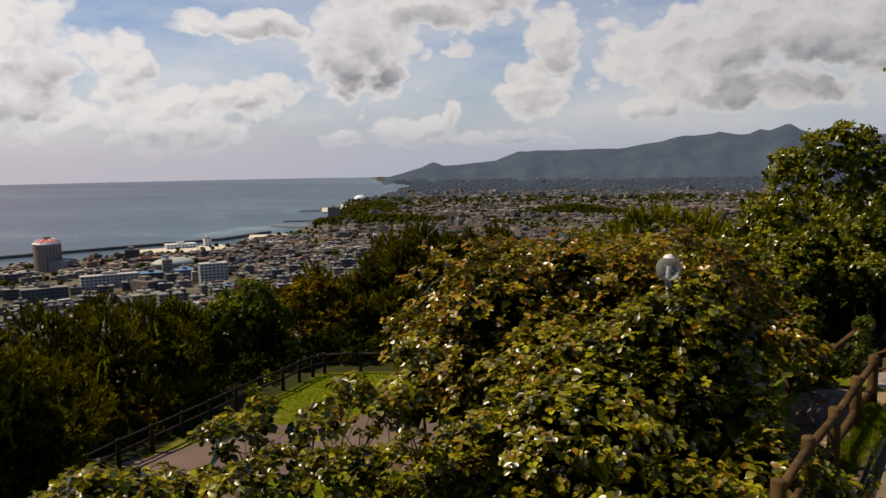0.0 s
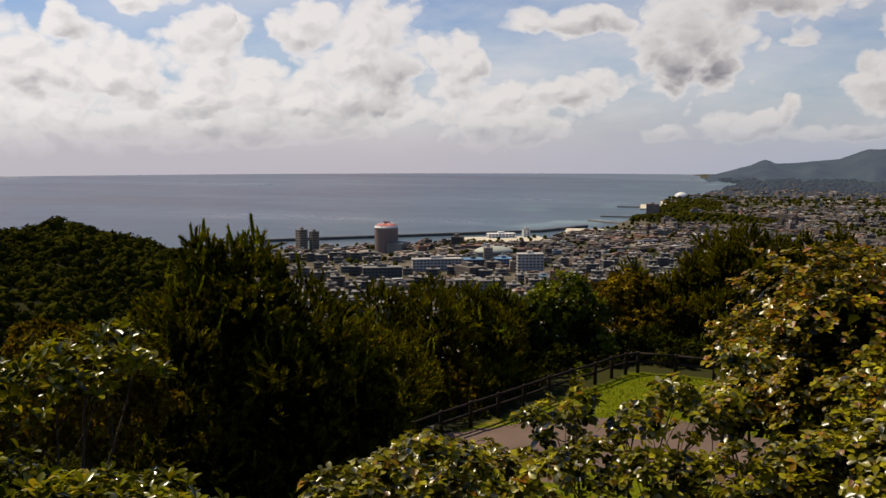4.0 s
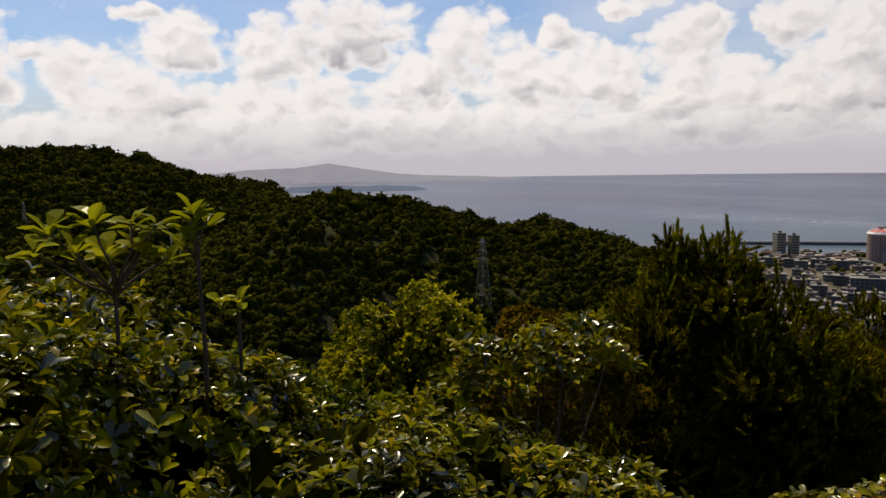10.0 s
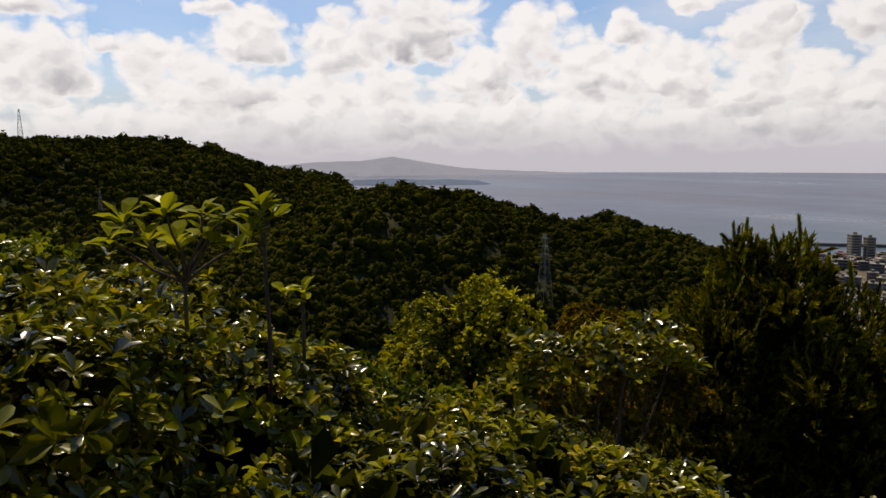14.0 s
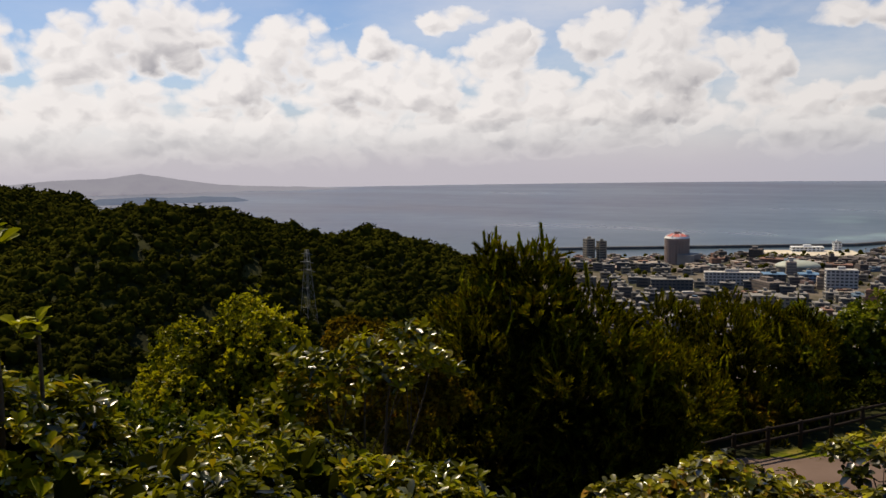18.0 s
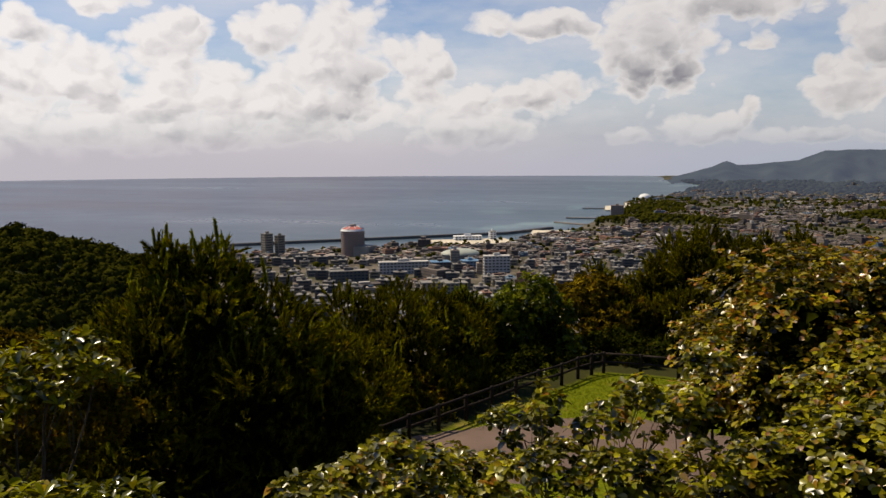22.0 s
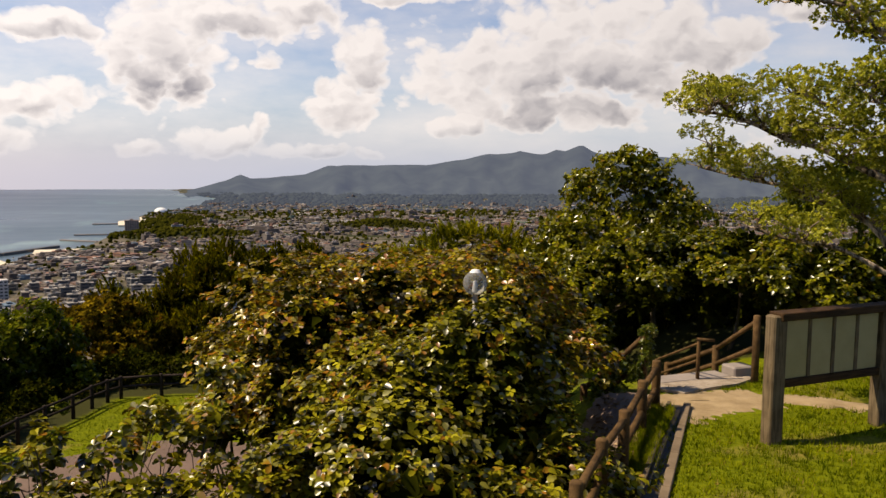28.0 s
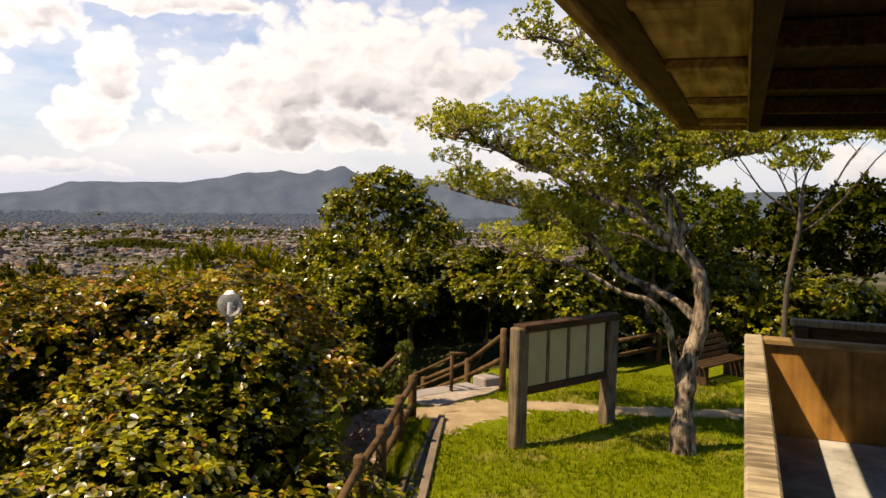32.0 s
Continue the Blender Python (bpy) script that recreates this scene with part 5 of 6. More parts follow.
# ---------------------------------------------------------------- lookout deck and roof
U = Matrix.Rotation(radians(1.6), 3, "Z") @ Vector((0.785, 0.620, 0)).normalized()      # along the rail
W = Vector((-U.y, U.x, 0))                      # outwards
DECK_TURN = math.degrees(math.atan2(U.y, U.x))
FLOOR_Z, RAIL_Z, EAVE_Z = 2.1, 2.9, 4.65


def build_deck():
    """Built in its own space: x along the rail, y outwards, z up."""
    deck = thing("lookout_deck", W * -0.12, "raised timber lookout deck with a solid plank parapet", "deck", rz=DECK_TURN)
    box_part("floor_slab", (-5.0, -5.0, FLOOR_Z - 0.2), (7.24, -0.10, FLOOR_Z), M["slate"], deck, "pale stained stone floor", 0.01)
    for x in (-4.6, 1.2, 6.9):
        for y in (-4.7, -0.3):
            box_part("pillar", (x - 0.14, y - 0.14, -5.0), (x + 0.14, y + 0.14, FLOOR_Z - 0.2), M["concrete"], deck)
    # parapet planks, outer side and far end
    for i in range(12):
        x0 = -5.0 + i * 1.02
        box_part("plank", (x0, -0.09, FLOOR_Z), (x0 + 1.012, -0.03, RAIL_Z - 0.06), M["brown_upright"], deck)
    for i in range(5):
        y0 = -5.0 + i * 0.985
        box_part("plank", (7.17, y0, FLOOR_Z), (7.23, y0 + 0.977, RAIL_Z - 0.06), M["brown_upright"], deck)
    box_part("rail", (-5.0, -0.13, RAIL_Z - 0.06), (7.27, 0.01, RAIL_Z), M["grey_wood"], deck, "weathered grey rail top", 0.012)
    box_part("rail", (7.13, -5.0, RAIL_Z - 0.062), (7.27, -0.132, RAIL_Z - 0.004), M["end_rail"], deck, "weathered brown rail top", 0.012)
    return deck


def build_roof():
    roof = thing("pavilion_roof", (0, 0, 0), "timber pavilion roof with boarded eaves", "roof", rz=DECK_TURN)
    x1, y1, inner = 8.15, 0.56, -0.06
    # eave: fascia, soffit boards on bearers, inner beam, rafters and boarding
    box_part("fascia", (-6.0, y1 - 0.05, EAVE_Z), (x1, y1, EAVE_Z + 0.22), M["brown_wood"], roof)
    box_part("fascia", (x1 - 0.05, -6.0, EAVE_Z), (x1, y1 - 0.052, EAVE_Z + 0.22), M["brown_wood"], roof)
    box_part("edge_board", (-6.0, y1 - 0.20, EAVE_Z + 0.035), (x1 - 0.052, y1 - 0.053, EAVE_Z + 0.06), M["dark_board"], roof, "dark board along the eave")
    places = [7.65, 6.06, 4.4, 2.95, 1.4, -0.15, -1.7, -3.25, -4.8]
    for a, b in zip([x1 - 0.06] + places[:-1], places):
        box_part("soffit_board", (b + 0.003, inner + 0.004, EAVE_Z + 0.065), (a - 0.003, y1 - 0.054, EAVE_Z + 0.09), M["soffit_wood"], roof)
    for a in places:
        box_part("bearer", (a - 0.05, inner + 0.004, EAVE_Z + 0.012), (a + 0.05, y1 - 0.21, EAVE_Z + 0.062), M["brown_wood"], roof)
    box_part("beam", (-6.0, inner - 0.09, EAVE_Z - 0.02), (x1 - 0.06, inner, EAVE_Z + 0.24), M["dark_wood"], roof)
    box_part("beam_cap", (-6.0, inner + 0.001, EAVE_Z - 0.015), (x1 - 0.06, inner + 0.014, EAVE_Z + 0.01), M["brown_wood"], roof, "pale lipping on the beam")
    box_part("end_beam", (x1 - 0.20, -6.0, EAVE_Z + 0.02), (x1 - 0.06, inner - 0.095, EAVE_Z + 0.24), M["dark_wood"], roof)
    for a in places:
        box_part("rafter", (a - 0.028, -6.0, EAVE_Z + 0.10), (a + 0.028, inner - 0.095, EAVE_Z + 0.24), M["dark_board"], roof)
    box_part("roof_boards", (-6.0, -6.0, EAVE_Z + 0.245), (x1 + 0.05, y1 + 0.05, EAVE_Z + 0.30), M["dark_wood"], roof)
    for x, y in ((5.9, -2.6), (-4.0, -2.6), (-4.0, -4.8), (5.9, -4.8)):
        box_part("post", (x - 0.09, y - 0.09, FLOOR_Z), (x + 0.09, y + 0.09, EAVE_Z + 0.1), M["dark_wood"], roof)
    return roof


build_deck()
build_roof()


# ---------------------------------------------------------------- lawn furniture
def build_sign():
    a, b = Vector((7.5, 10.4, 0)), Vector((9.75, 10.84, 0))
    turn = math.degrees(math.atan2((b - a).y, (b - a).x))
    w = (b - a).length
    sign = thing("notice_board", a, "grey timber notice board with blank white panels on the lawn", "notice board", rz=turn)
    for x in (0, w):
        box_part("post", (x - 0.13, -0.10, -0.3), (x + 0.13, 0.10, 1.92), M["grey_upright"], sign, "", 0.02)
    box_part("top_rail", (-0.02, -0.13, 1.84), (w + 0.14, 0.13, 1.96), M["dark_wood"], sign, "", 0.012)
    box_part("lower_rail", (0.13, -0.07, 0.83), (w - 0.13, 0.07, 0.95), M["dark_wood"], sign)
    n = 4
    for i in range(n):
        x0 = 0.14 + (w - 0.28) * i / n
        x1 = 0.14 + (w - 0.28) * (i + 1) / n
        box_part("panel", (x0 + 0.035, -0.035, 0.952), (x1 - 0.035, 0.0, 1.838), M["board_white"], sign, "plain off-white panel")
        if i:
            box_part("mullion", (x0 - 0.034, -0.05, 0.952), (x0 + 0.034, 0.02, 1.838), M["grey_upright"], sign)
    box_part("backing", (0.132, 0.003, 0.952), (w - 0.132, 0.025, 1.838), M["dark_wood"], sign)


build_sign()


def log_fence(name, label, posts, height, radius, rails, mat, group):
    """Posts and rails of round section; posts are ground points."""
    fence = thing(name, posts[0], label, "fence", group)
    o = Vector(posts[0])
    for p in posts:
        p = Vector(p) - o
        tube_part("post", [p + Vector((0, 0, -0.3)), p + Vector((0, 0, height - 0.02)), p + Vector((0, 0, height))], [radius, radius, radius * 0.8], mat, fence, sides=10)
    for p, q in zip(posts[:-1], posts[1:]):
        for h in rails:
            a, b = Vector(p) - o + Vector((0, 0, h)), Vector(q) - o + Vector((0, 0, h))
            tube_part("rail", [a, b], [radius * 0.72, radius * 0.72], mat, fence, sides=8)
    return fence


def ground_row(points):
    return [(x, y, ground_z(x, y)) for x, y in points]


log_fence("log_fence", "brown log fence along the edge of the lawn",
          [(3.3, 7.75, -0.06), (4.05, 8.78, 0), (4.83, 9.80, 0), (5.78, 11.15, 0), (6.62, 12.3, 0)], 0.84, 0.075, (0.34, 0.70), M["log"], "log fences")
log_fence("log_fence", "brown log fence at the back of the lawn",
          [(10.9, 15.0, 0), (12.6, 13.9, 0), (14.4, 14.3, 0), (16.2, 14.6, 0), (18.2, 14.4, 0), (20.2, 13.6, 0)], 0.85, 0.075, (0.38, 0.72), M["log"], "log fences")
log_fence("terrace_fence", "dark two-rail fence round the lower lookout lawn",
          ground_row([(-12.3, 12.6), (-11.8, 14.0), (-11.3, 15.4), (-10.8, 16.8), (-10.3, 18.1), (-9.8, 19.3), (-9.4, 20.5), (-9.0, 21.7), (-8.5, 22.9), (-8.0, 24.1), (-7.5, 25.3), (-7.0, 26.6), (-6.5, 27.8),
                      (-5.9, 29.0), (-5.5, 30.1), (-5.1, 30.8), (-4.7, 31.2), (-3.3, 31.3), (-1.9, 31.2), (-0.5, 31.0), (0.9, 30.7), (2.3, 30.3)]), 0.85, 0.065, (0.45, 0.78), M["black_rail"], "log fences")


def globe_lamp():
    p = Vector((3.19, 11.38, 0))
    base = Vector((p.x, p.y, ground_z(p.x, p.y)))
    lamp = thing("globe_lamp", base, "globe lamp with a clear ribbed ball on a thin pole", "lamp post")
    top = 2.19 - base.z
    tube_part("pole", [(0, 0, -0.2), (0, 0, top)], [0.045, 0.04], M["steel"], lamp)
    bm = bmesh.new()
    bmesh.ops.create_uvsphere(bm, u_segments=20, v_segments=14, radius=0.178, matrix=Matrix.Translation((0, 0, top + 0.17)))
    ball = part("globe", bm, M["globe"], lamp, "clear acrylic ball")
    bm = bmesh.new()
    bmesh.ops.create_cone(bm, cap_ends=True, segments=20, radius1=0.085, radius2=0.05, depth=0.045, matrix=Matrix.Translation((0, 0, top + 0.345)))
    part("cap", bm, M["white_paint"], ball)
    bm = bmesh.new()
    bmesh.ops.create_cone(bm, cap_ends=True, segments=14, radius1=0.045, radius2=0.03, depth=0.16, matrix=Matrix.Translation((0, 0, top + 0.12)))
    part("bulb", bm, M["white_paint"], ball)


def globe_build(n):
    clear = n.add("ShaderNodeBsdfTransparent", {0: (0.9, 0.9, 0.88, 1)}).outputs[0]
    gloss = n.add("ShaderNodeBsdfPrincipled", {"Base Color": (0.5, 0.5, 0.48, 1), "Roughness": 0.12}).outputs[0]
    f = n.add("ShaderNodeFresnel", {0: 1.5}).outputs[0]
    return n.add("ShaderNodeMixShader", {0: n.math("ADD", n.math("MULTIPLY", f, 0.8), 0.16, True), 1: clear, 2: gloss}).outputs[0]


M["globe"] = material("globe", globe_build)
globe_lamp()


def ribbon(name, label, category, line, width, mat, lift=0.02, seed=1, wander=0.12):
    """A strip on the ground along a line, with uneven edges."""
    r = random.Random(seed)
    pts = eased([(x, y, 0) for x, y in line], 8)
    v, f = [], []
    for i, p in enumerate(pts):
        d = (pts[min(i + 1, len(pts) - 1)] - pts[max(i - 1, 0)]).normalized()
        side = Vector((-d.y, d.x, 0))
        for k in range(5):
            t = (k / 4 - 0.5) * width
            q = p + side * (t + (r.uniform(-wander, wander) if k in (0, 4) else 0))
            v.append((q.x, q.y, ground_z(q.x, q.y) + (lift if k not in (0, 4) else -0.02)))
    for i in range(len(pts) - 1):
        for k in range(4):
            a = i * 5 + k
            f.append((a, a + 5, a + 6, a + 1))
    return tagged(link_mesh(name, v, f, mat, smooth=True), label, category, kind="structure")


ribbon("path", "pale trodden earth path across the lawn", "path", [(6.9, 12.9), (8.2, 12.7), (9.6, 12.1), (11.0, 11.0), (12.2, 10.3), (14.0, 9.6), (17, 9.0)], 0.85, M["dirt"], 0.02, 3, 0.3)
ribbon("path", "worn patch of dry straw-coloured earth on the lawn", "path", [(6.5, 12.0), (7.2, 12.4), (8.0, 12.6), (8.9, 12.6)], 2.0, M["dirt"], 0.012, 9, 0.35)
ribbon("path", "dark asphalt path going down beside the log fence", "path", [(1.6, 6.2), (2.9, 8.1), (3.9, 9.6), (5.0, 11.2), (5.95, 12.5), (6.7, 13.2)], 1.3, M["asphalt"], 0.05, 4, 0.05)
ribbon("path", "reddish bare earth on the lower lookout terrace", "path", [(-7.4, 20.4), (-5.2, 22.9), (-2.8, 23.7), (0.8, 22.7), (4, 20)], 5.0, M["red_earth"], 0.06, 5, 0.3)


def grass():
    """Blades of grass on the lawns, in small tufts."""
    r = np.random.default_rng(3)
    pts = []
    for cx, cy, rad, n in ((9.5, 9.8, 5.2, 26000), (-4.5, 28.0, 5.5, 9000)):
        a, q = r.uniform(0, math.tau, n), rad * np.sqrt(r.random(n))
        pts.append(np.stack([cx + q * np.cos(a), cy + q * np.sin(a)], 1))
    p = np.concatenate(pts)
    path = (np.abs(p[:, 1] - np.interp(p[:, 0], [6.9, 8.2, 9.6, 11.0, 12.2, 14.0], [12.9, 12.7, 12.1, 11.0, 10.3, 9.6])) < 0.36) & (p[:, 0] > 6.5)
    bare = np.sin(p[:, 0] * 1.3 + 0.7 * np.sin(p[:, 1] * 1.1)) * np.sin(p[:, 1] * 1.7) > 0.93
    left = p[:, 0] < 3.6 + (p[:, 1] - 8.0) * 0.66
    worn = ((p[:, 0] - 7.6) / 1.5) ** 2 + ((p[:, 1] - 12.4) / 0.95) ** 2 + 0.5 * np.sin(p[:, 0] * 5.1) * np.sin(p[:, 1] * 4.3) + r.normal(0, 0.22, len(p)) < 1
    p = p[~((path | bare | left | worn) & (p[:, 1] < 18))]
    z = land(p[:, 0], p[:, 1])
    shelf = (p[:, 1] < 31.1) & (p[:, 0] + (31 - p[:, 1]) * 0.42 > -4.9) & (np.hypot(p[:, 0], p[:, 1] - 25) < 10.3)
    keep = np.where(p[:, 1] < 18, z > -0.4, shelf)
    p, z = p[keep], z[keep]
    blade = [(-0.006, 0, 0), (0.006, 0, 0), (0.004, 0.03, 0.055), (-0.02, 0.0, 0), (-0.01, -0.006, 0), (-0.035, -0.02, 0.045), (0.012, -0.01, 0), (0.02, 0.0, 0), (0.04, -0.02, 0.05)]
    m = frames_for(np.column_stack([p, z - 0.004]), np.tile([0, 0, 1.0], (len(p), 1)), r.uniform(0.7, 1.7, len(p)), 0.2)
    ob = scatter_mesh("grass", blade, [(0, 1, 2), (3, 4, 5), (6, 7, 8)], m, M["grass"])
    tagged(ob, "short rough grass of the lawns", "grass", kind="stuff")


grass()


def fence_weeds():
    """Taller grass between the log fence and the drain, and fallen leaves on the path."""
    r = np.random.default_rng(8)
    n = 5200
    s = r.random(n)
    off = r.uniform(-0.04, 0.34, n)
    x, y = 3.9 + s * 2.7 + off * 0.80, 8.6 + s * 3.7 - off * 0.56
    blade = [(-0.008, 0, 0), (0.008, 0, 0), (0.006, 0.07, 0.20), (-0.02, 0.0, 0), (-0.008, -0.006, 0), (-0.07, -0.03, 0.17), (0.012, -0.01, 0), (0.024, 0.0, 0), (0.08, -0.04, 0.18)]
    m = frames_for(np.column_stack([x, y, land(x, y) - 0.004]), np.tile([0, 0, 1.0], (n, 1)), r.uniform(0.35, 1.0, n), 0.2)
    tagged(scatter_mesh("grass", blade, [(0, 1, 2), (3, 4, 5), (6, 7, 8)], m, M["grass"]), "tall unmown grass along the log fence", "grass", kind="stuff")
    n = 900
    s = r.random(n)
    off = r.uniform(-0.6, 0.55, n)
    x, y = 1.9 + s * 4.4 - off * 0.84, 6.6 + s * 6.2 + off * 0.54
    m = frames_for(np.column_stack([x, y, land(x, y) + 0.062]), np.tile([0, 0, 1.0], (n, 1)), r.uniform(0.5, 1.1, n), 0.25)
    tagged(scatter_mesh("fallen_leaves", *leaf(0.11, 0.06, 0.4, 0.1), m, M["litter"]), "dry brown leaves fallen on the asphalt path", "leaves", kind="stuff")


fence_weeds()


def drain():
    """Open concrete channel along the fence, as wide as a hand is long."""
    d = (Vector((7.05, 12.45, 0)) - Vector((4.5, 8.6, 0)))
    turn = math.degrees(math.atan2(d.y, d.x))
    t = thing("drain_channel", (4.5, 8.6, 0), "narrow open concrete drain channel beside the fence", "drain", rz=turn)
    n = 7
    for i in range(n):
        a, b = d.length * i / n + 0.004, d.length * (i + 1) / n - 0.004
        box_part("kerb", (a, -0.28, -0.2), (b, -0.16, 0.075), M["kerb"], t, bevel=0.01)
        box_part("kerb", (a, 0.04, -0.2), (b, 0.11, 0.07), M["wet_concrete"], t, bevel=0.01)
    # the bed lies nearly flush; its dark colour stands for the slot's shade
    box_part("channel_bed", (0, -0.158, -0.25), (d.length, 0.038, 0.012), M["shaded_bed"], t, "channel bed coloured dark for the shade in the slot")


drain()


def steps():
    st = thing("stone_steps", (8.5, 14.0, 0), "pale concrete steps going down under the hedge", "steps", rz=8)
    box_part("landing", (-1.0, -0.12, -1.2), (0.6, 0.35, 0.03), M["concrete"], st, "", 0.02)
    bm = bmesh.new()
    outline = [bm.verts.new((x, y, 0.022)) for x, y in ((-1.28, -0.42), (-1.02, -0.80), (-0.3, -0.66), (0.32, -0.62), (0.90, -0.40), (0.92, -0.22), (0.5, -0.13), (-1.05, -0.13))]
    top = bm.faces.new(outline)
    low = bmesh.ops.extrude_face_region(bm, geom=[top])["geom"]
    for v in low:
        if isinstance(v, bmesh.types.BMVert):
            v.co.z = -0.3
    part("apron", bm, M["worn_slab"], st, "worn pale concrete apron before the steps")
    for i in range(8):
        box_part("step", (-1.0 + 0.03 * i, 0.36 + i * 0.34, -1.2 - i * 0.17), (0.85, 0.36 + (i + 1) * 0.34 - 0.006, -0.12 - i * 0.17), M["concrete"], st, "", 0.015)
    box_part("block", (0.62, -0.2, -1.0), (1.1, 0.2, 0.2), M["concrete"], st, "", 0.03)


steps()


def stair_rail(name, label, posts, heights, radius=0.07):
    rail = thing(name, posts[0], label, "handrail", "handrails at the steps")
    o = Vector(posts[0])
    for p, h in zip(posts, heights):
        p = Vector(p) - o
        tube_part("post", [p + Vector((0, 0, -0.4)), p + Vector((0, 0, h)), p + Vector((0, 0, h + 0.02))], [radius, radius, radius * 0.7], M["log"], rail, sides=10)
    for i in range(len(posts) - 1):
        for k in (0.92, 0.5):
            a, b = Vector(posts[i]) - o, Vector(posts[i + 1]) - o
            tube_part("rail", [a + Vector((0, 0, heights[i] * k)), b + Vector((0, 0, heights[i + 1] * k))], [radius * 0.7, radius * 0.7], M["log"], rail, sides=8)
    return rail


stair_rail("handrail", "brown log handrail sloping down beside the steps", [(9.42, 13.65, 0.05), (9.35, 14.9, -0.35), (9.2, 16.6, -1.1)], [1.2, 0.75, 0.75])
middle_rail = stair_rail("handrail", "thin brown handrail in the middle of the steps", [(8.35, 13.9, 0.0), (8.2, 16.4, -1.1)], [0.78, 0.75], 0.036)
tube_part("crossbar", [(-0.04, 0.0, 0.80), (0.30, -0.06, 0.77)], [0.028, 0.028], M["log"], middle_rail)
stair_rail("handrail", "log handrail wrapped in ivy at the head of the lower path", [(7.0, 13.5, 0), (6.5, 13.62, -0.35), (5.95, 13.75, -0.75)], [1.08, 0.92, 0.82])
plant("ivy", "bright ivy climbing a fence post", "ivy", (7.0, 13.42, 0), (7.0, 13.42, 0.3),
      [((7.0, 13.4, 1.02), (0.17, 0.17, 0.16)), ((7.0, 13.4, 0.55), (0.13, 0.13, 0.35)), ((6.62, 13.5, 0.2), (0.35, 0.2, 0.35)), ((6.3, 13.5, -0.1), (0.35, 0.25, 0.35))],
      SMALL, M["ivy"], M["dark_bark"], 150, 0.8, 0.012, 51, 0.5)


def bench():
    b = thing("bench", (14.3, 12.4, 0), "dark slatted wooden bench with a sloping back", "bench", rz=12)
    for x in (-0.75, 0.75):
        box_part("leg", (x - 0.05, -0.2, -0.05), (x + 0.05, 0.25, 0.40), M["dark_wood"], b)
    for i in range(4):
        box_part("slat", (-0.95, -0.22 + i * 0.125, 0.40), (0.95, -0.12 + i * 0.125, 0.44), M["dark_wood"], b)
    for i in range(4):
        s = box_part("back_slat", (-0.95, -0.02, -0.05), (0.95, 0.02, 0.05), M["dark_wood"], b)
        s.matrix_basis = pose(0, 0.30 + i * 0.05, 0.50 + i * 0.125, -22)
    for x in (-0.75, 0.75):
        s = box_part("back_post", (x - 0.03, -0.02, -0.3), (x + 0.03, 0.02, 0.32), M["dark_wood"], b)
        s.matrix_basis = pose(0, 0.41, 0.68, -22)


bench()


def outer_stair_wall():
    """Weathered plank wall of the stair that climbs to the deck."""
    p = U * 9.0 + W * (-0.55)
    w = thing("stair_wall", (p.x, p.y, 0), "weathered dark plank wall of the deck stair", "wall", rz=DECK_TURN - 90)
    for i in range(5):
        box_part("plank", (0.02, -0.03, 1.5 + i * 0.25), (3.2, 0.03, 1.5 + i * 0.25 + 0.242), M["dark_wood"], w)
    box_part("cap", (0, -0.08, 2.755), (3.22, 0.08, 2.82), M["grey_upright"], w)
    for x in (0.1, 3.1):
        box_part("post", (x - 0.07, -0.1, -0.2), (x + 0.07, -0.032, 2.75), M["dark_wood"], w)


outer_stair_wall()


# ---------------------------------------------------------------- pylons
def pylon(place, height, label):
    t = thing("power_pylon", place, label, "pylon", "power pylons")
    w = height * 0.085
    legs = []
    for sx, sy in ((1, 1), (-1, 1), (-1, -1), (1, -1)):
        legs.append([Vector((sx * w * (1 - 0.82 * k / 8), sy * w * (1 - 0.82 * k / 8), height * k / 8)) for k in range(9)])
        tube_part("leg", [Vector((sx * w * 1.02, sy * w * 1.02, -2)), *legs[-1][1:]], [0.11] * 9, M["steel"], t, sides=4)
    items = []
    for k in range(8):
        for i in range(4):
            a, b = legs[i], legs[(i + 1) % 4]
            items += [tube([a[k], b[k + 1]], [0.05, 0.05], 3), tube([a[k + 1], b[k]], [0.05, 0.05], 3), tube([a[k + 1], b[k + 1]], [0.05, 0.05], 3)]
    v, f = merge_templates(items)
    link_mesh("bracing", v, f, M["steel"], t)
    for z, s in ((0.72, 0.16), (0.83, 0.14), (0.94, 0.11)):
        tube_part("crossarm", [(-height * s, 0, height * z), (0, 0, height * (z + 0.015)), (height * s, 0, height * z)], [0.1, 0.22, 0.1], M["steel"], t, sides=4)
    return t


def slope_distance(az, el, start=150.0):
    """How far off a line of sight from the lookout meets the wooded slope."""
    d = start
    while d < 640 and ground_z(*at(az, d, 0).xy) < 4 + d * math.tan(radians(el)):
        d += 1.0
    return d


for az, d, el, label in ((51.75, slope_distance(51.75, -11.0), -5.83, "grey lattice power pylon on the near side of the ridge"),
                         (88.5, 540, 2.82, "grey lattice power pylon on the ridge"),
                         (86.05, 592, 2.71, "grey lattice power pylon behind the ridge crest"),
                         (81.7, slope_distance(81.7, -4.2), -2.38, "small grey lattice pylon on the wooded slope")):
    q = at(az, d, 0)
    foot = ground_z(q.x, q.y) - 1
    pylon((q.x, q.y, foot), 4 + d * math.tan(radians(el)) - foot, label)


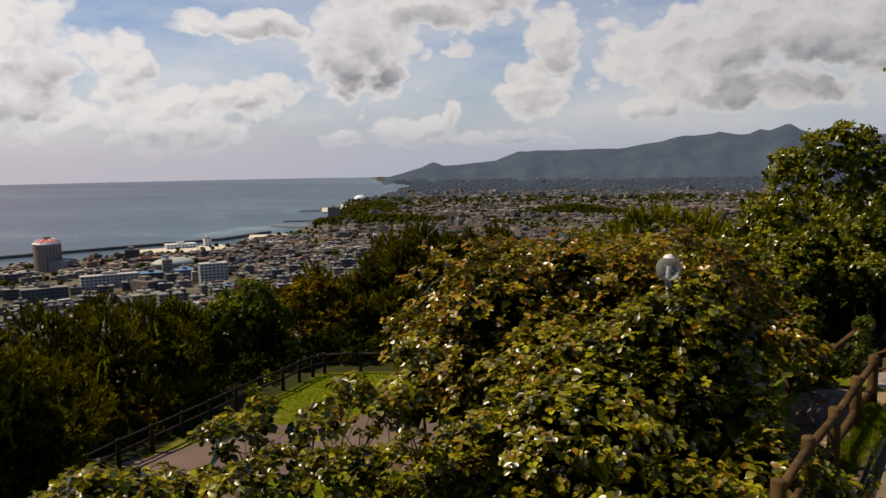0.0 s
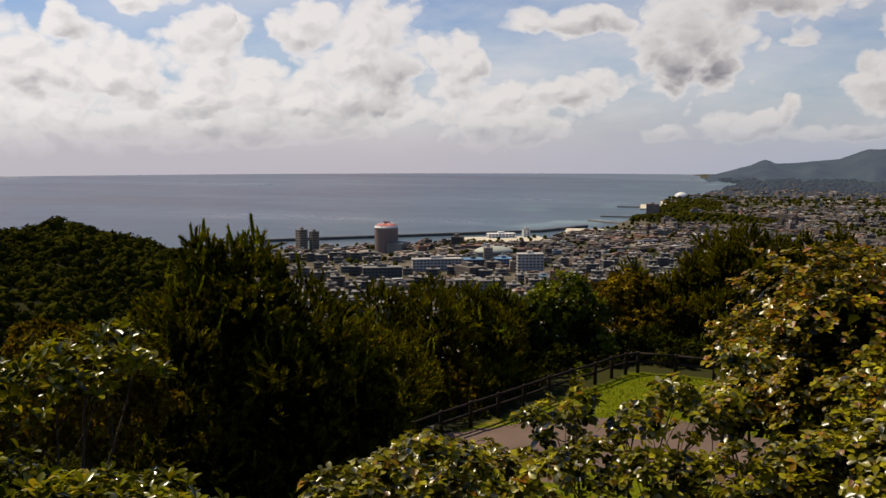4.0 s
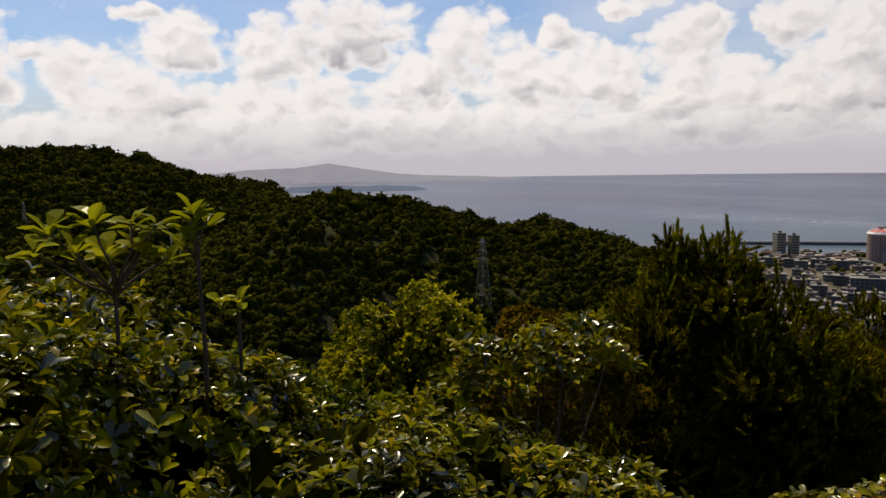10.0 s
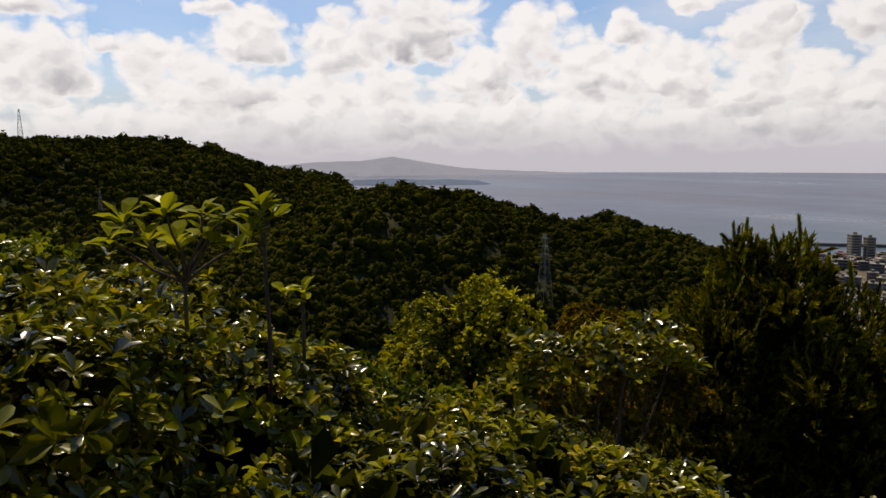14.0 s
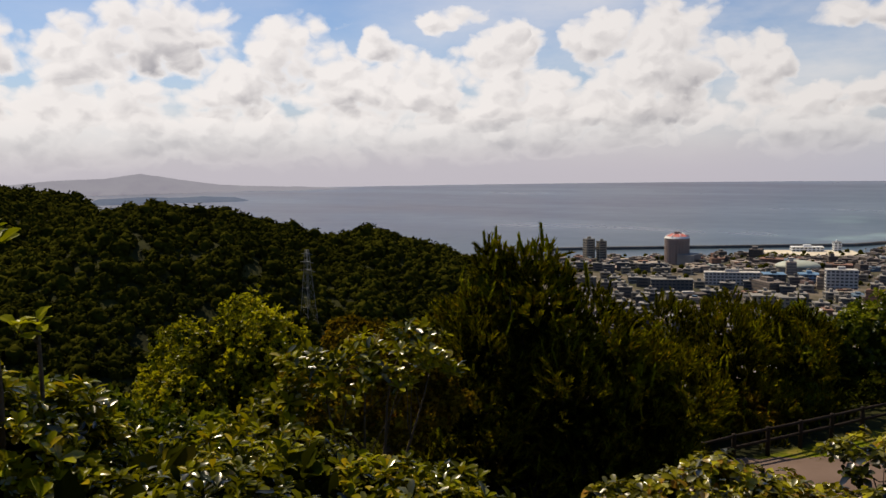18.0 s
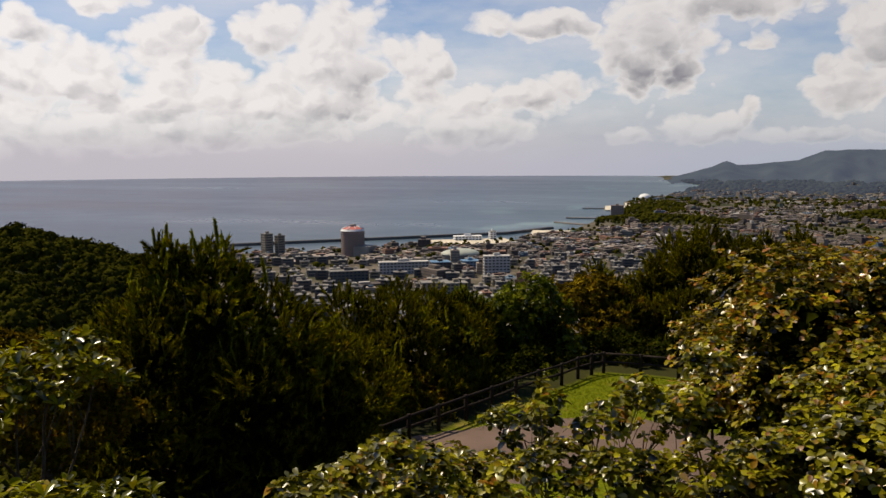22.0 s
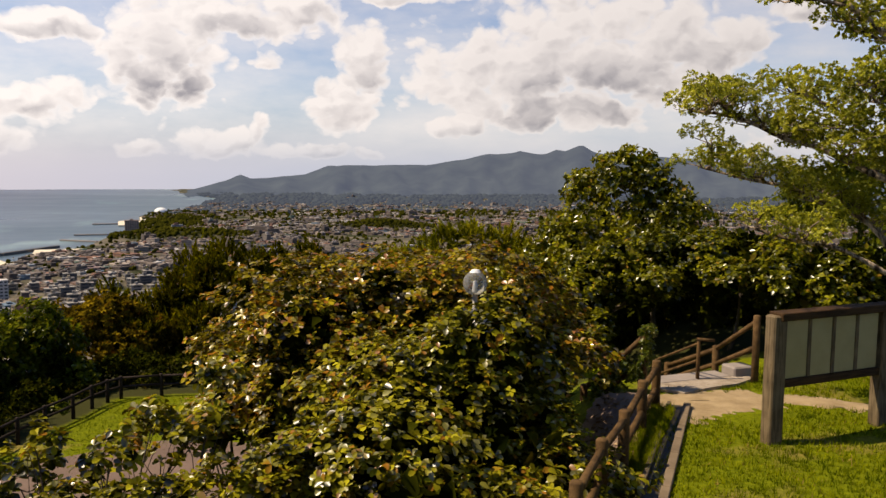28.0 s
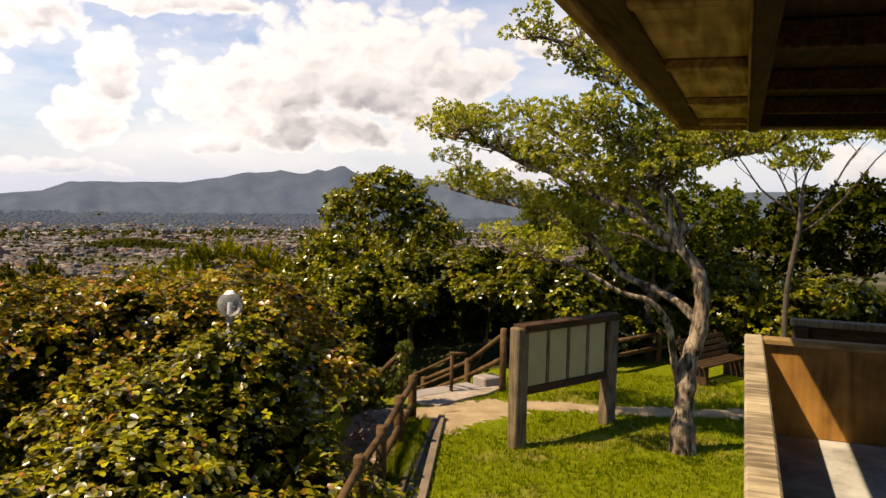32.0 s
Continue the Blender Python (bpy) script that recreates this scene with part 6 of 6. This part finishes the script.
def twin_pole():
    """Two pale masts joined by a crossarm, on the slope below the ridge."""
    d = slope_distance(72.78, -7.3)
    q = at(72.78, d, 0)
    foot = ground_z(q.x, q.y) - 1
    top = 4 + d * math.tan(radians(-4.8)) - foot
    t = thing("twin_pole", (q.x, q.y, foot), "pair of pale utility poles standing in the woods", "utility pole", rz=72.78)
    half = d * math.tan(radians(0.28))
    for x in (-half, half):
        tube_part("pole", [(x, 0, 0), (x, 0, top)], [0.26, 0.18], M["pale_pole"], t, sides=6)
    tube_part("crossarm", [(-half - 0.8, 0, top - 0.8), (half + 0.8, 0, top - 0.8)], [0.12, 0.12], M["steel"], t, sides=4)


twin_pole()


# ---------------------------------------------------------------- town
def facade_build(n):
    geo = n.add("ShaderNodeNewGeometry")
    r, p, nz = geo.outputs["Random Per Island"], geo.outputs["Position"], n.add("ShaderNodeSeparateXYZ", {0: geo.outputs["Normal"]}).outputs[2]
    tone = n.mix(n.math("POWER", r, 2.2), (0.085, 0.064, 0.052, 1), (0.38, 0.310, 0.250, 1))
    odd = n.math("FRACT", n.math("MULTIPLY", r, 13.7))
    tone = n.mix(n.range(odd, 0.86, 0.87), tone, (0.24, 0.12, 0.075, 1))
    tone = n.mix(n.range(odd, 0.96, 0.965), tone, (0.10, 0.16, 0.22, 1))
    tone = n.mix(n.range(odd, 0.985, 0.99), tone, (0.10, 0.16, 0.12, 1))
    tone = n.mix(n.range(n.math("FRACT", n.math("MULTIPLY", r, 29.3)), 0.92, 0.93), tone, (0.50, 0.47, 0.43, 1))
    h = n.add("ShaderNodeSeparateXYZ", {0: p}).outputs[2]
    band = n.math("GREATER_THAN", n.math("FRACT", n.math("DIVIDE", h, 3.1)), 0.62)
    wall = n.math("LESS_THAN", n.math("ABSOLUTE", nz), 0.5)
    stain = n.range(n.noise(p, 0.25, 4.0), 0.35, 0.7, 1.0, 0.65)
    col = n.mix(n.math("MULTIPLY", n.math("MULTIPLY", band, wall), 0.55), tone, (0.05, 0.055, 0.06, 1))
    col = n.mix(1.0, col, n.add("ShaderNodeCombineXYZ", {0: stain, 1: stain, 2: stain}).outputs[0], "MULTIPLY")
    return n.add("ShaderNodeBsdfPrincipled", {"Base Color": col, "Roughness": 0.8}).outputs[0]


M["facade"] = material("facade", facade_build)
LOTS = []       # ground taken by the larger buildings: x, y, radius


def building(name, label, x, y, w, l, floors, turn, wall_mat, roof_mat, category="building", group="", cols=6, storey=3.2):
    """A block with window openings storey by storey, a roof slab with parapet and a stair head."""
    LOTS.append((x, y, max(w, l) * 0.6))
    t = thing(name, (x, y, PLAIN_Z - 0.5), label, category, group, turn)
    h = floors * storey + 0.5
    box_part("wall_block", (-w / 2, -l / 2, 0), (w / 2, l / 2, h), wall_mat, t, bevel=0)
    box_part("roof", (-w / 2 - 0.3, -l / 2 - 0.3, h + 0.004), (w / 2 + 0.3, l / 2 + 0.3, h + 0.5), roof_mat, t, bevel=0)
    box_part("stair_head", (-w * 0.12, -l * 0.15, h + 0.504), (w * 0.12, l * 0.2, h + 3.2), wall_mat, t, bevel=0)
    pane = bpy.data.meshes.new("window")
    bm = bmesh.new()
    add_box(bm, (0, -0.1, 0), (w / cols * 0.64, 0.1, 1.5))
    bm.to_mesh(pane)
    bm.free()
    pane.materials.append(M["dark_glass"])
    for side in (-1, 1):
        for k in range(floors):
            for c in range(cols):
                ob = new("window", pane)
                ob.parent = t
                ob.matrix_basis = pose(-w / 2 + w * (c + 0.18) / cols, side * l / 2, 1.5 + k * storey)
    for k in range(floors):
        for side in (-1, 1):
            box_part("end_window", (side * w / 2 - 0.1, -l * 0.35, 1.5 + k * storey), (side * w / 2 + 0.06, l * 0.35, 2.9 + k * storey), M["dark_glass"], t, bevel=0)
    return t


def dome_hall(name, label, x, y, rx, ry, rz, base_h, roof_mat, turn=0):
    LOTS.append((x, y, max(rx, ry) * 1.1))
    t = thing(name, (x, y, PLAIN_Z - 0.5), label, "hall", rz=turn)
    bm = bmesh.new()
    bmesh.ops.create_cone(bm, cap_ends=True, segments=28, radius1=1, radius2=1, depth=base_h, matrix=Matrix.Translation((0, 0, base_h / 2)) @ Matrix.Diagonal((rx * 0.97, ry * 0.97, 1, 1)))
    part("drum", bm, M["pale_wall"], t)
    bm = bmesh.new()
    bmesh.ops.create_uvsphere(bm, u_segments=28, v_segments=16, radius=1, matrix=Matrix.Translation((0, 0, base_h)) @ Matrix.Diagonal((rx, ry, rz, 1)))
    bmesh.ops.bisect_plane(bm, geom=bm.verts[:] + bm.edges[:] + bm.faces[:], plane_co=(0, 0, base_h + 0.01), plane_no=(0, 0, -1), clear_outer=True)
    part("dome", bm, roof_mat, t)
    return t


def hotel():
    x, y = -470, 959
    LOTS.append((x, y, 26))
    t = thing("tower_hotel", (x, y, PLAIN_Z - 0.5), "round brownish tower hotel with a red and white roof band", "hotel")
    bm = bmesh.new()
    bmesh.ops.create_cone(bm, cap_ends=True, segments=24, radius1=15.4, radius2=15.4, depth=33, matrix=Matrix.Translation((0, 0, 16.5)))
    part("tower", bm, M["hotel_wall"], t)
    pane = bpy.data.meshes.new("window")
    bm = bmesh.new()
    add_box(bm, (-0.2, -0.8, 0), (0.2, 0.8, 1.1))
    bm.to_mesh(pane)
    bm.free()
    pane.materials.append(M["dark_glass"])
    for k in range(9):
        for c in range(24):
            ob = new("window", pane)
            ob.parent = t
            ob.matrix_basis = pose(0, 0, 4.0 + k * 3.0, 0, 0, 360 * (c + 0.5) / 24) @ pose(15.25, 0, 0)
    bm = bmesh.new()
    bmesh.ops.create_cone(bm, cap_ends=True, segments=24, radius1=16.2, radius2=14.5, depth=2.4, matrix=Matrix.Translation((0, 0, 34.2)))
    part("roof_band", bm, M["white_paint"], t)
    bm = bmesh.new()
    bmesh.ops.create_cone(bm, cap_ends=True, segments=24, radius1=14.4, radius2=7.0, depth=2.6, matrix=Matrix.Translation((0, 0, 36.7)))
    part("roof", bm, M["red_band"], t)
    for c in range(8):
        a = math.tau * c / 8
        tube_part("rib", [(15.2 * math.cos(a), 15.2 * math.sin(a), 35.4), (6.5 * math.cos(a), 6.5 * math.sin(a), 39.2)], [0.5, 0.4], M["white_paint"], t, sides=5)
    box_part("lift_house", (-3, -3, 37), (3, 3, 41), M["pale_wall"], t, bevel=0)
    box_part("annex", (8, -16, 0), (30, 10, 14), M["pale_wall"], t, bevel=0)


hotel()
building("apartment_tower", "tall beige apartment tower by the harbour", -575, 920, 11, 12, 9, -30, M["beige_wall"], M["pale_wall"], cols=3)
building("apartment_tower", "slim beige apartment tower by the harbour", -562, 930, 8, 11, 8, -30, M["beige_wall"], M["grey_wall"], cols=2)
building("school", "long white four-storey building with window rows", -345, 830, 55, 12, 4, 30, M["white_wall"], M["white_wall"], cols=14)
building("blue_roofed_hall", "broad hall with a blue roof", -315, 866, 22, 20, 3, 28, M["grey_wall"], M["blue_roof"], cols=5)
building("blue_roofed_hall", "broad hall with a blue roof", -285, 885, 20, 18, 3, 28, M["blue_roof"], M["blue_roof"], cols=5)
building("apartment_block", "grey seven-storey apartment block with pale slabs", -240, 838, 28, 12, 7, 25, M["white_wall"], M["white_wall"], cols=7)
building("town_office", "beige stepped office block near the foot of the hill", -262, 706, 26, 14, 4, 30, M["beige_wall"], M["pale_wall"], cols=6)
building("town_office", "pale office block near the foot of the hill", -236, 690, 20, 14, 5, 30, M["beige_wall"], M["pale_wall"], cols=5)
building("office_block", "pale grey office block with dark window rows", -372, 748, 40, 13, 4, 32, M["grey_wall"], M["pale_wall"], cols=10)
building("shore_hotel", "dark brown hotel block on the far shore", -233, 1728, 26, 16, 7, 10, M["hotel_wall"], M["hotel_wall"], cols=6)
dome_hall("sports_hall", "low pale green domed sports hall", -326, 972, 25, 18, 7, 6, M["green_roof"], 30)
dome_hall("stadium_dome", "white stadium dome on the far shore", -243, 2376, 18, 18, 12, 5, M["white_paint"])


def harbour():
    b = thing("breakwater", (-643, 1068, SEA_Z), "long dark concrete breakwater across the harbour mouth", "breakwater")
    o = Vector((-643, 1068, SEA_Z))
    line = [Vector(p) - o for p in ((-760, 960, SEA_Z), (-643, 1068, SEA_Z), (-500, 1190, SEA_Z), (-359, 1312, SEA_Z), (-306, 1426, SEA_Z))]
    for p, q in zip(line[:-1], line[1:]):
        d = q - p
        s = box_part("wall", (0, -4, -3), (d.length - 0.3, 4, 4.2), M["grey_wall"], b, bevel=0.4)
        s.matrix_basis = pose(*p, 0, 0, math.degrees(math.atan2(d.y, d.x)))
    for (x0, y0), (x1, y1), w in (((-475, 1020), (-505, 1048), 6), ((-440, 1095), (-400, 1180), 10), ((-262, 1520), (-330, 1560), 6), ((-250, 1680), (-330, 1672), 8), ((-262, 1990), (-350, 1975), 8)):
        d = Vector((x1 - x0, y1 - y0, 0))
        j = thing("jetty", (x0, y0, SEA_Z), "short dark harbour jetty", "jetty", "jetties", math.degrees(math.atan2(d.y, d.x)))
        box_part("deck", (0, -w / 2, -2), (d.length, w / 2, 2.4), M["concrete"], j, bevel=0.3)
    for x, y, w, l, turn, mat, label in ((-372, 1165, 120, 70, 30, M["sand"], "pale sandy quay"), (-285, 1330, 70, 90, 10, M["sand"], "pale sandy quay"),
                                         (-262, 1990, 70, 150, 8, M["sand"], "strip of pale beach sand"), (-240, 2150, 60, 120, 8, M["sand"], "strip of pale beach sand")):
        bm = bmesh.new()
        add_box(bm, (-w / 2, -l / 2, -4), (w / 2, l / 2, 2.9), 0.5)
        q = part("pavement", bm, mat, None)
        q.matrix_world = pose(x, y, SEA_Z, 0, 0, turn)
        tagged(q, label, "quay", kind="structure")
    building("harbour_shed", "long white harbour shed on the quay", -385, 1183, 42, 14, 2, 30, M["white_paint"], M["white_paint"], cols=8)
    building("harbour_shed", "tall white ice works on the quay", -352, 1205, 10, 10, 4, 30, M["white_paint"], M["pale_wall"], cols=2)
    for i, (x, y) in enumerate(((-410, 1120), (-420, 1090), (-395, 1140), (-330, 1262), (-318, 1290))):
        s = thing("boat", (x, y, SEA_Z), "small white boat moored in the harbour", "boat", "boats", 40 + 20 * i)
        bm = bmesh.new()
        got = bmesh.ops.create_cube(bm, size=1.0, matrix=Matrix.Translation((0, 0, 0.6)) @ Matrix.Diagonal((10, 3, 1.8, 1)))
        for v in got["verts"]:
            if v.co.x > 0:
                v.co.y *= 0.25
            if v.co.z < 0.5:
                v.co.y *= 0.7
        part("hull", bm, M["white_paint"], s)
        box_part("cabin", (-3, -0.9, 1.504), (0.5, 0.9, 3.2), M["pale_wall"], s, bevel=0.1)


harbour()


def taken(x, y):
    hit = np.zeros(len(x), bool)
    for a, b, c in LOTS:
        hit |= np.hypot(x - a, y - b) < c + 6
    return hit


def near_town():
    """The nearest houses, built once in three kinds and copied."""
    r = random.Random(9)
    kinds = [building("house", "small flat-roofed concrete house", -200, 640, 12, 10, 2, 20, M["pale_wall"], M["pale_wall"], "house", "houses of the town", 1),
             building("house", "grey flat-roofed concrete house", -180, 660, 14, 9, 3, 110, M["grey_wall"], M["pale_wall"], "house", "houses of the town", 1),
             building("house", "beige concrete house with a grey roof", -160, 640, 11, 11, 2, 20, M["beige_wall"], M["grey_wall"], "house", "houses of the town", 1)]
    made = 0
    while made < 170:
        az, d = r.uniform(6, 34), r.uniform(640, 1010)
        q = at(az, d, PLAIN_Z - 0.5)
        if ground_z(q.x, q.y) > PLAIN_Z + 2 or any(math.hypot(q.x - a, q.y - b) < c + 9 for a, b, c in LOTS) or shore(np.array([q.x]), np.array([q.y]))[0] < 30:
            made += 0.02
            continue
        LOTS.append((q.x, q.y, 8))
        copy_thing(r.choice(kinds), pose(q.x, q.y, PLAIN_Z - 0.5, 0, 0, r.choice((20, 30, 110, 120)) + r.uniform(-6, 6)))
        made += 1


near_town()


def town_blocks():
    """The many small flat-roofed houses of the plain as one mesh."""
    r = np.random.default_rng(5)
    n = 44000
    az = r.uniform(-45, 48, n)
    d = np.sqrt(r.uniform(420 ** 2, 3600 ** 2, n))
    ragged = 120 * np.sin(az * 0.9) + 160 * np.sin(az * 2.3 + 1) + r.normal(0, 90, n)
    keep = r.random(n) < np.interp(d + ragged, [400, 1000, 1800, 2400, 3000, 3500], [0.8, 0.8, 0.62, 0.27, 0.06, 0.0])
    az, d = az[keep], d[keep]
    x, y = -np.sin(np.radians(az)) * d, np.cos(np.radians(az)) * d
    z = land(x, y)
    green = np.sin(x * 0.011 + 2.0 * np.sin(y * 0.004)) * np.sin(y * 0.009 + 1.0) > 0.42
    park = (bell(x, y, -150, 1560, 170, 70) > 0.35) | (bell(x, y, -190, 1930, 80, 240) > 0.4) | (bell(x, y, 290, 1750, 95, 60) > 0.3) | (np.hypot(x + 372, y - 1165) < 75)
    keep = (z < -122) & (shore(x, y) > 25) & (z > -129) & ~green & ~park & ~taken(x, y)
    x, y, z, d = x[keep], y[keep], z[keep], d[keep]
    k = len(x)
    large = np.where(r.random(k) < 0.16, 1.8, 1.0) * np.interp(d, [800, 1800, 3000], [1.0, 1.25, 1.5])
    w, l = r.uniform(6, 11, k) * large, r.uniform(8, 19, k) * large
    h = 2.6 * r.integers(1, 3, k) + 0.6 + (r.random(k) < 0.06) * 3.1 * r.integers(1, 4, k)
    h *= np.interp(d, [800, 2000], [1.05, 0.85])
    t = r.choice([0.3, 0.5, 0.9], k) + r.normal(0, 0.12, k) + np.pi / 2 * r.integers(0, 2, k)
    c, s = np.cos(t), np.sin(t)
    m = np.zeros((k, 3, 4))
    m[:, 0, 0], m[:, 0, 1], m[:, 1, 0], m[:, 1, 1], m[:, 2, 2] = c * w, -s * l, s * w, c * l, h
    m[:, :, 3] = np.stack([x, y, z - 0.5], 1)
    a, b = 0.5, 0.5
    v = [(-a, -b, 0), (a, -b, 0), (a, b, 0), (-a, b, 0), (-a, -b, 1), (a, -b, 1), (a, b, 1), (-a, b, 1),
         (-0.2, -0.1, 1), (0.2, -0.1, 1), (0.2, 0.3, 1), (-0.2, 0.3, 1), (-0.2, -0.1, 1.28), (0.2, -0.1, 1.28), (0.2, 0.3, 1.28), (-0.2, 0.3, 1.28)]
    f = [(4, 5, 6, 7), (0, 1, 5, 4), (1, 2, 6, 5), (2, 3, 7, 6), (3, 0, 4, 7), (12, 13, 14, 15), (8, 9, 13, 12), (9, 10, 14, 13), (10, 11, 15, 14), (11, 8, 12, 15)]
    ob = scatter_mesh("houses", v, f, m, M["facade"])
    ob.data.polygons.foreach_set("use_smooth", [False] * len(ob.data.polygons))
    tagged(ob, "thousands of pale flat-roofed houses on the coastal plain", "houses", kind="stuff")
    # trees between the houses, denser in the parks
    n = 21000
    az = r.uniform(-45, 48, n)
    d = np.where(r.random(n) < 0.42, r.uniform(450, 2600, n), np.sqrt(r.uniform(2200 ** 2, 3950 ** 2, n)))
    x, y = -np.sin(np.radians(az)) * d, np.cos(np.radians(az)) * d
    px = np.concatenate([x, r.normal(-150, 100, 700), r.normal(290, 55, 500), r.normal(-385, 25, 60), r.normal(-180, 45, 700)])
    py = np.concatenate([y, r.normal(1560, 36, 700), r.normal(1750, 34, 500), r.normal(1085, 18, 60), r.normal(1950, 150, 700)])
    z = land(px, py)
    keep = (z < -105) & (shore(px, py) > 14) & (z > -129) & ~taken(px, py)
    px, py, z = px[keep], py[keep], z[keep]
    tv, tf = wood_crown(41, 1)
    size = r.uniform(1.6, 4.6, len(px)) * np.interp(np.hypot(px, py), [800, 1200, 2600, 3200], [1.25, 1.0, 1.6, 3.4])
    ms = frames_for(np.stack([px, py, z + np.where(np.hypot(px, py) > 2450, 0.1, 0.6) * size], 1), np.tile([0, 0, 1.0], (len(px), 1)), size, 0.1)
    # the farther trees take the faintly glowing material, so haze is painted on them
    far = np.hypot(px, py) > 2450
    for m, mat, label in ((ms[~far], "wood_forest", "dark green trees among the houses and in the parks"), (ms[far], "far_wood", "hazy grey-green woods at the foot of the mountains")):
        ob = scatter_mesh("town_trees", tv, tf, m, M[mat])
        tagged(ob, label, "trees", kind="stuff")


town_blocks()
